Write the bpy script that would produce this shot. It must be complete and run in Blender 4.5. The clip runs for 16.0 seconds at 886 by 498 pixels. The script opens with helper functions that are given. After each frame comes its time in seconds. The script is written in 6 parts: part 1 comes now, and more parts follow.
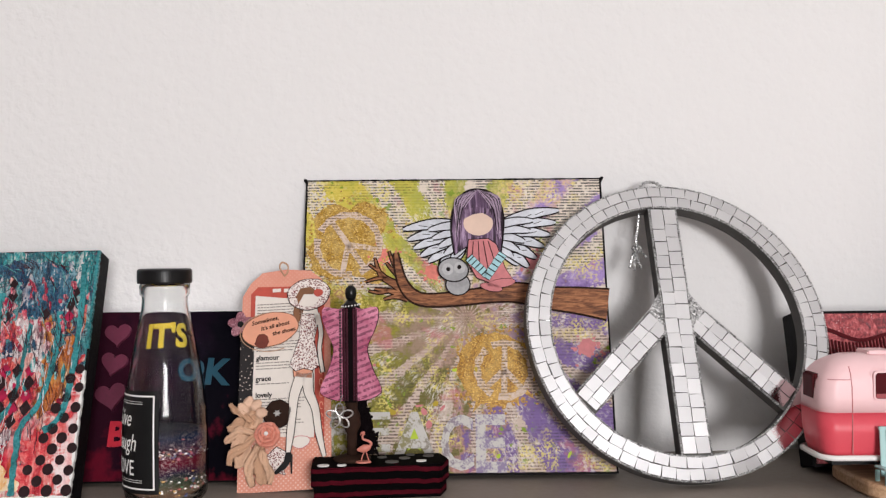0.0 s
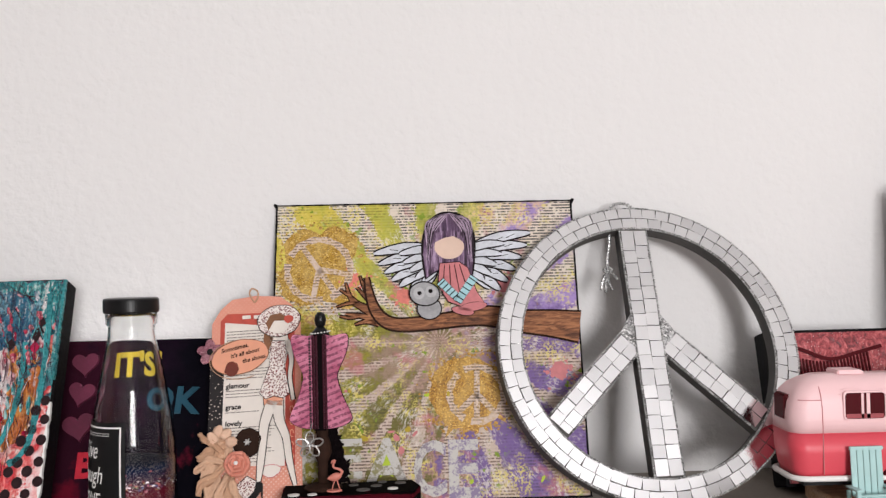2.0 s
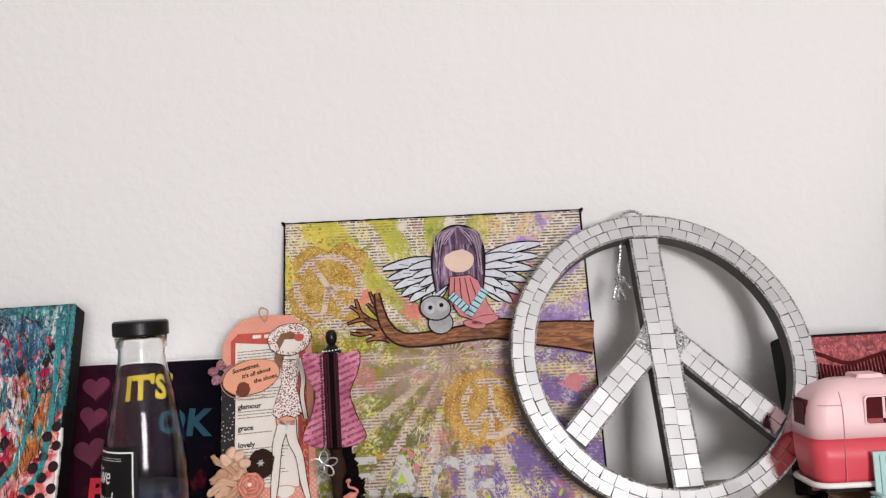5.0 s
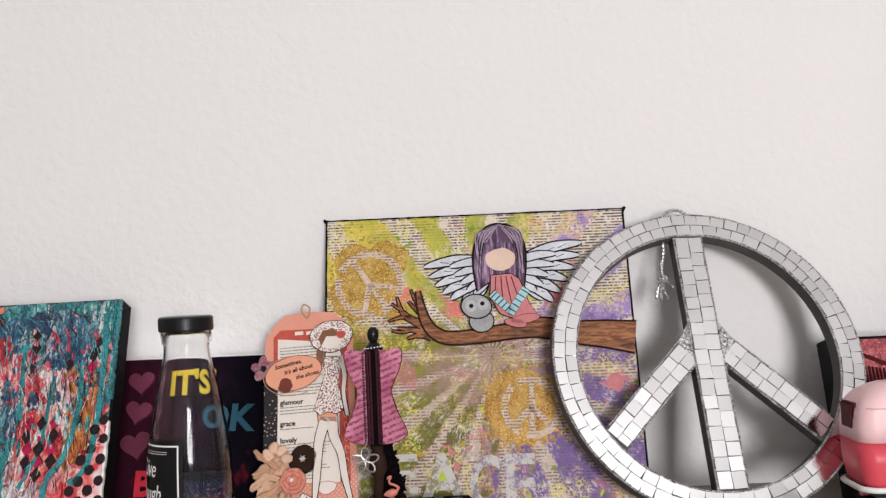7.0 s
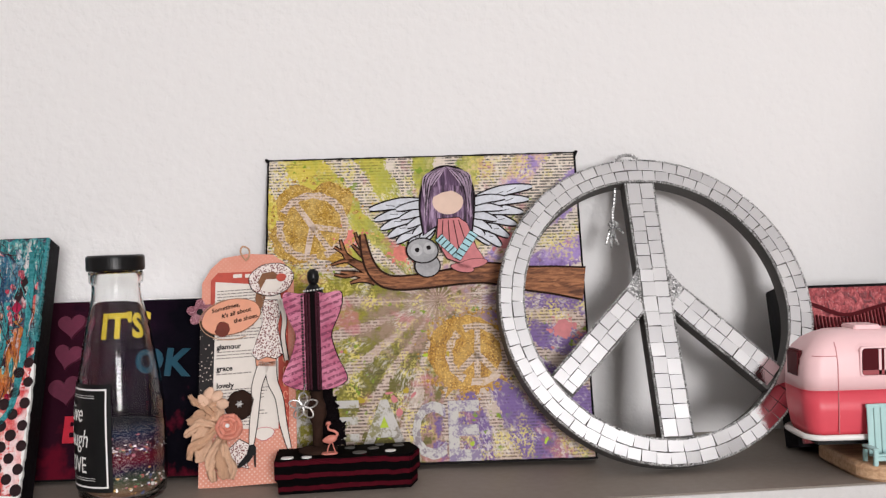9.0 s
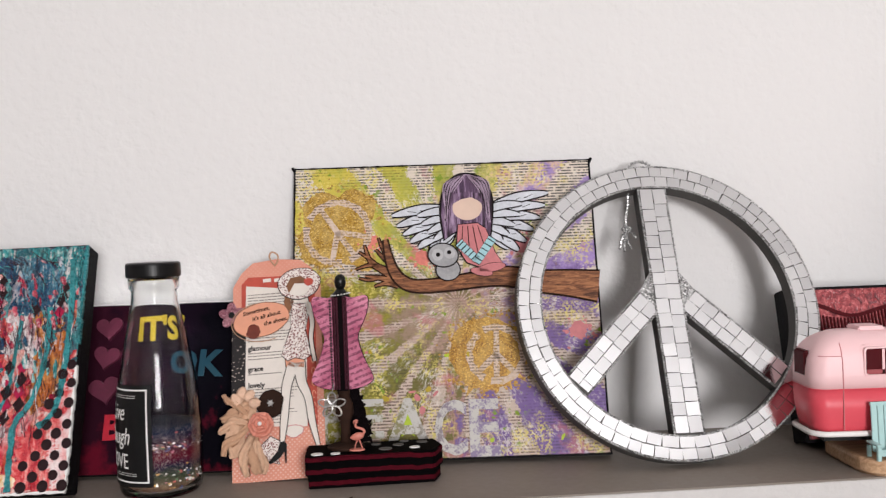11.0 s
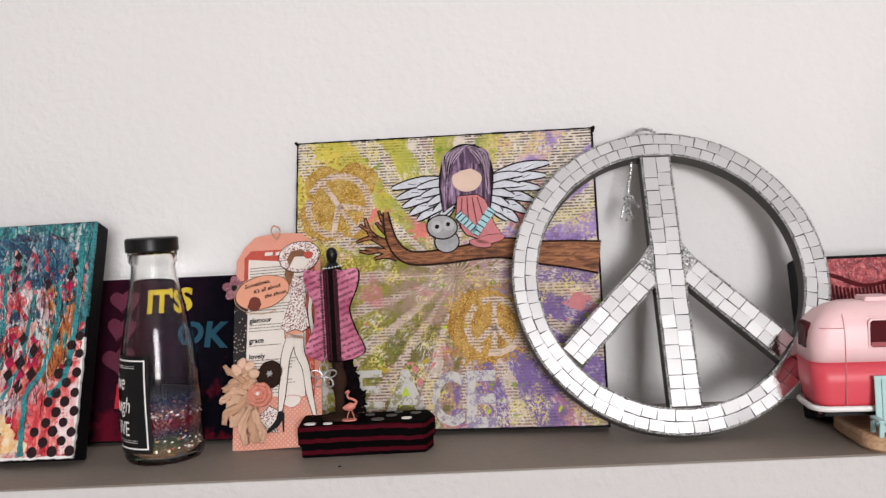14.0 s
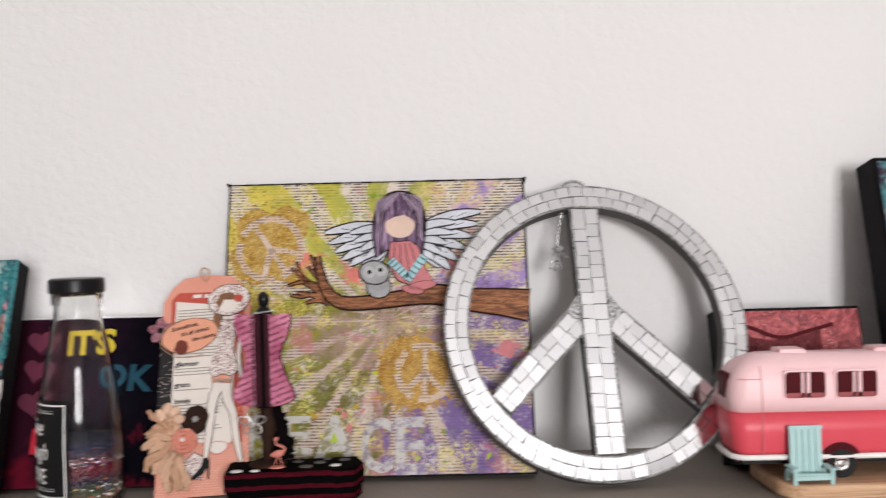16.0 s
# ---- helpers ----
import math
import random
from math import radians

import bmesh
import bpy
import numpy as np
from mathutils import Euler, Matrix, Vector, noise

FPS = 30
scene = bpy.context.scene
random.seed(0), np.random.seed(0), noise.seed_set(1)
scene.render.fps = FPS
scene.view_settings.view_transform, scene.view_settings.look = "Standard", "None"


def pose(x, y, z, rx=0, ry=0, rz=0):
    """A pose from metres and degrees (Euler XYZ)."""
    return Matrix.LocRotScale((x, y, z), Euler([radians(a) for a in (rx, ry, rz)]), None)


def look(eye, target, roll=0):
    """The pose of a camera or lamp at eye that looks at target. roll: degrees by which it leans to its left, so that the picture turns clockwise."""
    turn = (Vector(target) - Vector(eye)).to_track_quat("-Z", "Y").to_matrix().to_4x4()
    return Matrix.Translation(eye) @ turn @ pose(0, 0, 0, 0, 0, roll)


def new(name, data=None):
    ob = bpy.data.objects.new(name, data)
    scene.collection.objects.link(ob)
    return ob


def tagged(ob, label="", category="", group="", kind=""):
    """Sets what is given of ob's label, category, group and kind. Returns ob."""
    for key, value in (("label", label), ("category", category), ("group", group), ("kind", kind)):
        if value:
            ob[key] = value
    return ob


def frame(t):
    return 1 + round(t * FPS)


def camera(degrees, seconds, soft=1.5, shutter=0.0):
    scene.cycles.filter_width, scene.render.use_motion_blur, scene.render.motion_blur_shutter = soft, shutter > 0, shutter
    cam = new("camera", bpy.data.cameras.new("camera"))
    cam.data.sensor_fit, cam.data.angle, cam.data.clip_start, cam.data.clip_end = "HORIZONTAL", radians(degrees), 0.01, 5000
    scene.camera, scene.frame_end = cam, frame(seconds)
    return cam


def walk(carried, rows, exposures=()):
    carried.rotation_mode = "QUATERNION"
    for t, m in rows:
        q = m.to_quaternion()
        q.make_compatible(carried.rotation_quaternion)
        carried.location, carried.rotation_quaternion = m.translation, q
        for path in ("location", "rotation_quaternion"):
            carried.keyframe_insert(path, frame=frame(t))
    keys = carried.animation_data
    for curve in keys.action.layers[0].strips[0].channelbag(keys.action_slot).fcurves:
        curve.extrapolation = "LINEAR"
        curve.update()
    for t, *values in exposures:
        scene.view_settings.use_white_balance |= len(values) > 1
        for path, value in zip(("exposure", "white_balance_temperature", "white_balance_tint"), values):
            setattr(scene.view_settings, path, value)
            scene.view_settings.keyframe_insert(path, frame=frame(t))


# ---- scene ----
cam = camera(53.7, 16.0, soft=1.3, shutter=0.6)
METRES, EYE, TILT, LEAN, TURN = 0.44, 1.517, 0.0, 0.5, 0.0
ROWS = [
    (0.0, 0.0, 0.0, 0.0, -0.0, 0.0, -0.0),
    (0.5, 0.0131, -0.0006, -0.0003, 0.15, 0.02, 0.19),
    (1.0, 0.0353, -0.0103, 0.0082, 0.07, 0.25, 0.3),
    (1.5, 0.0434, -0.0009, 0.0036, -0.33, 0.44, 0.43),
    (2.0, 0.0308, 0.0063, 0.0239, -1.01, 0.86, 0.7),
    (2.5, 0.0496, 0.0343, 0.0138, -1.68, 0.97, 1.06),
    (3.0, 0.0572, 0.0457, 0.0155, -1.69, 1.01, 1.48),
    (3.5, 0.04, 0.0441, 0.0177, -1.32, 1.2, 1.87),
    (4.0, 0.0204, 0.0384, 0.0242, -0.95, 1.35, 2.12),
    (6.5, 0.033, 0.0084, 0.0264, 0.96, 2.1, 2.14),
    (7.0, 0.0135, 0.0227, 0.0249, 1.83, 1.72, 1.93),
    (7.5, 0.0142, 0.0229, 0.0259, 1.66, 1.29, 1.64),
    (8.0, 0.048, 0.0266, 0.0136, 0.05, 0.48, 1.32),
    (8.5, 0.0427, 0.0476, 0.0088, 0.03, -0.07, 1.16),
    (9.0, 0.0463, 0.0841, -0.0114, -0.67, -1.0, 1.17),
    (11.5, 0.0089, -0.021, 0.0198, 0.79, -1.72, 1.71),
    (12.0, -0.045, -0.0339, 0.001, 3.44, -2.36, 1.75),
    (12.5, -0.0291, -0.0322, 0.0007, 5.62, -3.25, 1.73),
    (13.0, 0.0772, -0.0074, -0.0023, 6.44, -3.54, 1.7),
    (13.5, 0.1643, 0.0217, 0.017, 6.05, -3.51, 1.85),
    (14.0, 0.2198, 0.0156, 0.0139, 5.59, -3.2, 2.26),
    (14.5, 0.2261, 0.0125, 0.0318, 4.74, -2.43, 2.56),
    (15.0, 0.1882, 0.0221, 0.0165, 3.7, -2.12, 2.4),
    (15.5, 0.1429, -0.0026, 0.0336, 3.03, -1.59, 1.79),
    (16.0, 0.196, -0.0011, 0.0383, 0.47, -0.98, 0.86),
]
walk(cam, [(t, pose(0, 0, EYE, TILT, LEAN, TURN) @ pose(METRES * x, METRES * y, METRES * z, 90 + pitch, roll, yaw)) for t, x, y, z, yaw, pitch, roll in ROWS])
S = 1.30                                    # height of the ledge's top


# ---- world and light ----
world = bpy.data.worlds.new("world")
scene.world = world
world.use_nodes = True
sky = world.node_tree.nodes.new("ShaderNodeTexSky")
sky.sky_type, sky.sun_disc = "NISHITA", False
sky.sun_elevation, sky.sun_rotation = radians(40), radians(200)
world.node_tree.links.new(sky.outputs[0], world.node_tree.nodes["Background"].inputs[0])
world.node_tree.nodes["Background"].inputs[1].default_value = 0.12


def area_lamp(name, place, target, sx, sy, watts, colour):
    data = bpy.data.lights.new(name, "AREA")
    data.shape, data.size, data.size_y, data.energy, data.color = "RECTANGLE", sx, sy, watts, colour
    ob = new(name, data)
    ob.matrix_basis = look(place, target)
    return ob


area_lamp("window_light", (0.95, -2.93, 1.78), (0.30, 0, 1.05), 0.95, 1.05, 108, (1.0, 0.972, 0.980))
scene.view_settings.exposure = -0.08


# ---- helpers of this scene ----
def mesh_of(name, bm, material, smooth=False, bevel=0.0):
    if bevel:
        bmesh.ops.bevel(bm, geom=bm.edges[:], offset=bevel, segments=2, affect="EDGES", clamp_overlap=True)
    bmesh.ops.recalc_face_normals(bm, faces=bm.faces[:])
    data = bpy.data.meshes.new(name)
    bm.to_mesh(data)
    bm.free()
    for p in data.polygons:
        p.use_smooth = smooth
    if material:
        data.materials.append(material)
    return data


def part(name, bm, material, parent, label="", smooth=False, bevel=0.0, m=None):
    ob = new(name, mesh_of(name, bm, material, smooth, bevel))
    ob.parent = parent
    if m is not None:
        ob.matrix_basis = m
    return tagged(ob, label) if label else ob


def thing(name, m, label, category, group="", kind=""):
    ob = new(name)
    ob.empty_display_size = 0.02
    ob.matrix_basis = m
    return tagged(ob, label, category, group, kind)


def single(name, bm, material, m, label, category="", kind="", smooth=False, bevel=0.0):
    ob = new(name, mesh_of(name, bm, material, smooth, bevel))
    ob.matrix_basis = m
    return tagged(ob, label, category, "", kind)


def box(bm, x0, x1, y0, y1, z0, z1):
    vs = [bm.verts.new((x, y, z)) for z in (z0, z1) for y in (y0, y1) for x in (x0, x1)]
    for f in ((0, 2, 3, 1), (4, 5, 7, 6), (0, 1, 5, 4), (2, 6, 7, 3), (0, 4, 6, 2), (1, 3, 7, 5)):
        bm.faces.new([vs[i] for i in f])
    return bm


def boxed(x0, x1, y0, y1, z0, z1):
    return box(bmesh.new(), x0, x1, y0, y1, z0, z1)


def slab(bm, outline, y0, y1):
    """A flat shape in the x-z plane with its face at y0 (towards the viewer) and its back at y1."""
    front = [bm.verts.new((x, y0, z)) for x, z in outline]
    back = [bm.verts.new((x, y1, z)) for x, z in outline]
    n = len(outline)
    bm.faces.new(front)
    bm.faces.new(back[::-1])
    for i in range(n):
        bm.faces.new((front[i], back[i], back[(i + 1) % n], front[(i + 1) % n]))
    return bm


def slabbed(outline, y0, y1):
    return slab(bmesh.new(), outline, y0, y1)


def lathe(bm, profile, n=48, cap=True):
    """Turns (radius, z) pairs about the z axis."""
    rings = [[bm.verts.new((r * math.cos(2 * math.pi * i / n), r * math.sin(2 * math.pi * i / n), z)) for i in range(n)] for r, z in profile]
    for a, b in zip(rings, rings[1:]):
        for i in range(n):
            bm.faces.new((a[i], a[(i + 1) % n], b[(i + 1) % n], b[i]))
    if cap:
        bm.faces.new(rings[0][::-1])
        bm.faces.new(rings[-1])
    return bm


def tube(bm, path, radius, n=8, closed=False):
    """A round cord along a path of points; radius is a number or one a point."""
    pts = [Vector(p) for p in path]
    rings, k = [], len(pts)
    side = None
    for i, p in enumerate(pts):
        a, b = pts[(i - 1) % k if closed else max(i - 1, 0)], pts[(i + 1) % k if closed else min(i + 1, k - 1)]
        d = (b - a).normalized()
        if side is None:
            side = d.cross(Vector((0.31, 0.87, 0.39))).normalized()
        side = (side - d * side.dot(d)).normalized()
        up = d.cross(side)
        r = radius[i] if isinstance(radius, (list, tuple)) else radius
        rings.append([bm.verts.new(p + r * (math.cos(2 * math.pi * j / n) * side + math.sin(2 * math.pi * j / n) * up)) for j in range(n)])
    pairs = list(zip(rings, rings[1:])) + ([(rings[-1], rings[0])] if closed else [])
    for a, b in pairs:
        for j in range(n):
            bm.faces.new((a[j], a[(j + 1) % n], b[(j + 1) % n], b[j]))
    if not closed:
        bm.faces.new(rings[0][::-1])
        bm.faces.new(rings[-1])
    return bm


def rounded_rect(x0, x1, y0, y1, r, n=7):
    out = []
    for cx, cy, a0 in ((x1 - r, y1 - r, 0), (x0 + r, y1 - r, 90), (x0 + r, y0 + r, 180), (x1 - r, y0 + r, 270)):
        for k in range(n + 1):
            a = radians(a0 + 90 * k / n)
            out.append((cx + r * math.cos(a), cy + r * math.sin(a)))
    return out


def stack(bm, loops, caps=True):
    """Joins rings of equally many points into a closed skin."""
    rings = [[bm.verts.new(p) for p in loop] for loop in loops]
    n = len(rings[0])
    for a, b in zip(rings, rings[1:]):
        for i in range(n):
            bm.faces.new((a[i], a[(i + 1) % n], b[(i + 1) % n], b[i]))
    if caps:
        bm.faces.new(rings[0][::-1])
        bm.faces.new(rings[-1])
    return bm


def oval(cx, cz, rx, rz, n=28, turn=0.0, wobble=0.0, seed=0):
    rnd = random.Random(seed)
    ph = [rnd.uniform(0, 6.28) for _ in range(3)]
    out = []
    for i in range(n):
        a = 2 * math.pi * i / n
        w = 1 + wobble * (math.sin(2 * a + ph[0]) * 0.5 + math.sin(3 * a + ph[1]) * 0.3 + math.sin(7 * a + ph[2]) * 0.3)
        x, z = rx * w * math.cos(a), rz * w * math.sin(a)
        c, s = math.cos(radians(turn)), math.sin(radians(turn))
        out.append((cx + c * x - s * z, cz + s * x + c * z))
    return out


def smooth_line(points, n=6):
    """Points along a Catmull-Rom curve through the given ones."""
    p = [points[0], *points, points[-1]]
    out = []
    for i in range(1, len(p) - 2):
        for k in range(n):
            t = k / n
            out.append(tuple(0.5 * (2 * b + (c - a) * t + (2 * a - 5 * b + 4 * c - d) * t * t + (3 * b - a - 3 * c + d) * t ** 3)
                             for a, b, c, d in zip(p[i - 1], p[i], p[i + 1], p[i + 2])))
    return out + [tuple(points[-1])]


def ribbon(line, widths):
    """The outline of a flat stroke along a line with a width at each point."""
    left, right = [], []
    for i, (x, z) in enumerate(line):
        a, b = line[max(i - 1, 0)], line[min(i + 1, len(line) - 1)]
        d = Vector((b[0] - a[0], b[1] - a[1])).normalized()
        w = (widths[i] if isinstance(widths, (list, tuple)) else widths) / 2
        left.append((x - d.y * w, z + d.x * w))
        right.append((x + d.y * w, z - d.x * w))
    return left + right[::-1]


def lettering(text, size, depth=0.0002, bold=0.0, shear=0.0, align="LEFT", spread=1.0):
    """The built-in font as a bmesh in the x-z plane, facing -y."""
    data = bpy.data.curves.new("letters", "FONT")
    data.body, data.size, data.extrude, data.offset, data.shear, data.align_x = text, size, depth, bold, shear, align
    data.resolution_u, data.space_character = 3, spread
    ob = bpy.data.objects.new("letters", data)
    scene.collection.objects.link(ob)
    me = bpy.data.meshes.new_from_object(ob.evaluated_get(bpy.context.evaluated_depsgraph_get()))
    bpy.data.objects.remove(ob)
    bm = bmesh.new()
    bm.from_mesh(me)
    bpy.data.meshes.remove(me)
    bpy.data.curves.remove(data)
    bmesh.ops.rotate(bm, verts=bm.verts, cent=(0, 0, 0), matrix=Matrix.Rotation(radians(90), 3, "X"))
    return bm


def moved(bm, x=0, y=0, z=0, turn=0):
    """Turns a shape in the x-z plane (degrees, anticlockwise as the viewer sees it) and moves it."""
    if turn:
        bmesh.ops.rotate(bm, verts=bm.verts, cent=(0, 0, 0), matrix=Matrix.Rotation(radians(-turn), 3, "Y"))
    bmesh.ops.translate(bm, verts=bm.verts, vec=(x, y, z))
    return bm


# ---- materials ----
class Nodes:
    """A short way to write a node material."""

    def __init__(self, name, rough=0.6, metal=0.0, spec=0.5):
        self.mat = bpy.data.materials.new(name)
        self.mat.use_nodes = True
        self.t = self.mat.node_tree
        self.b = self.t.nodes["Principled BSDF"]
        self.b.inputs["Roughness"].default_value, self.b.inputs["Metallic"].default_value = rough, metal
        self.b.inputs["Specular IOR Level"].default_value = spec

    def node(self, kind, **sets):
        n = self.t.nodes.new(kind)
        for key, value in sets.items():
            n.inputs[key.replace("_", " ")].default_value = value
        return n

    def link(self, a, b):
        self.t.links.new(a, b)
        return self

    def coords(self, scale=(1, 1, 1), place=(0, 0, 0), turn=(0, 0, 0)):
        m = self.node("ShaderNodeMapping", Scale=scale, Location=place, Rotation=[radians(v) for v in turn])
        self.link(self.node("ShaderNodeTexCoord").outputs["Object"], m.inputs["Vector"])
        return m.outputs[0]

    def noise(self, scale, detail=4.0, rough=0.6, vec=None, distort=0.0):
        n = self.node("ShaderNodeTexNoise", Scale=scale, Detail=detail, Roughness=rough, Distortion=distort)
        self.link(vec or self.coords(), n.inputs["Vector"])
        return n.outputs["Fac"]

    def ramp(self, value, stops, hard=False):
        n = self.t.nodes.new("ShaderNodeValToRGB")
        n.color_ramp.interpolation = "CONSTANT" if hard else "LINEAR"
        while len(n.color_ramp.elements) < len(stops):
            n.color_ramp.elements.new(0.5)
        for e, (p, c) in zip(n.color_ramp.elements, stops):
            e.position = p
            e.color = (*c, 1) if isinstance(c, tuple) else (c, c, c, 1)
        self.link(value, n.inputs["Fac"])
        return n.outputs["Color"]

    def math(self, op, a, b=0.0, clamp=False):
        n = self.t.nodes.new("ShaderNodeMath")
        n.operation, n.use_clamp = op, clamp
        for i, v in ((0, a), (1, b)):
            if isinstance(v, (int, float)):
                n.inputs[i].default_value = v
            else:
                self.link(v, n.inputs[i])
        return n.outputs[0]

    def mix(self, fac, a, b, mode="MIX"):
        n = self.t.nodes.new("ShaderNodeMix")
        n.data_type, n.blend_type = "RGBA", mode
        for i, v in ((0, fac), (6, a), (7, b)):
            if isinstance(v, tuple):
                n.inputs[i].default_value = (*v, 1)
            elif isinstance(v, (int, float)):
                n.inputs[i].default_value = v
            else:
                self.link(v, n.inputs[i])
        return n.outputs[2]

    def split(self, vec):
        n = self.t.nodes.new("ShaderNodeSeparateXYZ")
        self.link(vec, n.inputs[0])
        return n.outputs

    def colour(self, socket):
        if isinstance(socket, tuple):
            self.b.inputs["Base Color"].default_value = (*socket, 1)
        else:
            self.link(socket, self.b.inputs["Base Color"])
        return self

    def rough(self, socket):
        return self.link(socket, self.b.inputs["Roughness"])

    def bump(self, height, strength=0.3, distance=0.001):
        n = self.node("ShaderNodeBump", Strength=strength, Distance=distance)
        self.link(height, n.inputs["Height"])
        return self.link(n.outputs[0], self.b.inputs["Normal"])


def paint(name, colour, rough=0.55, grain=180.0, vary=0.12, bump=0.15, metal=0.0, spec=0.3, depth=0.0006):
    """A painted or plain surface with two scales of variation."""
    n = Nodes(name, rough, metal, spec)
    big = n.noise(grain / 9, 3)
    fine = n.noise(grain, 5)
    both = n.math("ADD", n.math("MULTIPLY", big, 0.6), n.math("MULTIPLY", fine, 0.4))
    dark, light = tuple(c * (1 - vary) for c in colour), tuple(min(1, c * (1 + vary)) for c in colour)
    n.colour(n.ramp(both, [(0.3, dark), (0.7, light)]))
    n.rough(n.ramp(fine, [(0.3, max(rough - 0.08, 0.02)), (0.7, min(rough + 0.08, 1))]))
    if bump:
        n.bump(fine, bump, depth)
    return n.mat


def plaster(name, colour, rise=0.50, depth=0.0009):
    n = Nodes(name, 0.75, 0, 0.3)
    fine = n.noise(420, 4, 0.55)
    blobs = n.noise(95, 3, 0.5)
    soft = n.noise(3.0, 3, 0.5)
    n.colour(n.mix(soft, tuple(c * 0.965 for c in colour), colour))
    lumps = n.ramp(blobs, [(0.42, 0.0), (0.62, 1.0)])
    n.bump(n.math("ADD", n.math("MULTIPLY", lumps, 0.8), n.math("MULTIPLY", fine, 0.3)), rise, depth)
    return n.mat


WALL = plaster("wall_paint", (0.80, 0.79, 0.785), 0.42, 0.0010)
LEDGE_FACE = plaster("ledge_plaster", (0.62, 0.605, 0.595), 0.5, 0.0012)
LEDGE_TOP = paint("ledge_paint", (0.268, 0.230, 0.198), 0.5, 140, 0.06, 0.1)
CEILING = plaster("ceiling_paint", (0.90, 0.90, 0.905))
FLOORING = paint("floor_boards", (0.26, 0.225, 0.195), 0.45, 60, 0.15, 0.1)
BLACK = paint("black_paint", (0.008, 0.007, 0.008), 0.6, 260, 0.35, 0.25, spec=0.06)


def pale_wood():
    """Sanded pale wood with grain along its length."""
    n = Nodes("pale_wood", 0.45, 0, 0.3)
    grain = n.noise(240, 5, 0.6, n.coords(scale=(0.07, 1, 1)), 0.8)
    broad = n.noise(40, 3, 0.5, n.coords(scale=(0.12, 1, 1)))
    base = n.ramp(grain, [(0.36, (0.42, 0.24, 0.13)), (0.52, (0.60, 0.38, 0.23)), (0.66, (0.68, 0.46, 0.29))])
    n.colour(n.mix(n.ramp(broad, [(0.4, 0.0), (0.65, 0.35)]), base, (0.50, 0.29, 0.16)))
    n.bump(grain, 0.15, 0.0005)
    return n.mat


def streaked_purple():
    """Purple paint drawn over with fine dark strokes."""
    n = Nodes("streaked_purple", 0.55, 0, 0.3)
    stroke = n.noise(330, 4, 0.65, n.coords(scale=(1.0, 1.0, 0.10)), 0.4)
    base = n.ramp(stroke, [(0.40, (0.020, 0.009, 0.018)), (0.52, (0.13, 0.070, 0.13)), (0.66, (0.44, 0.31, 0.46))])
    n.colour(n.mix(n.ramp(n.noise(60, 3), [(0.4, 0.0), (0.7, 0.5)]), base, (0.10, 0.05, 0.12)))
    return n.mat


SILVER = paint("silver_cord", (0.50, 0.49, 0.48), 0.32, 900, 0.5, 0.5, metal=0.85)
GREY_BOARD = paint("grey_board", (0.10, 0.095, 0.09), 0.6, 200, 0.3, 0.2, spec=0.15)
PLASTIC_BLACK = paint("black_plastic", (0.007, 0.007, 0.0075), 0.35, 90, 0.2, 0.03, spec=0.25)
WHITE = paint("white_ink", (0.82, 0.81, 0.79), 0.5, 300, 0.06, 0.1)
CREAM = paint("cream_paper", (0.75, 0.69, 0.63), 0.75, 160, 0.07, 0.1)
INK = paint("dark_ink", (0.014, 0.010, 0.011), 0.7, 300, 0.3, 0.0, spec=0.1)
HAIRLIKE = streaked_purple()
SKIN = paint("pale_peach_paint", (0.72, 0.53, 0.43), 0.55, 160, 0.07, 0.1)
ROSE = paint("rose_paint", (0.56, 0.19, 0.20), 0.55, 220, 0.22, 0.15)
AQUA = paint("aqua_paint", (0.36, 0.60, 0.65), 0.55, 220, 0.12, 0.1)
GREYFUR = paint("grey_paint", (0.36, 0.36, 0.37), 0.6, 320, 0.28, 0.15)
FEATHER = paint("feather_paint", (0.58, 0.60, 0.65), 0.55, 240, 0.30, 0.15)
SALMON = paint("salmon_card", (0.74, 0.34, 0.22), 0.7, 150, 0.08, 0.1)
RED_CARD = paint("red_card", (0.50, 0.085, 0.06), 0.7, 150, 0.2, 0.1)
BROWN = paint("brown_card", (0.22, 0.10, 0.05), 0.7, 200, 0.3, 0.1)
TAN_CLOTH = paint("tan_cloth", (0.50, 0.30, 0.19), 0.85, 500, 0.18, 0.5)
ROSE_RESIN = paint("rose_resin", (0.66, 0.25, 0.18), 0.35, 200, 0.15, 0.1)
TEAL_PLASTIC = paint("teal_plastic", (0.42, 0.63, 0.62), 0.35, 90, 0.05, 0.03)
VAN_PINK = paint("pink_plastic", (0.90, 0.60, 0.615), 0.38, 60, 0.04, 0.02)
VAN_RED = paint("coral_plastic", (0.70, 0.080, 0.110), 0.38, 60, 0.05, 0.02)
VAN_WHITE = paint("white_plastic", (0.84, 0.82, 0.80), 0.3, 60, 0.04, 0.02)
VAN_INSIDE = paint("maroon_plastic", (0.070, 0.005, 0.008), 0.5, 60, 0.2, 0.03, spec=0.08)
WOOD = pale_wood()
FLAMINGO = paint("flamingo_plastic", (0.62, 0.22, 0.17), 0.4, 120, 0.12, 0.05)
DARK_BROWN = paint("dark_brown_paint", (0.026, 0.013, 0.009), 0.7, 260, 0.4, 0.25, spec=0.08)
YELLOW = paint("yellow_paint", (0.43, 0.315, 0.02), 0.5, 200, 0.14, 0.2)
BLUE = paint("blue_paint", (0.003, 0.046, 0.075), 0.5, 200, 0.25, 0.2)
RED = paint("red_paint", (0.50, 0.02, 0.04), 0.5, 200, 0.25, 0.2)
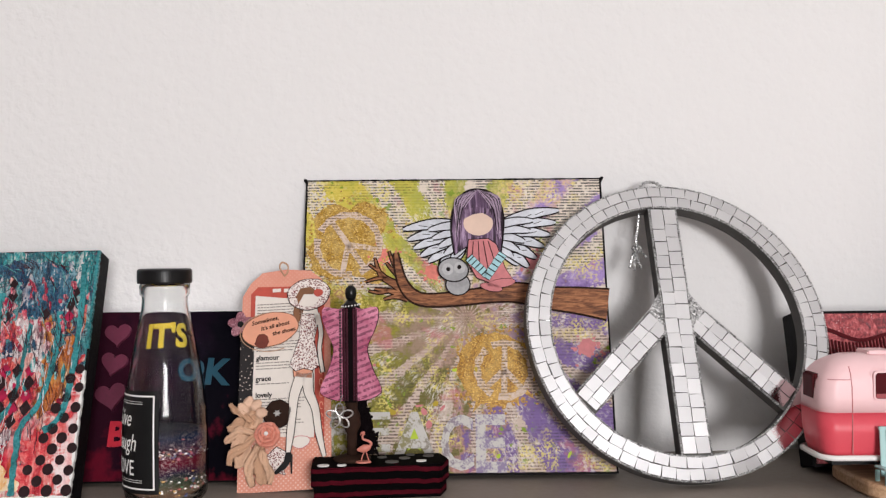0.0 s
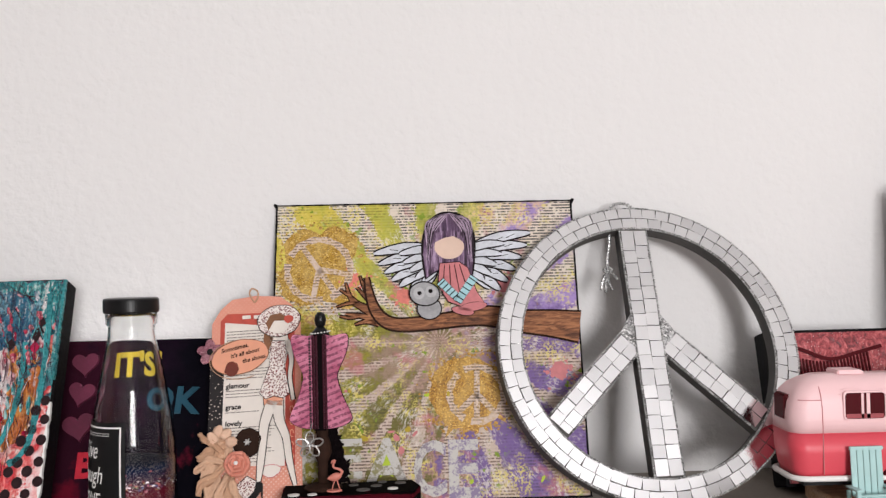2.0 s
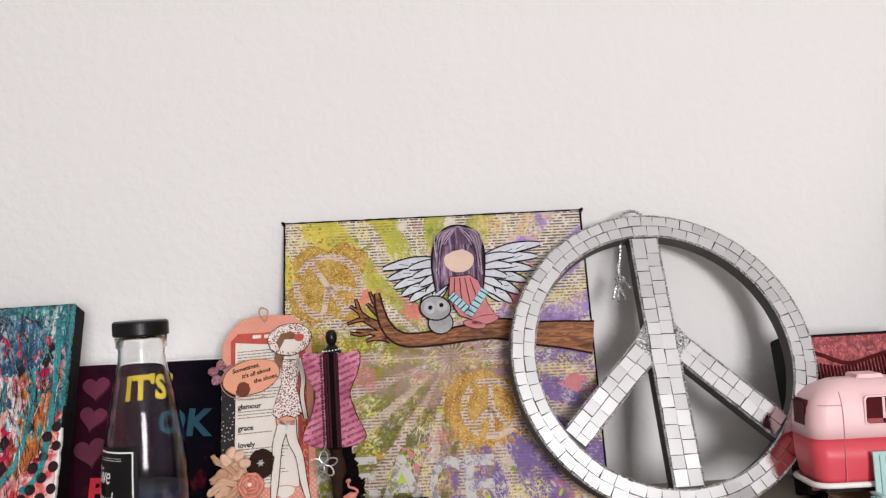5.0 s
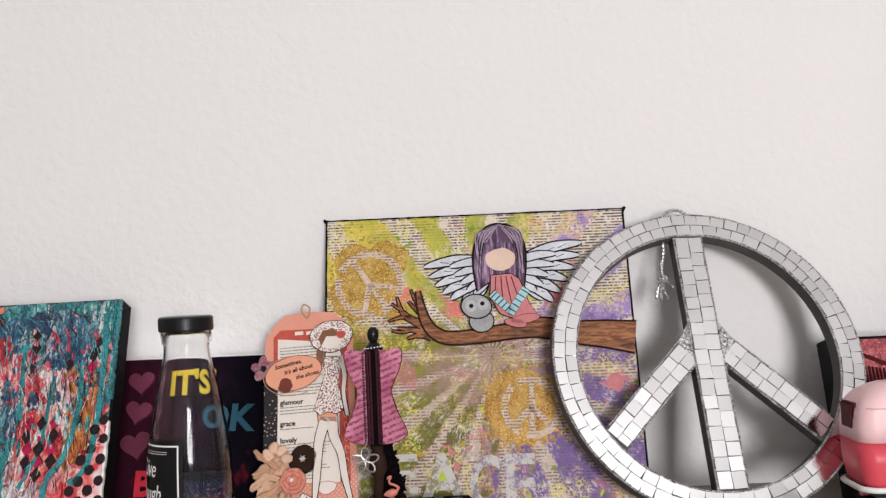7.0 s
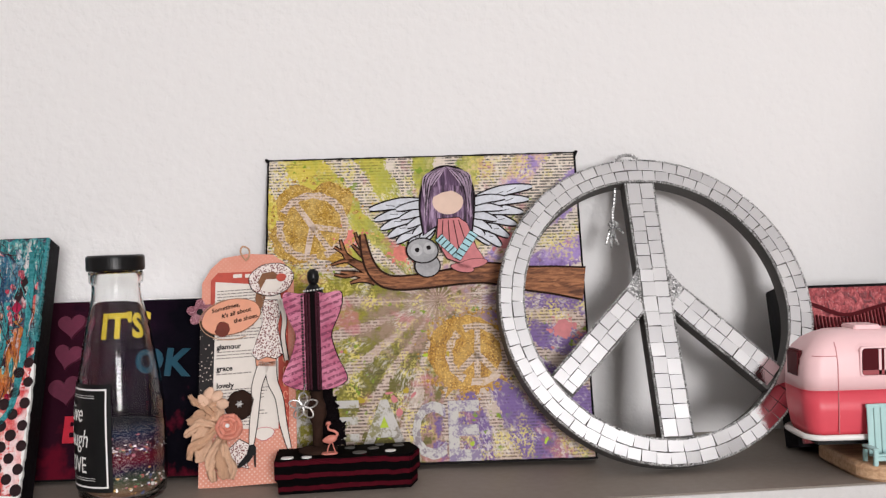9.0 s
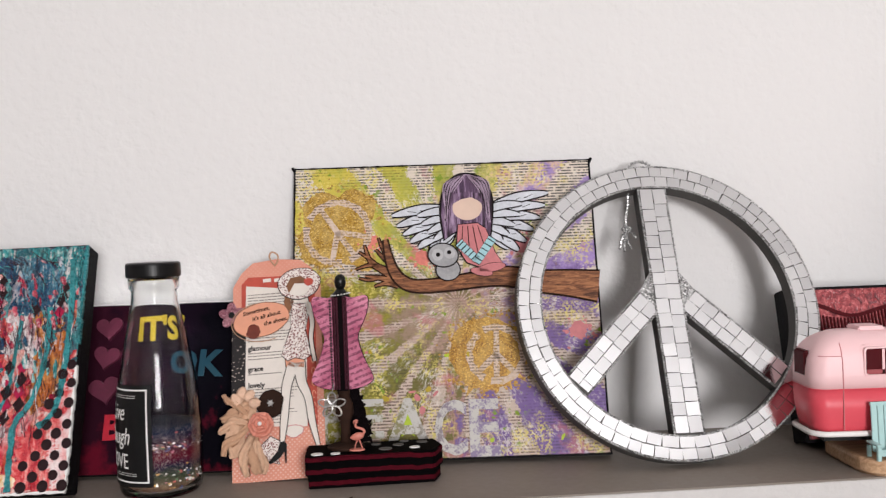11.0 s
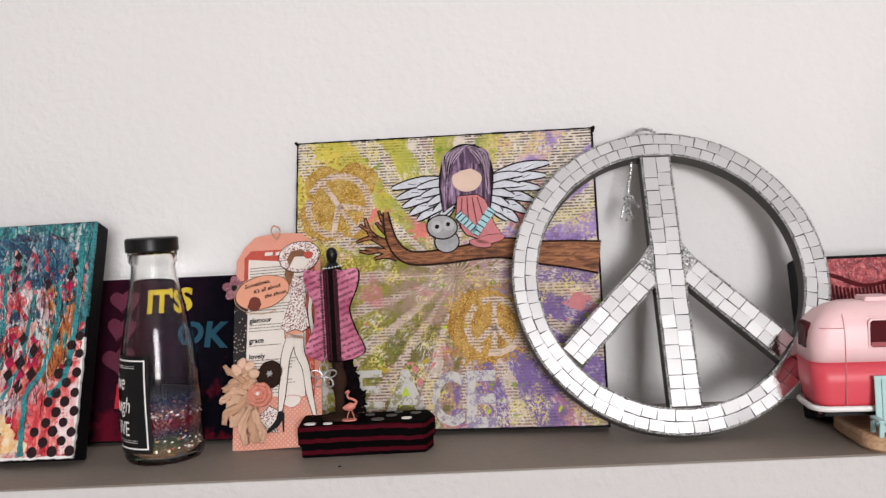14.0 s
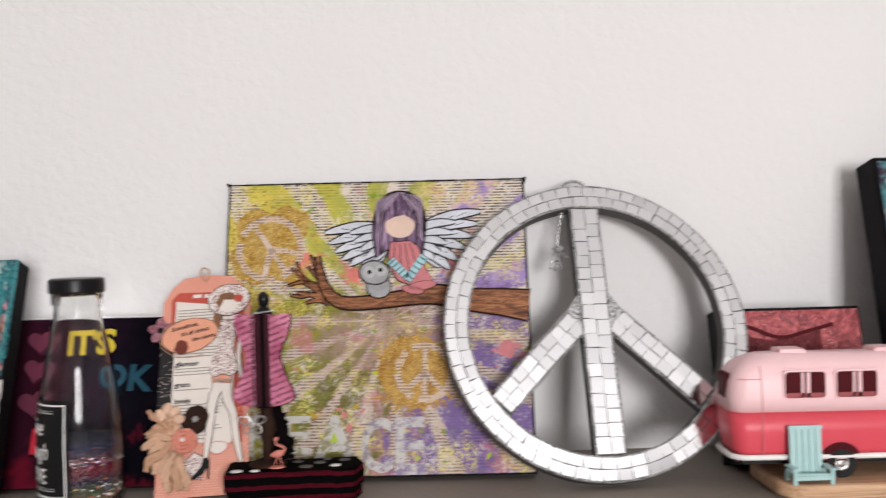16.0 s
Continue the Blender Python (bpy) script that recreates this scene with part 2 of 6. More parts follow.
LIME = paint("lime_paint", (0.40, 0.52, 0.03), 0.5, 300, 0.25, 0.2)
TEALPAINT = paint("teal_paint", (0.030, 0.21, 0.23), 0.28, 420, 0.75, 0.9, depth=0.0012)


def mirror_material():
    n = Nodes("mirror_tile", 0.07, 1.0)
    rnd = n.t.nodes.new("ShaderNodeObjectInfo").outputs["Random"]
    n.colour(n.ramp(rnd, [(0.0, (0.76, 0.76, 0.775)), (1.0, (0.92, 0.92, 0.93))]))
    n.rough(n.ramp(n.noise(160, 4), [(0.35, 0.008), (0.75, 0.035)]))
    n.bump(n.noise(55, 2), 0.05, 0.0004)
    return n.mat


def glass_material():
    n = Nodes("clear_glass", 0.02, 0.0)
    n.b.inputs["Transmission Weight"].default_value = 1.0
    n.b.inputs["IOR"].default_value = 1.34
    n.colour((0.955, 0.965, 0.96))
    n.rough(n.ramp(n.noise(40, 4), [(0.4, 0.0), (0.8, 0.045)]))
    return n.mat


def glitter_material(name, stops, scale=1400.0, rough=0.35, metal=0.5):
    n = Nodes(name, rough, metal)
    v = n.node("ShaderNodeTexVoronoi", Scale=scale)
    n.link(n.coords(), v.inputs["Vector"])
    grain = n.split(v.outputs["Color"])[0]
    n.colour(n.mix(n.ramp(n.noise(70, 4, 0.65), [(0.40, 0.0), (0.66, 0.45)]), n.ramp(grain, stops), stops[-1][1]))
    n.bump(grain, 0.7, 0.0008)
    return n.mat


def sequin_material():
    n = Nodes("sequins", 0.35, 0.2)
    rnd = n.t.nodes.new("ShaderNodeNewGeometry").outputs["Random Per Island"]
    n.colour(n.ramp(rnd, [(0.0, (0.74, 0.72, 0.70)), (0.24, (0.34, 0.05, 0.05)), (0.33, (0.03, 0.05, 0.16)), (0.45, (0.66, 0.62, 0.58)),
                          (0.55, (0.05, 0.15, 0.06)), (0.67, (0.40, 0.22, 0.05)), (0.78, (0.28, 0.08, 0.11)), (0.90, (0.12, 0.05, 0.12))], True))
    return n.mat


def filling_material():
    """Layers of glitter in the bottle, one above the other."""
    n = Nodes("glitter_layers", 0.75, 0.0, 0.05)
    z = n.split(n.coords())[2]
    wave = n.math("ADD", z, n.math("MULTIPLY", n.math("SUBTRACT", n.noise(60, 3), 0.5), 0.012))
    band = n.math("DIVIDE", wave, 0.066)
    base = n.ramp(band, [(0.0, (0.12, 0.035, 0.028)), (0.18, (0.10, 0.06, 0.035)), (0.30, (0.025, 0.035, 0.018)), (0.42, (0.008, 0.006, 0.02)),
                         (0.55, (0.07, 0.004, 0.010)), (0.70, (0.025, 0.008, 0.014)), (0.85, (0.006, 0.010, 0.026)), (1.0, (0.006, 0.008, 0.016))])
    v = n.node("ShaderNodeTexVoronoi", Scale=900.0)
    n.link(n.coords(), v.inputs["Vector"])
    cell = n.split(v.outputs["Color"])
    n.colour(n.mix(n.ramp(cell[0], [(0.90, 0.0), (0.93, 0.45)]), base, (0.30, 0.24, 0.23)))
    n.bump(cell[1], 0.8, 0.001)
    return n.mat


def newsprint(n, ink=(0.022, 0.019, 0.019), paper=(0.71, 0.62, 0.53), row=0.0030):
    """Rows of small dark dashes on cream paper, as a colour socket, and the dash mask."""
    x, y, z = n.split(n.coords())
    line = n.math("DIVIDE", z, row)
    inrow = n.math("FRACT", line)
    rows = n.math("MULTIPLY", n.math("GREATER_THAN", inrow, 0.30), n.math("LESS_THAN", inrow, 0.82))
    comb = n.t.nodes.new("ShaderNodeCombineXYZ")
    n.link(n.math("MULTIPLY", x, 1.0), comb.inputs[0])
    n.link(n.math("MULTIPLY", n.math("FLOOR", line), 0.37), comb.inputs[1])
    words = n.ramp(n.noise(330, 2, 0.5, comb.outputs[0]), [(0.41, 0.0), (0.46, 1.0)])
    letters = n.ramp(n.noise(1300, 2, 0.5), [(0.40, 0.45), (0.52, 1.0)])
    blocks = n.ramp(n.noise(24, 2, 0.5), [(0.38, 0.08), (0.44, 1.0)])
    mask = n.math("MULTIPLY", n.math("MULTIPLY", rows, words), n.math("MULTIPLY", letters, blocks))
    return n.mix(mask, paper, ink), mask, (x, y, z)


def stencil_material():
    """Pinkish newsprint left bare by the stencil, gold flecks strewn over it."""
    n = Nodes("flecked_newsprint", 0.65, 0, 0.3)
    colour, mask, axes = newsprint(n, ink=(0.16, 0.11, 0.09), paper=(0.66, 0.53, 0.45))
    strewn = n.math("MULTIPLY", n.ramp(n.noise(620, 3), [(0.48, 0.0), (0.54, 1.0)]), n.ramp(n.noise(48, 3), [(0.40, 0.15), (0.58, 1.0)]))
    n.colour(n.mix(n.math("MULTIPLY", strewn, 0.60), colour, (0.46, 0.27, 0.03)))
    return n.mat


def rays_canvas_material():
    """Newsprint collage under olive, pink and lilac paint, brushed out in rays."""
    n = Nodes("ray_painting", 0.6, 0, 0.3)
    colour, ink, (x, y, z) = newsprint(n)
    fine, mid, big = n.noise(420, 5), n.noise(70, 4, 0.65), n.noise(16, 3)
    # dry strokes that follow the rays
    angle = n.math("ARCTAN2", n.math("SUBTRACT", z, 0.150), n.math("SUBTRACT", x, 0.012))
    far = n.math("SQRT", n.math("ADD", n.math("POWER", n.math("SUBTRACT", x, 0.012), 2.0), n.math("POWER", n.math("SUBTRACT", z, 0.150), 2.0)))
    polar = n.t.nodes.new("ShaderNodeCombineXYZ")
    n.link(n.math("MULTIPLY", angle, 0.16), polar.inputs[0])
    n.link(n.math("MULTIPLY", far, 0.55), polar.inputs[1])
    dry = n.noise(300, 5, 0.7, polar.outputs[0])
    # the hue runs from olive through pink to lilac across the canvas
    along = n.math("ADD", n.math("MULTIPLY", x, 2.7), n.math("MULTIPLY", n.math("SUBTRACT", mid, 0.5), 0.85))
    along = n.math("ADD", n.math("ADD", along, n.math("MULTIPLY", n.math("SUBTRACT", 0.15, z), 0.9)), 0.45)
    wash = n.ramp(along, [(0.0, (0.42, 0.33, 0.014)), (0.20, (0.27, 0.25, 0.014)), (0.38, (0.120, 0.110, 0.012)), (0.50, (0.135, 0.112, 0.020)), (0.555, (0.36, 0.215, 0.165)),
                          (0.60, (0.30, 0.16, 0.17)), (0.635, (0.155, 0.090, 0.265)), (1.0, (0.195, 0.115, 0.350))])
    upper = n.ramp(n.math("ADD", n.math("MULTIPLY", n.math("SUBTRACT", z, 0.172), 14.0), n.math("MULTIPLY", n.math("SUBTRACT", mid, 0.5), 2.0)), [(0.0, 0.0), (0.35, 1.0)])
    wash = n.mix(upper, wash, n.ramp(along, [(0.0, (0.62, 0.50, 0.06)), (0.22, (0.46, 0.44, 0.05)), (0.40, (0.33, 0.34, 0.06)), (0.50, (0.60, 0.50, 0.20)), (0.56, (0.66, 0.44, 0.36)), (0.61, (0.60, 0.40, 0.44)), (0.66, (0.34, 0.23, 0.52)), (1.0, (0.33, 0.22, 0.53))]))
    colour = n.mix(n.math("MULTIPLY", n.math("SUBTRACT", 1.0, upper), 0.42), colour, (0.37, 0.225, 0.175))
    ray = n.math("SINE", n.math("ADD", n.math("MULTIPLY", angle, 19.0), n.math("MULTIPLY", n.noise(24, 3), 3.4)))
    ragged = n.math("ADD", n.math("ADD", n.math("MULTIPLY", ray, 1.3), n.math("MULTIPLY", n.math("SUBTRACT", fine, 0.5), 2.4)), n.math("MULTIPLY", n.math("SUBTRACT", dry, 0.5), 2.6))
    ragged = n.math("ADD", ragged, n.math("MULTIPLY", n.math("SUBTRACT", 1.0, upper), 0.45))
    brushed = n.ramp(n.math("ADD", ragged, 0.30), [(0.0, 0.0), (0.22, 0.95)])
    colour = n.mix(brushed, colour, wash)
    colour = n.mix(n.math("MULTIPLY", ink, n.ramp(n.noise(34, 3, 0.6, n.coords(place=(4, 0, 3))), [(0.46, 0.0), (0.62, 0.55)])), colour, (0.045, 0.038, 0.030))
    # the pale pink middle
    dx, dz = n.math("MULTIPLY", n.math("ADD", x, -0.0), 8.5), n.math("MULTIPLY", n.math("SUBTRACT", z, 0.135), 17.0)
    near = n.math("SUBTRACT", 1.05, n.math("SQRT", n.math("ADD", n.math("MULTIPLY", dx, dx), n.math("MULTIPLY", dz, dz))))
    near = n.math("ADD", near, n.math("MULTIPLY", n.math("SUBTRACT", mid, 0.5), 2.4))
    colour = n.mix(n.ramp(near, [(0.35, 0.0), (0.75, 0.60)]), colour, (0.42, 0.275, 0.225))
    # pink blush, yellow flecks and lime spatter
    colour = n.mix(n.ramp(n.noise(26, 4, 0.65, n.coords(place=(3.1, 0, 1.7))), [(0.57, 0.0), (0.66, 0.65)]), colour, (0.52, 0.17, 0.19))
    fleck = n.math("MULTIPLY", n.ramp(n.noise(26, 3, 0.6, n.coords(place=(7.0, 0, 2.0))), [(0.50, 0.0), (0.60, 1.0)]), n.ramp(n.noise(420, 3), [(0.50, 0.0), (0.53, 1.0)]))
    colour = n.mix(n.math("MULTIPLY", fleck, 0.80), colour, (0.74, 0.63, 0.17))
    pale = n.math("MULTIPLY", n.ramp(n.noise(30, 3, 0.6, n.coords(place=(2.0, 0, 5.0))), [(0.50, 0.0), (0.60, 1.0)]), n.ramp(dry, [(0.50, 0.0), (0.55, 0.60)]))
    colour = n.mix(pale, colour, (0.80, 0.74, 0.68))
    spot = n.math("MULTIPLY", n.ramp(n.noise(20, 2, 0.6, n.coords(place=(1.0, 0, 9.0))), [(0.48, 0.0), (0.60, 1.0)]), n.ramp(n.noise(130, 3), [(0.60, 0.0), (0.64, 1.0)]))
    colour = n.mix(spot, colour, (0.20, 0.30, 0.02))
    dark = n.math("MULTIPLY", n.ramp(n.noise(46, 4, 0.7, n.coords(place=(9.0, 0, 4.0))), [(0.56, 0.0), (0.68, 0.40)]), n.ramp(dry, [(0.42, 0.0), (0.55, 1.0)]))
    colour = n.mix(dark, colour, (0.10, 0.075, 0.04))
    n.colour(colour)
    weave = n.noise(900, 2)
    n.bump(n.math("ADD", n.math("MULTIPLY", brushed, 0.35), n.math("ADD", n.math("MULTIPLY", fleck, 0.6), n.math("MULTIPLY", weave, 0.35))), 0.5, 0.0007)
    return n.mat


def worn_white_material():
    """White stencil paint, thin and rubbed, with the colour below coming through."""
    n = Nodes("worn_white", 0.6, 0, 0.3)
    wear = n.math("ADD", n.math("MULTIPLY", n.noise(75, 4, 0.7), 0.7), n.math("MULTIPLY", n.noise(520, 4), 0.3))
    under = n.ramp(n.math("ADD", n.math("MULTIPLY", n.split(n.coords())[0], 6.0), 0.5), [(0.2, (0.19, 0.17, 0.03)), (0.6, (0.19, 0.13, 0.28))])
    n.colour(n.mix(n.ramp(wear, [(0.49, 0.0), (0.56, 0.82)]), (0.54, 0.52, 0.49), under))
    return n.mat


def mixed_media_material():
    """Crinkled tissue and running paint: red, pink and white, with teal and blue running over it."""
    n = Nodes("mixed_media", 0.26, 0, 0.35)
    x, y, z = n.split(n.coords())
    slant = n.coords(scale=(1.0, 1.0, 0.38), turn=(0, 16, 0))
    streak, blot, mid = n.noise(36, 5, 0.6, slant, 0.8), n.noise(17, 3, 0.6), n.noise(60, 4)
    base = n.ramp(n.math("ADD", n.math("ADD", n.math("MULTIPLY", streak, 0.62), n.math("MULTIPLY", blot, 0.45)), n.math("MULTIPLY", n.math("ADD", x, 0.12), -0.10)),
                  [(0.37, (0.050, 0.008, 0.018)), (0.41, (0.30, 0.010, 0.035)), (0.47, (0.68, 0.020, 0.055)), (0.52, (0.80, 0.11, 0.13)), (0.575, (0.84, 0.36, 0.36)), (0.63, (0.92, 0.84, 0.83))])
    amber = n.ramp(n.noise(30, 3, 0.6, n.coords(scale=(1, 1, 0.35), place=(4.3, 0, 0))), [(0.56, 0.0), (0.63, 0.85)])
    base = n.mix(amber, base, (0.60, 0.19, 0.03))
    # teal: broad over the upper right, thinning into runs
    drip = n.noise(62, 3, 0.55, n.coords(scale=(1.0, 1.0, 0.14), turn=(0, 9, 0)), 0.4)
    reach = n.math("ADD", n.math("MULTIPLY", n.math("SUBTRACT", z, 0.16), 6.0), n.math("MULTIPLY", n.math("MINIMUM", n.math("ADD", x, 0.085), 0.03), 5.0))
    teal = n.math("ADD", n.math("ADD", n.math("MULTIPLY", drip, 4.6), reach), n.math("MULTIPLY", n.math("SUBTRACT", blot, 0.5), 1.6))
    tealness = n.ramp(n.math("MULTIPLY", teal, 0.4), [(0.84, 0.0), (0.87, 0.95)])
    shade = n.ramp(n.noise(95, 5, 0.65, slant, 1.0), [(0.34, (0.008, 0.022, 0.065)), (0.42, (0.012, 0.085, 0.15)), (0.50, (0.018, 0.22, 0.25)), (0.58, (0.04, 0.36, 0.38)), (0.72, (0.40, 0.62, 0.60))])
    colour = n.mix(tealness, base, shade)
    # cream and yellow pooled at the foot, blotchy pink in the lower corner
    dx, dz = n.math("MULTIPLY", n.math("ADD", x, 0.098), 15.0), n.math("MULTIPLY", n.math("SUBTRACT", z, 0.004), 28.0)
    pool = n.math("SUBTRACT", 1.2, n.math("SQRT", n.math("ADD", n.math("MULTIPLY", dx, dx), n.math("MULTIPLY", dz, dz))))
    pool = n.math("ADD", pool, n.math("MULTIPLY", n.math("SUBTRACT", mid, 0.5), 1.6))
    cream = n.ramp(n.noise(48, 4, 0.65), [(0.34, (0.62, 0.10, 0.10)), (0.41, (0.84, 0.45, 0.12)), (0.49, (0.88, 0.68, 0.48)), (0.60, (0.92, 0.86, 0.80))])
    colour = n.mix(n.ramp(pool, [(0.38, 0.0), (0.50, 1.0)]), colour, cream)
    corner = n.math("ADD", n.math("ADD", n.math("MULTIPLY", x, 15.0), 1.02), n.math("MULTIPLY", n.math("SUBTRACT", 0.085, z), 9.0))
    corner = n.math("ADD", corner, n.math("MULTIPLY", n.math("SUBTRACT", mid, 0.5), 1.3))
    v = n.math("ADD", n.math("MULTIPLY", n.noise(70, 4, 0.65), 0.75), n.math("MULTIPLY", n.noise(260, 4), 0.25))
    pinks = n.ramp(v, [(0.36, (0.45, 0.014, 0.030)), (0.43, (0.70, 0.06, 0.07)), (0.50, (0.80, 0.28, 0.25)), (0.58, (0.92, 0.76, 0.70))])
    low = n.ramp(z, [(0.090, 1.0), (0.100, 0.0)])
    colour = n.mix(n.math("MULTIPLY", n.ramp(corner, [(0.80, 0.0), (0.90, 1.0)]), low), colour, pinks)
    # fine crinkles of the tissue: pale gloss highlights painted on the crests, and dark folds
    net = n.noise(95, 4, 0.55, n.coords(scale=(1.0, 1.0, 0.5), turn=(0, 34, 0)), 1.8)
    ridge = n.math("SUBTRACT", 1.0, n.math("MULTIPLY", n.math("ABSOLUTE", n.math("SUBTRACT", net, 0.5)), 9.0), True)
    net2 = n.noise(120, 3, 0.5, n.coords(scale=(1.0, 1.0, 0.32), turn=(0, -22, 0), place=(5, 0, 3)), 1.2)
    fold = n.math("SUBTRACT", 1.0, n.math("MULTIPLY", n.math("ABSOLUTE", n.math("SUBTRACT", net2, 0.5)), 8.0), True)
    patchy = n.math("MULTIPLY", n.ramp(ridge, [(0.55, 0.0), (0.90, 1.0)]), n.ramp(n.noise(20, 3), [(0.44, 0.0), (0.60, 1.0)]))
    colour = n.mix(n.math("MULTIPLY", patchy, 0.40), colour, (0.92, 0.84, 0.84))
    dark = n.math("MULTIPLY", n.ramp(fold, [(0.60, 0.0), (0.95, 0.9)]), n.ramp(n.noise(24, 3, 0.6, n.coords(place=(2, 0, 7))), [(0.48, 0.0), (0.60, 1.0)]))
    colour = n.mix(dark, colour, (0.020, 0.010, 0.020))
    # flowing hairline wrinkles, like contour lines
    flow = n.noise(15, 2, 0.45, n.coords(scale=(0.55, 1.0, 1.25), turn=(0, 24, 0), place=(1.3, 0, 2.2)), 0.7)
    lines = n.math("ABSOLUTE", n.math("SUBTRACT", n.math("FRACT", n.math("ADD", n.math("MULTIPLY", flow, 26.0), n.math("MULTIPLY", n.noise(140, 3), 0.9))), 0.5))
    inked = n.math("MULTIPLY", n.ramp(lines, [(0.36, 0.0), (0.47, 1.0)]), n.ramp(n.noise(22, 3, 0.6, n.coords(place=(6, 0, 1))), [(0.42, 0.0), (0.53, 0.85)]))
    above = n.ramp(z, [(0.055, 0.15), (0.085, 1.0)])
    n.colour(n.mix(n.math("MULTIPLY", inked, above), colour, (0.060, 0.006, 0.030)))
    n.bump(n.math("ADD", n.math("ADD", ridge, n.math("MULTIPLY", lines, 1.6)), n.math("ADD", fold, n.math("MULTIPLY", n.noise(220, 4), 0.6))), 0.70, 0.0017)
    return n.mat


def dark_collage_material():
    n = Nodes("dark_collage", 0.6, 0, 0.02)
    x, y, z = n.split(n.coords())
    blot = n.noise(26, 4, 0.6)
    side = n.math("ADD", n.math("MULTIPLY", x, -7.0), n.math("MULTIPLY", n.math("SUBTRACT", blot, 0.5), 1.3))
    colour = n.ramp(side, [(0.30, (0.003, 0.0026, 0.005)), (0.62, (0.008, 0.0035, 0.009)), (0.90, (0.026, 0.005, 0.012))])
    low = n.math("SUBTRACT", n.math("ADD", blot, n.math("MULTIPLY", z, -3.0)), 0.0)
    colour = n.mix(n.ramp(low, [(0.40, 0.0), (0.52, 0.8)]), colour, (0.13, 0.006, 0.018))
    n.colour(colour)
    n.bump(n.noise(240, 5), 0.4, 0.001)
    return n.mat


def dotted_card_material():
    """Salmon card with small pale dots, laid on the diamond."""
    n = Nodes("dotted_card", 0.7, 0, 0.3)
    x, y, z = n.split(n.coords(turn=(0, 45, 0)))
    p = 0.0031
    fx, fz = n.math("SUBTRACT", n.math("FRACT", n.math("DIVIDE", x, p)), 0.5), n.math("SUBTRACT", n.math("FRACT", n.math("DIVIDE", z, p)), 0.5)
    r = n.math("SQRT", n.math("ADD", n.math("MULTIPLY", fx, fx), n.math("MULTIPLY", fz, fz)))
    dots = n.ramp(r, [(0.20, 1.0), (0.27, 0.0)])
    worn = n.ramp(n.noise(60, 3), [(0.35, 0.25), (0.60, 0.8)])
    base = n.mix(n.noise(30, 3), (0.66, 0.25, 0.175), (0.76, 0.36, 0.27))
    low = n.ramp(n.split(n.coords())[2], [(0.055, 1.0), (0.095, 0.22)])
    n.colour(n.mix(n.math("MULTIPLY", n.math("MULTIPLY", dots, worn), low), base, (0.84, 0.66, 0.55)))
    return n.mat


def spotted_material(name, ground, spot, scale, cut):
    n = Nodes(name, 0.7, 0, 0.3)
    v = n.node("ShaderNodeTexVoronoi", Scale=scale)
    n.link(n.coords(), v.inputs["Vector"])
    mask = n.ramp(v.outputs["Distance"], [(cut, 1.0), (cut + 0.06, 0.0)])
    n.colour(n.mix(mask, ground, spot))
    return n.mat


def pink_text_material():
    """Magenta paper with slanted rows of dark script."""
    n = Nodes("pink_script_paper", 0.55, 0, 0.4)
    x, y, z = n.split(n.coords(turn=(0, 22, 0)))
    line = n.math("DIVIDE", z, 0.0052)
    inrow = n.math("FRACT", line)
    rows = n.math("MULTIPLY", n.math("GREATER_THAN", inrow, 0.25), n.math("LESS_THAN", inrow, 0.72))
    script = n.ramp(n.noise(520, 3, 0.6), [(0.43, 0.0), (0.50, 1.0)])
    base = n.mix(n.ramp(n.noise(42, 4), [(0.35, 0.0), (0.65, 1.0)]), (0.30, 0.020, 0.085), (0.64, 0.22, 0.33))
    n.colour(n.mix(n.math("MULTIPLY", n.math("MULTIPLY", rows, script), 0.8), base, (0.12, 0.012, 0.05)))
    return n.mat


def striped_material():
    """Black card under torn red strips."""
    n = Nodes("striped_paper", 0.75, 0, 0.02)
    x, y, z = n.split(n.coords())
    wob = n.math("ADD", z, n.math("MULTIPLY", n.math("SUBTRACT", n.noise(20, 4, 0.65, n.coords(scale=(1, 1, 0.4))), 0.5), 0.009))
    band = n.math("FRACT", n.math("ADD", n.math("DIVIDE", wob, 0.0105), 0.25))
    mask = n.ramp(band, [(0.50, 0.0), (0.54, 1.0), (0.86, 1.0), (0.90, 0.0)])
    tone = n.mix(n.noise(140, 4), (0.036, 0.0025, 0.006), (0.090, 0.006, 0.013))
    n.colour(n.mix(mask, (0.0025, 0.002, 0.0023), tone))
    n.bump(mask, 0.4, 0.0008)
    return n.mat


def bark_material():
    n = Nodes("painted_bark", 0.6, 0, 0.3)
    grain = n.noise(260, 5, 0.6, n.coords(scale=(0.16, 1, 1), turn=(0, 6, 0)), 1.2)
    base = n.ramp(grain, [(0.34, (0.050, 0.016, 0.007)), (0.46, (0.20, 0.072, 0.028)), (0.62, (0.42, 0.175, 0.075))])
    n.colour(n.mix(n.ramp(n.noise(30, 2), [(0.4, 0.0), (0.7, 0.40)]), base, (0.13, 0.055, 0.030)))
    return n.mat


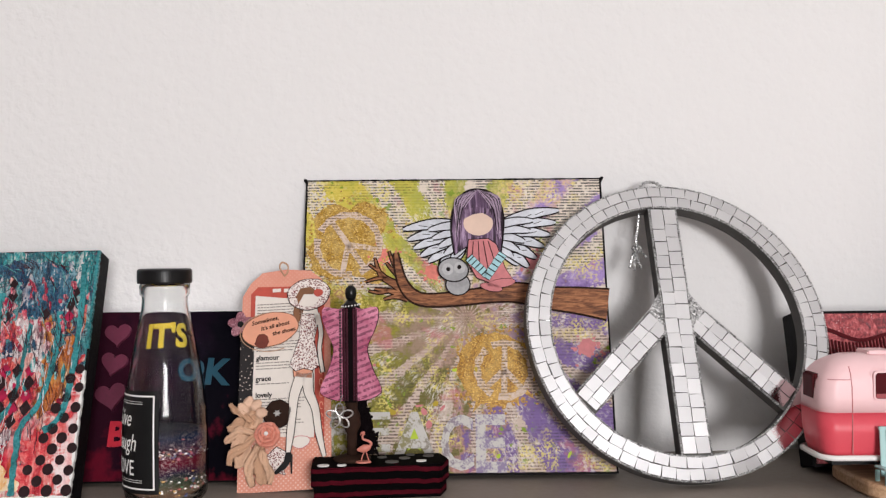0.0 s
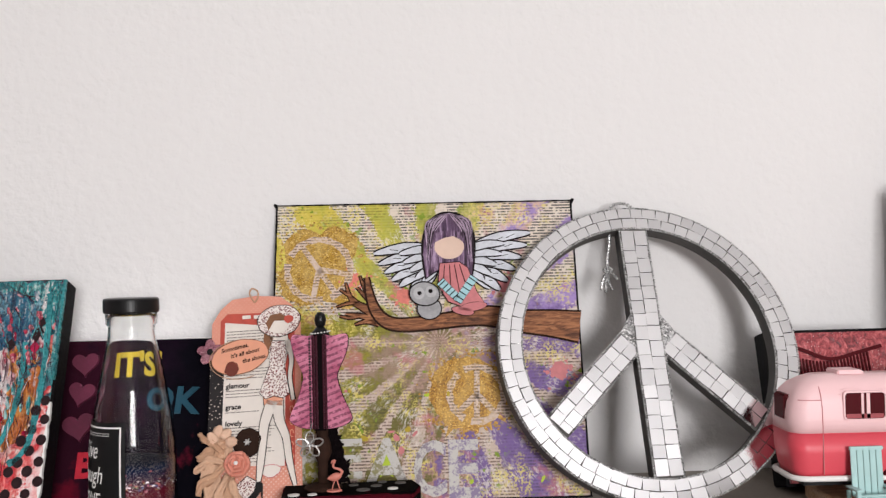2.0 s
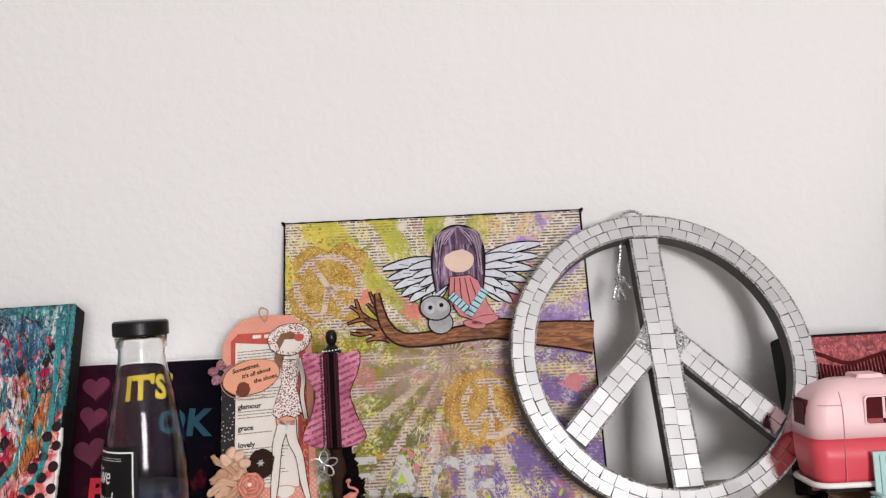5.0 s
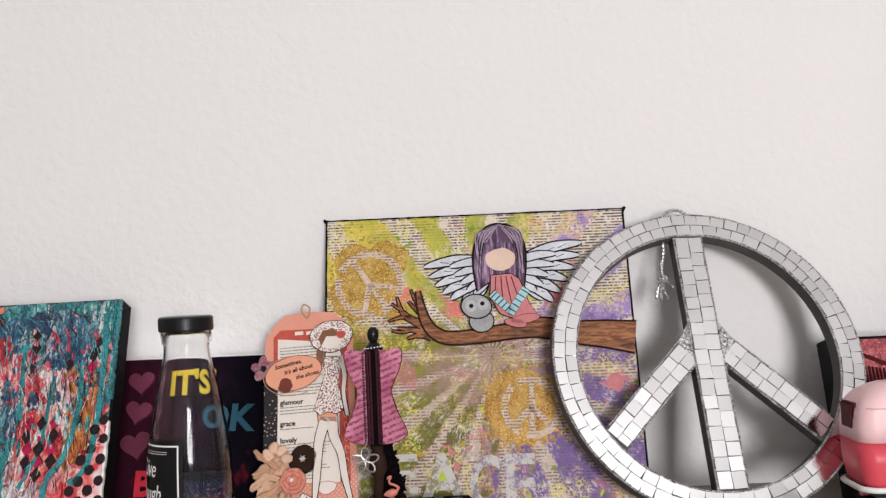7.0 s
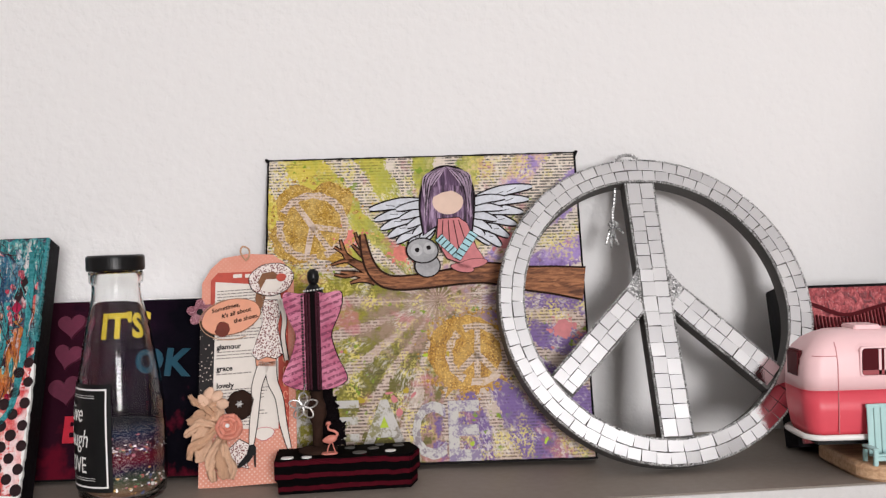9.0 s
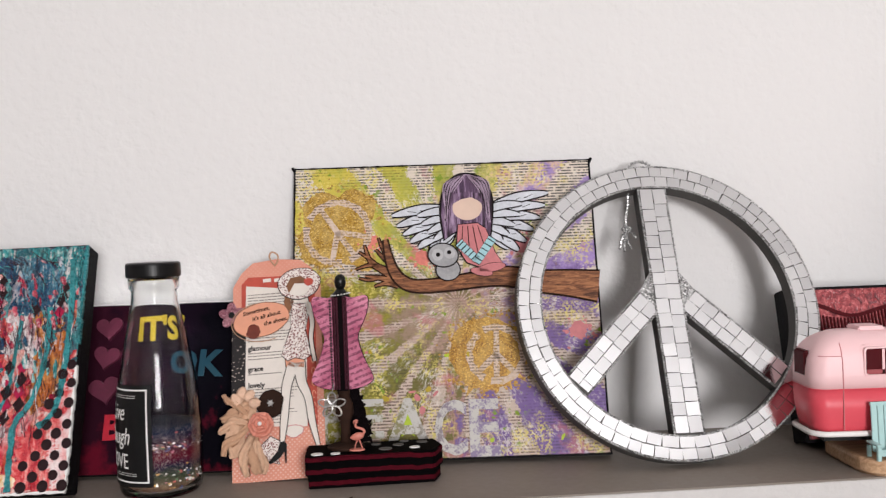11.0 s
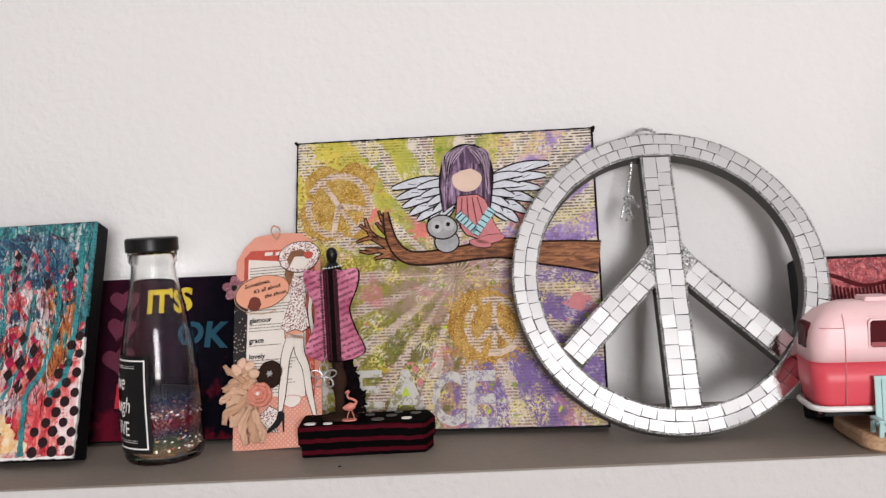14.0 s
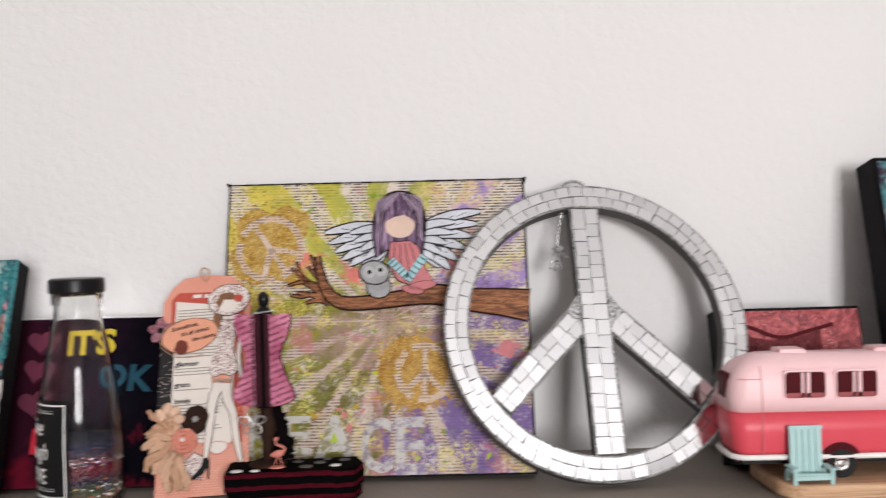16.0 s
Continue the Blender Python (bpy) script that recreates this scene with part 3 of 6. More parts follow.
def red_collage_material():
    n = Nodes("red_glitter_collage", 0.28, 0.2, 0.6)
    crease = n.noise(150, 5, 0.7, n.coords(scale=(1, 1, 0.8)), 1.5)
    v = n.node("ShaderNodeTexVoronoi", Scale=420.0)
    n.link(n.coords(), v.inputs["Vector"])
    spark = n.math("MULTIPLY", n.ramp(v.outputs["Distance"], [(0.16, 1.0), (0.24, 0.0)]), n.ramp(n.noise(50, 3), [(0.52, 0.0), (0.60, 1.0)]))
    base = n.ramp(crease, [(0.36, (0.08, 0.008, 0.014)), (0.50, (0.29, 0.030, 0.040)), (0.64, (0.54, 0.13, 0.13))])
    n.colour(n.mix(spark, base, (0.80, 0.55, 0.53)))
    n.bump(n.math("ADD", crease, spark), 0.8, 0.0012)
    return n.mat


def crinkled(name, stops, turn=20, place=0.0, lines=24.0, fold=(0.02, 0.008, 0.02), ink=0.75, scale=34):
    """Wrinkled tissue soaked in paint: flowing fine ridges, dark in the folds, wet gloss with glints painted into the
    colour.
    """
    n = Nodes(name, 0.22, 0, 0.45)
    along = n.coords(scale=(1.0, 1.0, 0.26), turn=(0, turn, 0), place=(place, 0, 2.2 + place))
    across = n.coords(scale=(1.0, 1.0, 0.40), turn=(0, turn - 58, 0), place=(place + 5, 0, place))
    net = n.noise(5.0 * lines, 3, 0.55, along, 1.1)
    ridge = n.math("MINIMUM", n.math("MULTIPLY", n.math("ABSOLUTE", n.math("SUBTRACT", net, 0.5)), 5.0), 1.0)
    cross = n.math("MINIMUM", n.math("MULTIPLY", n.math("ABSOLUTE", n.math("SUBTRACT", n.noise(9.0 * lines, 2, 0.5, across, 0.7), 0.5)), 5.0), 1.0)
    tone = n.math("ADD", n.math("MULTIPLY", n.noise(scale, 5, 0.68, n.coords(scale=(1.0, 1.0, 0.42), turn=(0, turn, 0), place=(place + 3, 0, 1)), 1.2), 0.72), n.math("MULTIPLY", n.noise(300, 4, 0.7), 0.28))
    base = n.ramp(tone, stops)
    where = n.ramp(n.noise(26, 3, 0.6, n.coords(place=(6 + place, 0, 1))), [(0.34, 0.25), (0.50, 1.0)])
    base = n.mix(n.math("MULTIPLY", n.math("MULTIPLY", n.ramp(ridge, [(0.06, 1.0), (0.20, 0.0)]), where), ink), base, fold)
    base = n.mix(n.math("MULTIPLY", n.math("MULTIPLY", n.ramp(cross, [(0.05, 1.0), (0.16, 0.0)]), where), 0.55 * ink), base, fold)
    # pale glints of the wet gloss, put into the colour on the ridges
    painted_glint = n.math("MULTIPLY", n.ramp(n.math("ADD", n.math("MULTIPLY", ridge, 0.5), n.math("MULTIPLY", n.noise(420, 3), 0.6)), [(0.57, 0.0), (0.65, 1.0)]), n.ramp(n.noise(36, 3, 0.6, n.coords(place=(1 + place, 0, 8))), [(0.42, 0.0), (0.56, 0.80)]))
    n.colour(n.mix(painted_glint, base, (0.93, 0.82, 0.82)))
    n.b.inputs["Coat Weight"].default_value, n.b.inputs["Coat Roughness"].default_value = 0.6, 0.12
    weave = n.noise(480, 3)
    n.rough(n.ramp(weave, [(0.35, 0.12), (0.7, 0.36)]))
    n.bump(n.math("ADD", n.math("ADD", n.math("MULTIPLY", ridge, 1.2), n.math("MULTIPLY", cross, 0.6)), n.math("ADD", tone, n.math("MULTIPLY", weave, 0.35))), 0.9, 0.0022)
    return n.mat


RED_TISSUE = crinkled("red_tissue", [(0.36, (0.34, 0.010, 0.030)), (0.44, (0.70, 0.035, 0.050)), (0.52, (0.82, 0.15, 0.12)), (0.60, (0.90, 0.52, 0.46))], -24, 1.0, 26, (0.16, 0.010, 0.03))
ORANGE_WASH = crinkled("orange_red_wash", [(0.34, (0.62, 0.07, 0.045)), (0.50, (0.80, 0.17, 0.085)), (0.66, (0.88, 0.46, 0.34))], 8, 2.0, 5, (0.40, 0.03, 0.02), 0.25)
BLUE_TISSUE = crinkled("blue_tissue", [(0.33, (0.006, 0.012, 0.045)), (0.45, (0.014, 0.060, 0.15)), (0.53, (0.025, 0.17, 0.28)), (0.63, (0.24, 0.46, 0.54))], 8, 3.0, 30, (0.006, 0.008, 0.028))
TEAL_TISSUE = crinkled("teal_tissue", [(0.33, (0.008, 0.045, 0.085)), (0.45, (0.014, 0.17, 0.21)), (0.53, (0.030, 0.34, 0.35)), (0.63, (0.34, 0.64, 0.62))], 14, 4.0, 28, (0.005, 0.014, 0.032))
PALE_NET = crinkled("white_tissue", [(0.33, (0.46, 0.08, 0.13)), (0.42, (0.80, 0.48, 0.50)), (0.50, (0.92, 0.82, 0.82)), (0.62, (0.95, 0.93, 0.92))], 34, 5.0, 34, (0.11, 0.010, 0.035), 0.85)
MAGENTA_NET = crinkled("magenta_tissue", [(0.35, (0.22, 0.010, 0.035)), (0.44, (0.56, 0.025, 0.075)), (0.53, (0.76, 0.15, 0.20)), (0.62, (0.92, 0.70, 0.70))], 40, 6.0, 32, (0.10, 0.006, 0.03), 0.80)
CREAM_WASH = crinkled("cream_wash", [(0.34, (0.74, 0.16, 0.14)), (0.42, (0.86, 0.52, 0.20)), (0.50, (0.88, 0.70, 0.48)), (0.62, (0.92, 0.87, 0.79))], 50, 7.0, 4, (0.62, 0.18, 0.14), 0.2, 26)
AMBER_WASH = crinkled("amber_wash", [(0.34, (0.20, 0.035, 0.015)), (0.46, (0.52, 0.13, 0.020)), (0.56, (0.70, 0.30, 0.07)), (0.68, (0.86, 0.66, 0.50))], 4, 8.0, 22, (0.10, 0.02, 0.015), 0.7)
BLOTCHY_PINK = crinkled("blotchy_pink", [(0.38, (0.42, 0.012, 0.028)), (0.46, (0.70, 0.055, 0.065)), (0.54, (0.82, 0.24, 0.22)), (0.62, (0.93, 0.74, 0.70))], 60, 9.0, 4, (0.42, 0.02, 0.03), 0.3, 60)
WORN_WHITE = worn_white_material()
SPECKLED = glitter_material("silver_glitter", [(0.0, (0.05, 0.05, 0.05)), (0.45, (0.22, 0.22, 0.22)), (0.8, (0.6, 0.6, 0.6)), (1.0, (0.95, 0.95, 0.95))], 850.0, 0.3, 0.5)
MIRROR, GLASS, SEQUIN, FILLING = mirror_material(), glass_material(), sequin_material(), filling_material()
GOLD = glitter_material("gold_glitter", [(0.0, (0.20, 0.095, 0.010)), (0.45, (0.43, 0.235, 0.022)), (0.85, (0.56, 0.34, 0.045)), (1.0, (0.78, 0.58, 0.22))], 900.0, 0.4, 0.25)
DEEP_GOLD = glitter_material("deep_gold_glitter", [(0.0, (0.13, 0.050, 0.004)), (0.45, (0.33, 0.155, 0.010)), (0.85, (0.45, 0.235, 0.022)), (1.0, (0.66, 0.44, 0.12))], 900.0, 0.4, 0.25)
PINK_GLITTER = glitter_material("mauve_glitter", [(0.0, (0.16, 0.04, 0.07)), (0.6, (0.36, 0.12, 0.17)), (1.0, (0.66, 0.36, 0.40))], 1100.0)
STENCIL = stencil_material()
RAYS, MIXED, COLLAGE = rays_canvas_material(), mixed_media_material(), dark_collage_material()
DOTTED, SCRIPT, STRIPES, BARK, RED_COLLAGE = dotted_card_material(), pink_text_material(), striped_material(), bark_material(), red_collage_material()
LEOPARD = spotted_material("leopard_paper", (0.78, 0.71, 0.67), (0.16, 0.020, 0.018), 680.0, 0.40)
NET = spotted_material("black_dotted_net", (0.018, 0.015, 0.016), (0.66, 0.55, 0.48), 330.0, 0.17)


# ---- the room ----
# side walls stay unseen; their darker beige is there to cut bounced light
SIDE_WALL = plaster("unseen_wall_beige", (0.42, 0.385, 0.365))
def structure(name, bm, material, m=None, bevel=0.0):
    return single(name, bm, material, m or pose(0, 0, 0), "", kind="structure", bevel=bevel)


structure("floor", boxed(-2.9, 2.9, -3.0, 1.6, -0.1, 0), FLOORING)
structure("ceiling", boxed(-2.9, 2.9, -3.0, 1.6, 2.90, 3.00), CEILING)
structure("wall_north", boxed(-3.2, 3.2, 0, 0.1, 0, 2.90), WALL, pose(0, 0.916, 0, 0, 0, 3.0))
structure("wall_west", boxed(-3.0, -2.9, -3.0, 1.6, 0, 2.90), SIDE_WALL)
structure("wall_east", boxed(2.9, 3.0, -3.0, 1.6, 0, 2.90), SIDE_WALL)
WX0, WX1, WZ0, WZ1 = 0.42, 1.48, 1.18, 2.38       # the window behind the camera
bm = bmesh.new()
for x0, x1, z0, z1 in ((-2.9, WX0, 0, 2.90), (WX1, 2.9, 0, 2.90), (WX0, WX1, 0, WZ0), (WX0, WX1, WZ1, 2.90)):
    box(bm, x0, x1, -3.12, -3.0, z0, z1)
structure("wall_south", bm, WALL)
win = tagged(new("window_1"), kind="structure")
for x0, x1, z0, z1 in ((WX0, WX0 + 0.05, WZ0, WZ1), (WX1 - 0.05, WX1, WZ0, WZ1), (WX0 + 0.05, WX1 - 0.05, WZ0, WZ0 + 0.05),
                       (WX0 + 0.05, WX1 - 0.05, WZ1 - 0.05, WZ1), (0.925, 0.975, WZ0 + 0.05, WZ1 - 0.05)):
    part("window_frame", boxed(x0, x1, -3.09, -3.03, z0, z1), WHITE, win)

# the ledge: a plastered half wall with a painted top
ledge = structure("ledge_wall", boxed(-3.0, 3.0, 0.0, 0.6, 0.0, S - 0.0015), LEDGE_FACE, pose(0, 0.7085, 0, 0, 0, 4.4))
structure("ledge_top", boxed(-3.0, 3.0, 0.0008, 0.30, -0.0015, 0.0), LEDGE_TOP, pose(0, 0.7085, S, 0, 0, 4.4), bevel=0.0006)


# ---- canvases ----
def stretched(root, w0, w1, height, thick, face, edge, edge_line=0.0018):
    """A canvas on its frame: painted face, wrapped dark sides."""
    part("side", boxed(w0, w1, 0.0004, thick, 0.0, height), edge, root, "black painted canvas edge", bevel=0.0012)
    part("face", boxed(w0 + edge_line, w1 - edge_line, -0.0006, 0.002, edge_line, height - edge_line), face, root, bevel=0.0003)


def paint_on(root, name, outline, layer, material, label="", rim=None, rim_width=0.0008):
    """A painted or glued shape that stands a little proud of the canvas."""
    y = -0.0006 - 0.00022 * layer
    ob = part(name, slabbed(outline, y, y + 0.00035), material, root, label)
    if rim:
        cx, cz = sum(p[0] for p in outline) / len(outline), sum(p[1] for p in outline) / len(outline)
        big = [(x + rim_width * (x - cx) / max(math.hypot(x - cx, z - cz), 1e-6), z + rim_width * (z - cz) / max(math.hypot(x - cx, z - cz), 1e-6)) for x, z in outline]
        part("outline", slabbed(big, y + 0.00012, y + 0.00032), rim, ob)
    return ob


# the ray painting
main = thing("canvas_painting", pose(0.0115, 0.8225, S + 0.0043, -15.6), "olive, pink and lilac collage canvas with branch and gold glitter", "painting")
stretched(main, -0.152, 0.152, 0.296, 0.016, RAYS, BLACK)


rnd = random.Random(77)
for a, b in (((-0.152, 0.2945), (0.152, 0.2945)), ((-0.1505, 0.002), (-0.1505, 0.2945)), ((0.1505, 0.002), (0.1505, 0.2945)), ((-0.152, 0.0012), (0.152, 0.0012))):
    k = 46
    line = [(a[0] + (b[0] - a[0]) * i / k, a[1] + (b[1] - a[1]) * i / k) for i in range(k + 1)]
    part("rim_line", slabbed(ribbon(line, [rnd.uniform(0.0009, 0.0021) for _ in line]), -0.0010, 0.0006), BLACK, main, "uneven black inked rim")
for x, z in ((-0.1525, 0.2955), (0.1525, 0.2955)):
    part("corner_fold", slabbed(oval(x, z, 0.0018, 0.0012, 14, 0, 0.2, 5), -0.0012, 0.012), BLACK, main, "folded black canvas corner", bevel=0.0004)


def ragged(cx, cz, r, seed, drips=0, n=90, tall=1.0):
    rnd = random.Random(seed)
    lumps = [(rnd.uniform(0, 6.28), f, rnd.uniform(0.4, 1.0) * 0.11 / f ** 0.75) for f in (2, 3, 4, 5, 7, 9, 12, 16, 21)]
    out = []
    for i in range(n):
        a = 2 * math.pi * i / n
        k = 1 + sum(w * math.sin(f * a + p) for p, f, w in lumps)
        if drips and math.sin(a) < -0.55 and i % 5 == 0:
            k += rnd.uniform(0.08, 0.32)
        out.append((cx + r * k * math.cos(a), cz + r * k * tall * math.sin(a)))
    return out


def stencil_peace(root, cx, cz, r, turn, layer):
    """A stencilled ring with a stem and two arms, in the newsprint that shows through."""
    def stroke(a, b, w):
        return ribbon([a, ((a[0] + b[0]) / 2, (a[1] + b[1]) / 2), b], [w * 0.85, w, w * 0.9])
    for k in range(3):
        a0, a1 = turn + 125 * k + 8, turn + 125 * k + 118
        line = [(cx + r * math.cos(radians(a0 + (a1 - a0) * i / 14)), cz + r * math.sin(radians(a0 + (a1 - a0) * i / 14))) for i in range(15)]
        paint_on(root, "stencil_arc", ribbon(line, [0.0065 + 0.0016 * math.sin(i * 1.9 + k) for i in range(15)]), layer, STENCIL)
    for a, b in ((90, 270), (225, None), (315, None)):
        p = (cx + 0.9 * r * math.cos(radians(a + turn)), cz + 0.9 * r * math.sin(radians(a + turn)))
        q = (cx, cz) if b is None else (cx + 0.9 * r * math.cos(radians(b + turn)), cz + 0.9 * r * math.sin(radians(b + turn)))
        paint_on(root, "stencil_bar", stroke(p, q, 0.0060), layer, STENCIL)


for x, z, r, seed in ((-0.120, 0.247, 0.022, 3), (-0.090, 0.250, 0.021, 4), (-0.124, 0.214, 0.023, 5), (-0.094, 0.217, 0.024, 6), (-0.106, 0.232, 0.028, 7), (-0.080, 0.196, 0.011, 9)):
    paint_on(main, "gold_patch", ragged(x, z, r, seed, n=110), 1 + 0.02 * seed, GOLD, "gold glitter patch")
stencil_peace(main, -0.107, 0.226, 0.0315, 35, 2)
for cx, cz, r0, seed in ((-0.106, 0.230, 0.039, 31), (0.040, 0.100, 0.036, 32)):
    rnd = random.Random(seed)
    bm = bmesh.new()
    for k in range(170):
        a, d = rnd.uniform(0, 6.283), r0 * (1 + abs(rnd.gauss(0, 0.20)))
        x, z, q = cx + d * math.cos(a), cz + d * math.sin(a), rnd.uniform(0.0005, 0.0016)
        if abs(x) < 0.149 and z < 0.292:
            slab(bm, oval(x, z, q, q * rnd.uniform(0.6, 1.4), 7, rnd.uniform(0, 180), 0.3, k), -0.0012 - 0.000001 * k, -0.0005)
    tagged(part("gold_specks", bm, GOLD if cx < 0 else DEEP_GOLD, main, "strewn gold glitter specks"), kind="stuff")
paint_on(main, "gold_patch", ragged(0.040, 0.100, 0.037, 8, drips=1), 1, DEEP_GOLD, "gold glitter patch running down")
stencil_peace(main, 0.0470, 0.0985, 0.0262, -2, 2)
for ch, x0, x1, z0, z1 in (("P", -0.126, -0.095, 0.022, 0.060), ("E", -0.092, -0.063, 0.022, 0.059), ("A", -0.0620, -0.0180, 0.012, 0.059), ("C", -0.0150, 0.0160, 0.004, 0.056), ("E", 0.0180, 0.0470, 0.002, 0.056)):
    bm = lettering(ch, 0.05, 0.0002, 0.0012)
    xs, zs = [v.co.x for v in bm.verts], [v.co.z for v in bm.verts]
    for v in bm.verts:
        v.co.x = x0 + (x1 - x0) * (v.co.x - min(xs)) / (max(xs) - min(xs))
        v.co.z = z0 + (z1 - z0) * (v.co.z - min(zs)) / (max(zs) - min(zs))
        v.co.y -= 0.0012
    part("letter", bm, WORN_WHITE, main, "worn white stencilled letter")
rnd = random.Random(12)
star = [(-0.0404 + (0.011 if i % 2 == 0 else 0.0055) * math.cos(radians(36 * i + 90)), 0.033 + (0.013 if i % 2 == 0 else 0.006) * math.sin(radians(36 * i + 90))) for i in range(10)]
paint_on(main, "star", star, 3, LIME, "lime green star")
for k in range(16):
    x, z = rnd.uniform(-0.12, 0.13), rnd.uniform(0.01, 0.145)
    paint_on(main, "spatter", oval(x, z, rnd.uniform(0.0012, 0.0038), rnd.uniform(0.0012, 0.0045), 12, rnd.uniform(0, 90), 0.25, k), 3, (LIME, ROSE, YELLOW)[k % 3])
CORAL = paint("coral_paint", (0.66, 0.20, 0.16), 0.55, 300, 0.4, 0.2)
for x, z, r, m, k in ((-0.022, 0.197, 0.012, CORAL, 1), (0.078, 0.208, 0.014, ROSE, 2), (-0.072, 0.214, 0.012, CORAL, 3), (0.128, 0.120, 0.013, ROSE, 6)):
    rnd = random.Random(140 + k)
    bm = bmesh.new()
    slab(bm, ragged(x, z, r * 0.62, 40 + k, n=60), -0.00095, -0.0005)
    for i in range(34):
        a, d, q = rnd.uniform(0, 6.283), r * (0.5 + abs(rnd.gauss(0, 0.42))), rnd.uniform(0.0005, 0.0019)
        slab(bm, oval(x + d * math.cos(a), z + d * math.sin(a), q, q * rnd.uniform(0.6, 1.5), 9, rnd.uniform(0, 180), 0.35, i), -0.00098 - 0.000002 * i, -0.0005)
    part("blotch", bm, m, main, "spattered coral blotch")

# branch with twigs, drawn dark round the edge
trunk_line = smooth_line([(0.151, 0.162), (0.124, 0.166), (0.094, 0.169), (0.061, 0.175), (0.033, 0.173), (0.000, 0.169), (-0.028, 0.168), (-0.042, 0.173), (-0.051, 0.184), (-0.056, 0.199), (-0.059, 0.217)], 5)
thick = (0.0300, 0.0250, 0.0205, 0.0180, 0.0140, 0.0122, 0.0112, 0.0105, 0.0085, 0.0062, 0.0026)
widths = [thick[min(i // 5, 9)] + (thick[min(i // 5, 9) + 1] - thick[min(i // 5, 9)]) * (i / 5 - min(i // 5, 9)) for i in range(len(trunk_line))]
branch = paint_on(main, "branch", ribbon(trunk_line, widths), 5, BARK, "brown painted branch")
part("outline", slabbed(ribbon(trunk_line, [w + 0.0040 for w in widths]), -0.0016, -0.0013), DARK_BROWN, branch)
for pts, w in (([(-0.040, 0.171), (-0.062, 0.186), (-0.074, 0.194), (-0.080, 0.212)], 0.0085), ([(-0.046, 0.170), (-0.062, 0.177), (-0.080, 0.180)], 0.0066),
               ([(-0.050, 0.171), (-0.060, 0.172), (-0.071, 0.169)], 0.0050), ([(-0.066, 0.190), (-0.076, 0.191), (-0.089, 0.187)], 0.0034),
               ([(-0.050, 0.188), (-0.061, 0.198), (-0.069, 0.207)], 0.0044), ([(-0.068, 0.190), (-0.076, 0.198), (-0.086, 0.205)], 0.0030), ([(-0.055, 0.196), (-0.062, 0.208), (-0.066, 0.219)], 0.0028),
               ([(-0.066, 0.178), (-0.076, 0.176), (-0.086, 0.178)], 0.0026)):
    line = smooth_line(pts, 4)
    ws = [w * (1 - i / (len(line) - 1)) + 0.0009 for i in range(len(line))]
    twig = paint_on(main, "twig", ribbon(line, ws), 4, BARK)
    part("outline", slabbed(ribbon(line, [v + 0.0026 for v in ws]), -0.0014, -0.00115), DARK_BROWN, twig)

# the winged shape on the branch, as plain flat shapes
for side, root_at, tips in ((-1, (0.008, 0.222), ((-0.052, 0.241), (-0.047, 0.230), (-0.041, 0.221), (-0.034, 0.213), (-0.026, 0.207), (-0.015, 0.203), (-0.004, 0.205))),
                            (1, (0.047, 0.222), ((0.107, 0.260), (0.103, 0.247), (0.097, 0.234), (0.090, 0.222), (0.082, 0.210), (0.074, 0.201), (0.064, 0.203)))):
    top = (root_at[0] - side * 0.002, root_at[1] + 0.022)
    for k, tip in enumerate(tips):
        f = k / (len(tips) - 1)
        start = (top[0] * (1 - f) + root_at[0] * f, top[1] * (1 - f) + root_at[1] * f)
        mid = ((start[0] + tip[0]) / 2, (start[1] + tip[1]) / 2 + 0.004 * (1 - f))
        line = smooth_line([start, mid, tip], 5)
        ws = [0.0095 * math.sin(math.pi * (0.22 + 0.76 * i / (len(line) - 1))) ** 0.8 + 0.0006 for i in range(len(line))]
        y = -0.00135 - 0.00016 * (len(tips) - k)
        feather = part("feather", slabbed(ribbon(line, ws), y, y + 0.0002), FEATHER, main, "pale grey painted feather")
        part("outline", slabbed(ribbon(line, [w + 0.0031 for w in ws]), y + 0.00009, y + 0.0002), INK, feather)
        for s in (0.4, 0.6):
            q = (start[0] + (tip[0] - start[0]) * s, start[1] + (tip[1] - start[1]) * s + 0.0015 * (1 - f))
            e = (start[0] + (tip[0] - start[0]) * (s + 0.14), start[1] + (tip[1] - start[1]) * (s + 0.14) + 0.0032)
            part("quill", slabbed(ribbon([q, e], 0.0006), y - 0.0001, y + 0.0001), INK, feather)
# shorter feathers over the roots of the long ones
for side, root_at, tips in ((-1, (0.010, 0.224), ((-0.026, 0.240), (-0.022, 0.231), (-0.016, 0.222), (-0.010, 0.214), (-0.003, 0.210))),
                            (1, (0.045, 0.224), ((0.080, 0.249), (0.077, 0.238), (0.071, 0.227), (0.065, 0.217), (0.058, 0.211)))):
    for k, tip in enumerate(tips):
        f = k / (len(tips) - 1)
        start = (root_at[0] - side * 0.002 * (1 - f), root_at[1] + 0.020 * (1 - f))
        line = smooth_line([start, ((start[0] + tip[0]) / 2, (start[1] + tip[1]) / 2 + 0.002 * (1 - f)), tip], 4)
        ws = [0.0070 * math.sin(math.pi * (0.24 + 0.72 * i / (len(line) - 1))) ** 0.8 + 0.0006 for i in range(len(line))]
        y = -0.00265 - 0.00013 * (len(tips) - k)
        feather = part("feather", slabbed(ribbon(line, ws), y, y + 0.0002), FEATHER, main, "pale grey painted feather")
        part("outline", slabbed(ribbon(line, [w + 0.0027 for w in ws]), y + 0.00008, y + 0.0002), INK, feather)
FIG = 14


def drawn_in(points, f=0.87):
    return [(0.0243 + (x - 0.0243) * f, 0.2435 + (z - 0.2455) * f) for x, z in points]


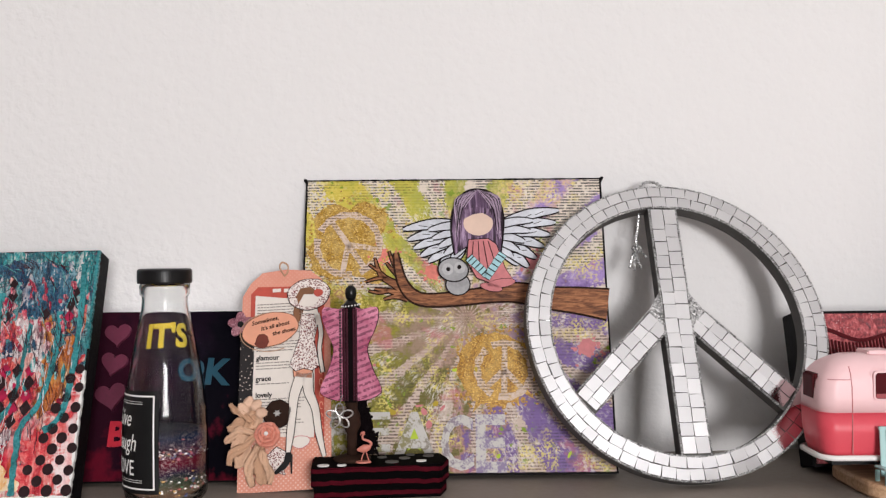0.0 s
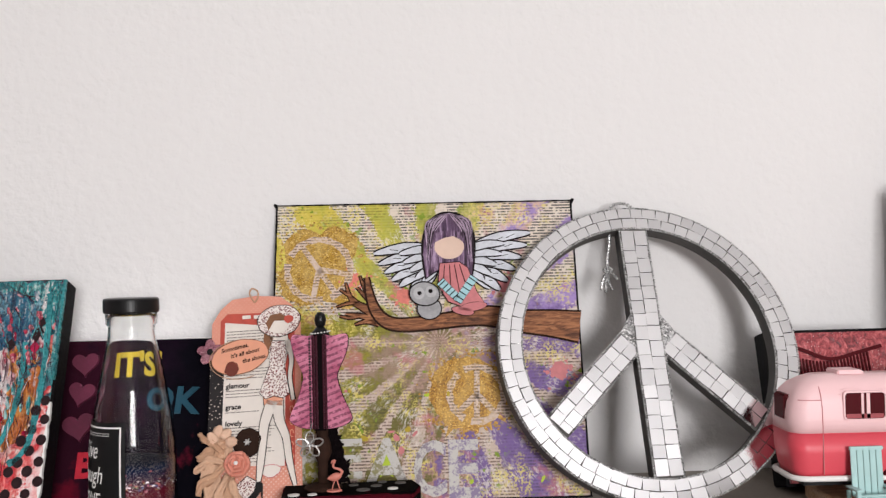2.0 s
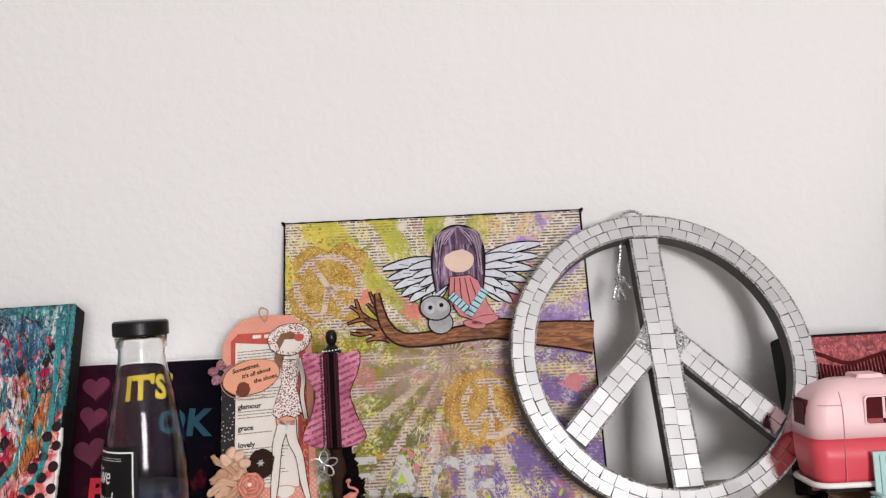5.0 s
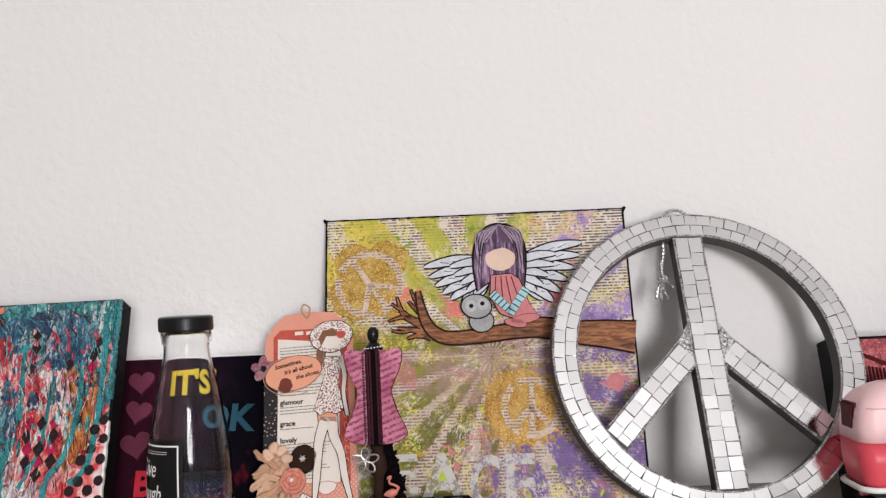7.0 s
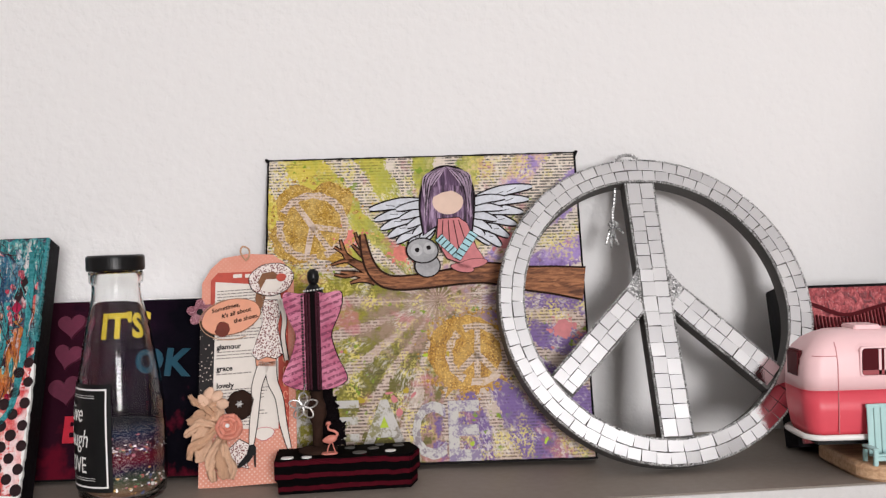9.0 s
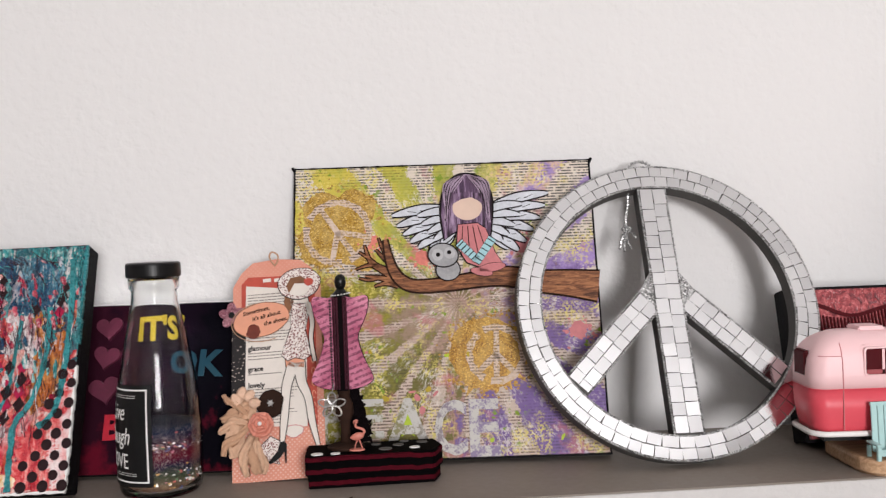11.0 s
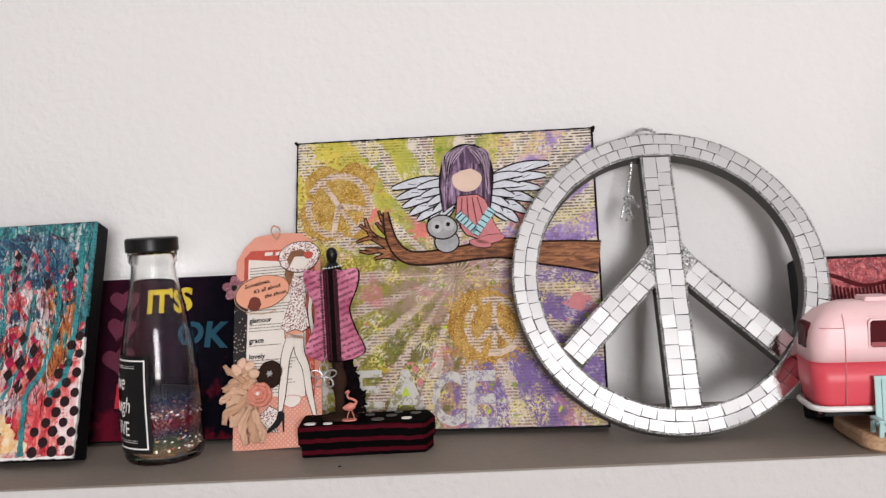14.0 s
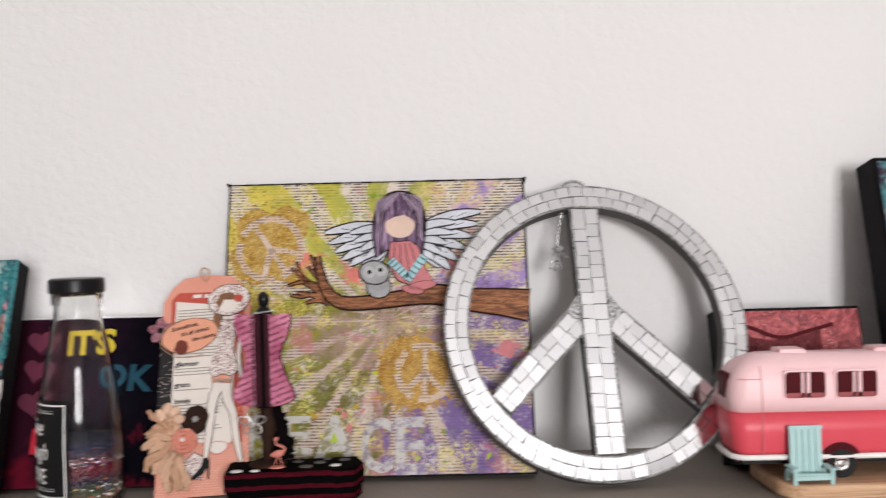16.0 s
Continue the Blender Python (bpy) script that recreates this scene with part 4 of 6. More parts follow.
hair = [(-0.003, 0.212), (-0.006, 0.240), (-0.004, 0.262), (0.003, 0.279), (0.014, 0.288), (0.026, 0.2895), (0.038, 0.286), (0.047, 0.277), (0.052, 0.262), (0.052, 0.240), (0.048, 0.211), (0.040, 0.220), (0.030, 0.226), (0.012, 0.222)]
paint_on(main, "painted_shape", drawn_in(smooth_line(hair + hair[:1], 4)[:-1]), FIG, HAIRLIKE, "plain purple painted shape", INK, 0.0022)
paint_on(main, "painted_shape", drawn_in(oval(0.0243, 0.249, 0.0172, 0.0150, 30)), FIG + 2, SKIN, "plain peach painted oval")
fringe = [(0.0075, 0.254), (0.010, 0.266), (0.024, 0.269), (0.038, 0.266), (0.0415, 0.253), (0.036, 0.258), (0.029, 0.2615), (0.018, 0.2595)]
paint_on(main, "painted_shape", drawn_in(fringe), FIG + 4, HAIRLIKE, "plain purple painted shape")
STRAND = paint("pale_lilac_strand", (0.50, 0.37, 0.50), 0.55, 260, 0.3, 0.1)
rnd = random.Random(23)
for k in range(30):
    f = k / 29
    a = (0.0243 + 0.012 * (f - 0.5), 0.2800 + 0.002 * math.sin(math.pi * f))
    side = 1 if f > 0.5 else -1
    reach = abs(f - 0.5) * 2
    b = (0.0243 + side * (0.010 + 0.0125 * reach), 0.2680 + 0.004 * reach)
    c = (0.0243 + side * (0.0175 + 0.006 * rnd.random()), rnd.uniform(0.226, 0.252)) if reach > 0.3 else (b[0] + side * 0.003, b[1] - rnd.uniform(0.004, 0.008))
    line = smooth_line([a, b, c], 5)
    paint_on(main, "painted_line", ribbon(line, [0.0011 * math.sin(math.pi * (0.08 + 0.86 * i / (len(line) - 1))) * rnd.uniform(0.6, 1.3) + 0.0002 for i in range(len(line))]), FIG + 5, (STRAND, INK, STRAND)[k % 3])
dress = [(0.0145, 0.229), (0.034, 0.230), (0.042, 0.224), (0.050, 0.200), (0.058, 0.187), (0.042, 0.182), (0.022, 0.190), (0.0125, 0.207)]
paint_on(main, "painted_shape", dress, FIG + 1, ROSE, "plain rose painted shape", INK, 0.0010)
for k in range(4):
    paint_on(main, "painted_line", ribbon([(0.019 + 0.005 * k, 0.2275), (0.0165 + 0.0085 * k, 0.196 + 0.001 * k)], 0.0008), FIG + 3, DARK_BROWN)
for a, b in (((0.0145, 0.2105), (0.0318, 0.1925)), ((0.0482, 0.2140), (0.0312, 0.1895))):
    paint_on(main, "painted_shape", ribbon([a, b], [0.0085, 0.0075]), FIG + 4, AQUA, "plain aqua painted bar", INK, 0.0008)
    for k in range(5):
        f = 0.1 + 0.19 * k
        c = (a[0] + (b[0] - a[0]) * f, a[1] + (b[1] - a[1]) * f)
        d = Vector((b[1] - a[1], a[0] - b[0])).normalized() * 0.0038
        paint_on(main, "painted_line", ribbon([(c[0] - d.x, c[1] - d.y), (c[0] + d.x, c[1] + d.y)], 0.0010), FIG + 6, INK)
for x, z, w, h, t in ((0.046, 0.184, 0.014, 0.0042, 8), (0.036, 0.180, 0.011, 0.0038, -12)):
    paint_on(main, "painted_shape", oval(x, z, w, h, 20, t), FIG + 3, ROSE, "plain rose painted shape", INK, 0.0007)
paint_on(main, "painted_shape", oval(0.003, 0.183, 0.0115, 0.0105, 20), FIG + 6, GREYFUR, "plain grey painted shape", INK, 0.0012)
paint_on(main, "painted_shape", oval(-0.0015, 0.198, 0.0145, 0.0115, 24, -8), FIG + 7, GREYFUR, "plain grey painted oval", INK, 0.0014)
PALE_GREY = paint("pale_grey_paint", (0.47, 0.47, 0.48), 0.6, 320, 0.2, 0.1)
for x, z in ((-0.0070, 0.1985), (0.0050, 0.2000)):
    paint_on(main, "painted_dot", oval(x, z, 0.0056, 0.0060, 18), FIG + 8, PALE_GREY)
for x, z, r in ((-0.0065, 0.1985, 0.0022), (0.0045, 0.2005, 0.0022)):
    paint_on(main, "painted_dot", oval(x, z, r, r, 12), FIG + 9, INK)

# the mixed-media canvas
MAROON_BLACK = paint("maroon_black_paint", (0.018, 0.006, 0.008), 0.4, 300, 0.5, 0.4)
CRIMSON = paint("crimson_paint", (0.34, 0.008, 0.050), 0.45, 260, 0.7, 0.5)
left = thing("canvas_painting", pose(-0.3205, 0.7390, S + 0.0092, -21.4, -0.8, 1.1), "red and teal crinkled mixed-media canvas with black dots", "painting")
stretched(left, -0.300, 0.004, 0.2255, 0.024, MIXED, BLACK)
bm = slabbed(oval(0, 0, 0.0046, 0.0049, 14), -0.0011, -0.0005)
dot_mesh = mesh_of("dot", bm, MAROON_BLACK)
bm = slabbed([(-0.0048, 0), (0, -0.0068), (0.0048, 0), (0, 0.0068)], -0.0011, -0.0005)
diamond_mesh = mesh_of("diamond", bm, MAROON_BLACK)
wide_mesh = mesh_of("diamond", slabbed([(-0.0082, 0), (-0.0015, -0.0054), (0.0015, -0.0054), (0.0082, 0), (0.0015, 0.0054), (-0.0015, 0.0054)], -0.0011, -0.0005), MAROON_BLACK)
crimson_mesh = mesh_of("diamond", slabbed([(-0.0048, 0), (0, -0.0068), (0.0048, 0), (0, 0.0068)], -0.0009, -0.0005), CRIMSON)


def stuck(mesh, name, parent, x, z, turn=0, scale=1.0, lift=0.0):
    ob = new(name, mesh)
    ob.parent = parent
    ob.matrix_basis = pose(x, lift, z, 0, turn, 0) @ Matrix.Diagonal((scale, 1, scale, 1))
    return ob


def torn(points, seed, rough=0.0016, step=5):
    """A closed outline through the points with a frayed edge."""
    rnd = random.Random(seed)
    line = smooth_line(list(points) + [points[0]], step * 4)[:-1]
    waves = [(rnd.uniform(0, 6.28), rnd.uniform(0.12, 1.3), rnd.uniform(0.25, 0.75)) for _ in range(7)]
    out = []
    for i, (x, z) in enumerate(line):
        a, b = line[i - 1], line[(i + 1) % len(line)]
        d = Vector((b[0] - a[0], b[1] - a[1])).normalized()
        k = rough * (sum(w * math.sin(f * i + p) for p, f, w in waves) + rnd.uniform(-0.5, 0.5))
        out.append((min(max(x - d.y * k, -0.2985), 0.0025), min(max(z + 0.005 * (1 - z / 0.2255) + d.x * k, 0.0012), 0.2243)))
    return out


def patch(points, layer, material, label, seed, rough=0.0019):
    paint_on(left, "paint_patch", torn(points, seed, rough), layer, material, label)


patch([(-0.146, 0.221), (-0.112, 0.222), (-0.108, 0.210), (-0.119, 0.200), (-0.131, 0.195), (-0.146, 0.201)], 1, ORANGE_WASH, "orange-red wash", 1)
patch([(-0.190, 0.222), (-0.150, 0.222), (-0.148, 0.190), (-0.152, 0.150), (-0.160, 0.104), (-0.176, 0.104), (-0.186, 0.150)], 1, BLOTCHY_PINK, "blotchy pink wash", 2)
patch([(-0.143, 0.188), (-0.125, 0.195), (-0.097, 0.195), (-0.091, 0.179), (-0.092, 0.150), (-0.111, 0.139), (-0.118, 0.116), (-0.126, 0.098), (-0.138, 0.095), (-0.148, 0.117), (-0.150, 0.151)], 2, RED_TISSUE, "crinkled red tissue", 3)
patch([(-0.102, 0.148), (-0.092, 0.133), (-0.100, 0.110), (-0.104, 0.090), (-0.108, 0.068), (-0.137, 0.049), (-0.153, 0.067), (-0.144, 0.089), (-0.121, 0.101), (-0.119, 0.128)], 3, PALE_NET, "crinkled white tissue", 4)
patch([(-0.062, 0.162), (-0.040, 0.161), (-0.037, 0.114), (-0.040, 0.085), (-0.058, 0.080), (-0.060, 0.115)], 2, PALE_NET, "crinkled white tissue", 5)
patch([(-0.090, 0.070), (-0.058, 0.072), (-0.055, 0.045), (-0.070, 0.034), (-0.090, 0.044)], 1, PALE_NET, "crinkled white tissue", 15)
patch([(-0.142, 0.060), (-0.112, 0.074), (-0.086, 0.052), (-0.110, 0.028), (-0.133, 0.012), (-0.156, 0.005), (-0.152, 0.035)], 4, MAGENTA_NET, "crinkled magenta tissue", 6)
patch([(-0.113, 0.215), (-0.087, 0.224), (-0.046, 0.224), (-0.008, 0.224), (0.001, 0.218), (-0.002, 0.176), (-0.007, 0.160), (-0.019, 0.182), (-0.030, 0.206), (-0.068, 0.214), (-0.100, 0.207)], 3, TEAL_TISSUE, "crinkled teal tissue", 7)
patch([(-0.131, 0.196), (-0.094, 0.210), (-0.068, 0.214), (-0.033, 0.211), (-0.015, 0.193), (-0.017, 0.163), (-0.041, 0.160), (-0.060, 0.163), (-0.067, 0.196), (-0.086, 0.190), (-0.080, 0.144), (-0.063, 0.121), (-0.068, 0.098), (-0.083, 0.092), (-0.097, 0.116), (-0.094, 0.140), (-0.095, 0.184), (-0.113, 0.193)], 4, BLUE_TISSUE, "crinkled blue tissue", 8)
patch([(-0.168, 0.108), (-0.146, 0.112), (-0.150, 0.073), (-0.152, 0.040), (-0.160, 0.016), (-0.165, 0.002), (-0.196, 0.002), (-0.202, 0.041), (-0.178, 0.034), (-0.168, 0.068)], 5, TEAL_TISSUE, "crinkled teal tissue", 9)
patch([(-0.298, 0.060), (-0.262, 0.075), (-0.236, 0.052), (-0.205, 0.040), (-0.190, 0.002), (-0.298, 0.002)], 3, TEAL_TISSUE, "crinkled teal tissue", 16)
patch([(-0.162, 0.002), (-0.154, 0.007), (-0.136, 0.014), (-0.120, 0.022), (-0.104, 0.028), (-0.085, 0.039), (-0.065, 0.033), (-0.053, 0.018), (-0.048, 0.002)], 6, CREAM_WASH, "cream and yellow wash", 10, 0.0010)
patch([(0.0015, 0.122), (0.002, 0.060), (0.002, 0.002), (-0.049, 0.002), (-0.043, 0.023), (-0.036, 0.049), (-0.015, 0.066), (-0.006, 0.092)], 5, BLOTCHY_PINK, "blotchy pink wash", 11)
patch([(-0.040, 0.154), (-0.029, 0.153), (-0.025, 0.116), (-0.018, 0.136), (-0.013, 0.149), (-0.007, 0.114), (-0.015, 0.081), (-0.033, 0.066), (-0.038, 0.092), (-0.033, 0.114)], 5, AMBER_WASH, "amber wash", 12)
patch([(-0.087, 0.172), (-0.070, 0.180), (-0.068, 0.150), (-0.076, 0.136), (-0.086, 0.142)], 5, MAGENTA_NET, "crinkled magenta tissue", 13)
patch([(-0.078, 0.120), (-0.040, 0.118), (-0.036, 0.074), (-0.050, 0.056), (-0.076, 0.060)], 5, RED_TISSUE, "crinkled magenta tissue", 14)
rnd = random.Random(5)
LIFT = -0.0013
for row in range(14):
    for col in range(5):
        x, z = 0.0000 - 0.0170 * col - (0.0085 if row % 2 else 0), 0.0060 + 0.0088 * row
        if -0.047 + 0.37 * z < x < 0.0015 - 0.003 * (row % 2):
            stuck(dot_mesh, "dot", left, x + rnd.uniform(-0.0009, 0.0009), z + rnd.uniform(-0.0007, 0.0007), 0, rnd.uniform(0.88, 1.04), LIFT)
for col, x0 in enumerate((-0.179, -0.1625)):
    for j in range(10):
        x, z = x0 + 0.0008 * j + rnd.uniform(-0.0008, 0.0008), 0.2155 - 0.0112 * j
        stuck(wide_mesh, "diamond", left, x, z, rnd.uniform(-6, 6), rnd.uniform(0.82, 1.05), -0.0006)
for x, z in ((-0.081, 0.023), (-0.070, 0.023), (-0.082, 0.008), (-0.070, 0.008), (-0.114, 0.117), (-0.071, 0.192), (-0.070, 0.181), (-0.013, 0.183), (-0.014, 0.174), (-0.038, 0.163), (-0.024, 0.112)):
    stuck(diamond_mesh, "diamond", left, x, z, rnd.uniform(-10, 10), rnd.uniform(0.75, 1.0), LIFT)
for x0, z0, nc, nr in ((-0.067, 0.066, 3, 5), (-0.074, 0.150, 1, 3), (-0.016, 0.160, 1, 2)):
    for i in range(nc):
        for j in range(nr):
            stuck(diamond_mesh if (i + j) % 2 else crimson_mesh, "diamond", left, x0 + 0.0112 * i + rnd.uniform(-0.001, 0.001), z0 + 0.0112 * j, rnd.uniform(-8, 8), rnd.uniform(0.95, 1.15), LIFT)
for pts, w in (([(-0.009, 0.211), (-0.006, 0.164), (-0.007, 0.108), (-0.013, 0.070), (-0.026, 0.057)], 0.0052), ([(-0.025, 0.165), (-0.025, 0.120), (-0.033, 0.081), (-0.046, 0.060), (-0.047, 0.028), (-0.046, 0.003)], 0.0050),
               ([(-0.081, 0.099), (-0.087, 0.071), (-0.086, 0.045)], 0.0075), ([(-0.104, 0.116), (-0.103, 0.094), (-0.102, 0.072)], 0.0038), ([(-0.080, 0.184), (-0.079, 0.149), (-0.077, 0.115)], 0.0052),
               ([(-0.178, 0.193), (-0.175, 0.152), (-0.170, 0.106)], 0.0050), ([(-0.147, 0.212), (-0.145, 0.180), (-0.151, 0.163), (-0.151, 0.120)], 0.0050), ([(-0.050, 0.160), (-0.052, 0.120), (-0.056, 0.085), (-0.070, 0.055)], 0.0034)):
    line = [(x + rnd.uniform(-0.0006, 0.0006), z) for x, z in smooth_line(pts, 8)]
    ws = [w * rnd.uniform(0.75, 1.15) * (1.0 if i < len(line) - 3 else 1.2) for i in range(len(line))]
    part("paint_run", slabbed(ribbon(line, ws), -0.0024, -0.0005), TEALPAINT, left, "teal paint run")
# raised wrinkles of the tissue, following its flow
DARK_FOLD = paint("plum_black_fold", (0.042, 0.005, 0.017), 0.25, 400, 0.5, 0.4, spec=0.5)
PALE_FOLD = paint("pale_crest", (0.80, 0.70, 0.72), 0.22, 400, 0.3, 0.4, spec=0.5)
AQUA_FOLD = paint("aqua_crest", (0.10, 0.42, 0.44), 0.22, 400, 0.4, 0.4, spec=0.5)


def flow_angle(x, z):
    """Degrees from the upright: fanned out above, slanted below."""
    return -62 * max(0.0, min(1.0, (z - 0.185) / 0.03)) * math.sin(math.pi * (x + 0.13) / 0.13) + (38 if x < -0.09 else 14) * max(0.0, min(1.0, (0.150 - z) / 0.08)) - 12


def wrinkles(count, seed, width, material, name, inside):
    rnd = random.Random(seed)
    bm = bmesh.new()
    while count:
        x, z = rnd.uniform(-0.295, 0.0), rnd.uniform(0.020, 0.222)
        if not inside(x, z):
            continue
        count -= 1
        pts, turn = [], rnd.uniform(-10, 10)
        for i in range(rnd.randint(5, 12)):
            pts.append((x, z))
            turn += rnd.uniform(-16, 16)
            turn *= 0.9
            a = radians(flow_angle(x, z) + turn)
            x, z = x - 0.0021 * math.sin(a), z - 0.0021 * math.cos(a)
            if not (-0.297 < x < 0.001 and 0.004 < z < 0.223):
                break
        if len(pts) > 3:
            k = len(pts) - 1
            path = [(px, -0.0024 + 0.0004 * math.sin(3 * i), pz) for i, (px, pz) in enumerate(pts)]
            tube(bm, path, [width * rnd.uniform(0.6, 1.3) * (0.35 + 0.65 * math.sin(math.pi * i / k)) for i in range(k + 1)], 5)
    tagged(part(name, bm, material, left, "fine raised tissue wrinkles", smooth=True), kind="stuff")


def off_paper(x, z):
    return not (-0.237 < x < -0.152 and z > 0.085) and not (x > -0.050 + 0.37 * z and z < 0.12) and z > 0.045 + 0.25 * min(0.0, x + 0.08)


wrinkles(430, 61, 0.00042, DARK_FOLD, "dark_wrinkle_relief", off_paper)
wrinkles(230, 64, 0.00030, DARK_FOLD, "fine_wrinkle_relief", lambda x, z: -0.158 < x < -0.085 and 0.030 + 0.25 * (x + 0.12) < z < 0.135 and off_paper(x, z))
wrinkles(60, 62, 0.00036, PALE_FOLD, "pale_wrinkle_relief", lambda x, z: off_paper(x, z) and not (x > -0.10 and z > 0.165) and not (x < -0.15 and z < 0.10))
wrinkles(90, 63, 0.00040, AQUA_FOLD, "aqua_wrinkle_relief", lambda x, z: (x > -0.115 and z > 0.150) or (x < -0.15 and z < 0.105) or (-0.10 < x < -0.075 and 0.05 < z))
# chips of each colour strewn over its neighbours
for k, (m, spots) in enumerate(((RED_TISSUE, ((-0.120, 0.145, 0.040), (-0.075, 0.150, 0.020))), (PALE_NET, ((-0.115, 0.095, 0.035), (-0.050, 0.120, 0.035), (-0.075, 0.060, 0.025))), (TEAL_TISSUE, ((-0.080, 0.120, 0.035), (-0.040, 0.110, 0.030), (-0.165, 0.060, 0.030))),
                               (MAGENTA_NET, ((-0.110, 0.060, 0.040), (-0.075, 0.150, 0.035), (-0.040, 0.175, 0.035), (-0.165, 0.045, 0.03))), (BLUE_TISSUE, ((-0.085, 0.130, 0.030), (-0.040, 0.190, 0.030))))):
    rnd = random.Random(90 + k)
    bm = bmesh.new()
    for cx, cz, r0 in spots:
        for i in range(26 if m in (RED_TISSUE, MAGENTA_NET, PALE_NET) else 12):
            x, z = cx + rnd.gauss(0, 0.55) * r0, cz + rnd.gauss(0, 0.55) * r0
            if -0.150 < x < -0.004 and 0.045 < z < 0.219 and not (x > -0.050 + 0.37 * z and z < 0.12):
                w = rnd.uniform(0.0008, 0.0024)
                slab(bm, oval(x, z, w, w * rnd.uniform(1.2, 4.0), 12, -flow_angle(x, z), 0.35, i), -0.0022 - 0.000002 * i - 0.00008 * k, -0.0006)
    tagged(part("flecked_paint", bm, m, left, "small strewn flecks of paint"), kind="stuff")
# gesso crust along the edges
for a, b in (((0.0030, 0.002), (0.0030, 0.110)), ((-0.160, 0.0010), (0.003, 0.0010)), ((-0.298, 0.2250), (-0.120, 0.2250)), ((0.0030, 0.130), (0.0030, 0.2240))):
    k = max(int(math.hypot(b[0] - a[0], b[1] - a[1]) / 0.003), 4)
    line = [(a[0] + (b[0] - a[0]) * i / k, a[1] + (b[1] - a[1]) * i / k) for i in range(k + 1)]
    part("gesso_crust", slabbed(ribbon(line, [rnd.uniform(0.0008, 0.0032) for _ in line]), -0.0022, 0.0015), WHITE if a[1] < 0.12 else TEALPAINT, left, "crusted paint along the edge")
STRIP_PAPER = paint("typed_strip_paper", (0.80, 0.77, 0.73), 0.7, 160, 0.06, 0.1)
for z1, words in ((0.2085, ("you", "never", "know", "how", "strong", "you", "are")), (0.1615, ("until", "being", "strong", "is the")), (0.1235, ("only", "choice", "you", "have"))):
    step = 0.0066 if len(words) == 7 else (0.0088 if words[0] == "until" else 0.0093)
    h = step * len(words) + 0.001
    strip = part("paper_strip", boxed(-0.2330, -0.1835, -0.0018, -0.0006, z1 - h, z1), STRIP_PAPER, left, "cream paper strip with typed words", bevel=0.0002)
    for k, w in enumerate(words):
        part("word", moved(lettering(w, 0.0078 if step < 0.008 else 0.0092, 0.0001, 0.00016, 0.0, "CENTER", 1.35), -0.2005 + rnd.uniform(-0.001, 0.001), -0.0019, z1 - step * (k + 0.85)), INK, strip)

# the dark canvas with hearts and painted words
dark = thing("canvas_painting", pose(-0.18, 0.8095, S + 0.0042, -22), "small dark purple canvas with raised hearts and painted words", "painting")
stretched(dark, -0.176, 0.012, 0.165, 0.0105, COLLAGE, BLACK, 0.0006)
part("bare_top_edge", boxed(-0.175, 0.011, 0.0002, 0.0100, 0.1652, 0.1662), WHITE, dark, "bare white top edge")


def heart(cx, cz, r, turn=0):
    out = []
    for i in range(40):
        t = 2 * math.pi * i / 40
        x, z = 16 * math.sin(t) ** 3, 13 * math.cos(t) - 5 * math.cos(2 * t) - 2 * math.cos(3 * t) - math.cos(4 * t)
        c, s = math.cos(radians(turn)), math.sin(radians(turn))
        out.append((cx + r / 17 * (c * x - s * z), cz + r / 17 * (s * x + c * z)))
    return out


MAUVE = paint("mauve_felt", (0.11, 0.017, 0.040), 0.6, 300, 0.25, 0.4)
for x, z, r, t in ((-0.140, 0.141, 0.0135, 5), (-0.140, 0.112, 0.0135, -8), (-0.139, 0.080, 0.0155, 12)):
    part("heart", slabbed(heart(x, z, r, t), -0.0042, -0.0004), MAUVE, dark, "dark mauve raised heart", bevel=0.0008)
for text, x, z, size, m, t in (("IT'S", -0.116, 0.128, 0.033, YELLOW, 2), ("O", -0.0765, 0.0950, 0.030, BLUE, 2), ("K", -0.0520, 0.0920, 0.035, BLUE, -3), ("B", -0.138, 0.033, 0.032, RED, 0)):
    part("painted_word", moved(lettering(text, size, 0.0003, 0.0012), x, -0.001, z, t), m, dark)

# the red collage canvas behind the caravan and the canvas beside it
redc = thing("canvas_painting", pose(0.3500, 0.8290, S + 0.0073, -15, 0, 3.0), "dark red glittering collage canvas with black edges", "painting")
stretched(redc, 0.0, 0.145, 0.1500, 0.030, RED_COLLAGE, BLACK, 0.003)
for k in range(26):
    x = 0.012 + 0.0035 * k
    z = 0.128 - 0.010 * math.sin(math.pi * k / 25) + 0.0 * k
    part("ridge", slabbed(ribbon([(x, z), (x + 0.0006, z - 0.030)], 0.0015), -0.0022, -0.0004), VAN_INSIDE, redc)
line = smooth_line([(0.004, 0.136), (0.03, 0.131), (0.06, 0.120), (0.09, 0.126), (0.115, 0.132)], 5)
part("wavy_strip", slabbed(ribbon(line, 0.0035), -0.0026, -0.0004), VAN_INSIDE, redc, "dark wavy raised strip")

rightc = thing("canvas_painting", pose(0.514, 0.807, S + 0.0085, -14, 0, 3.0), "tall black-edged teal and red textured canvas against the wall", "painting")
stretched(rightc, 0.0, 0.20, 0.300, 0.035, MIXED, BLACK, 0.004)


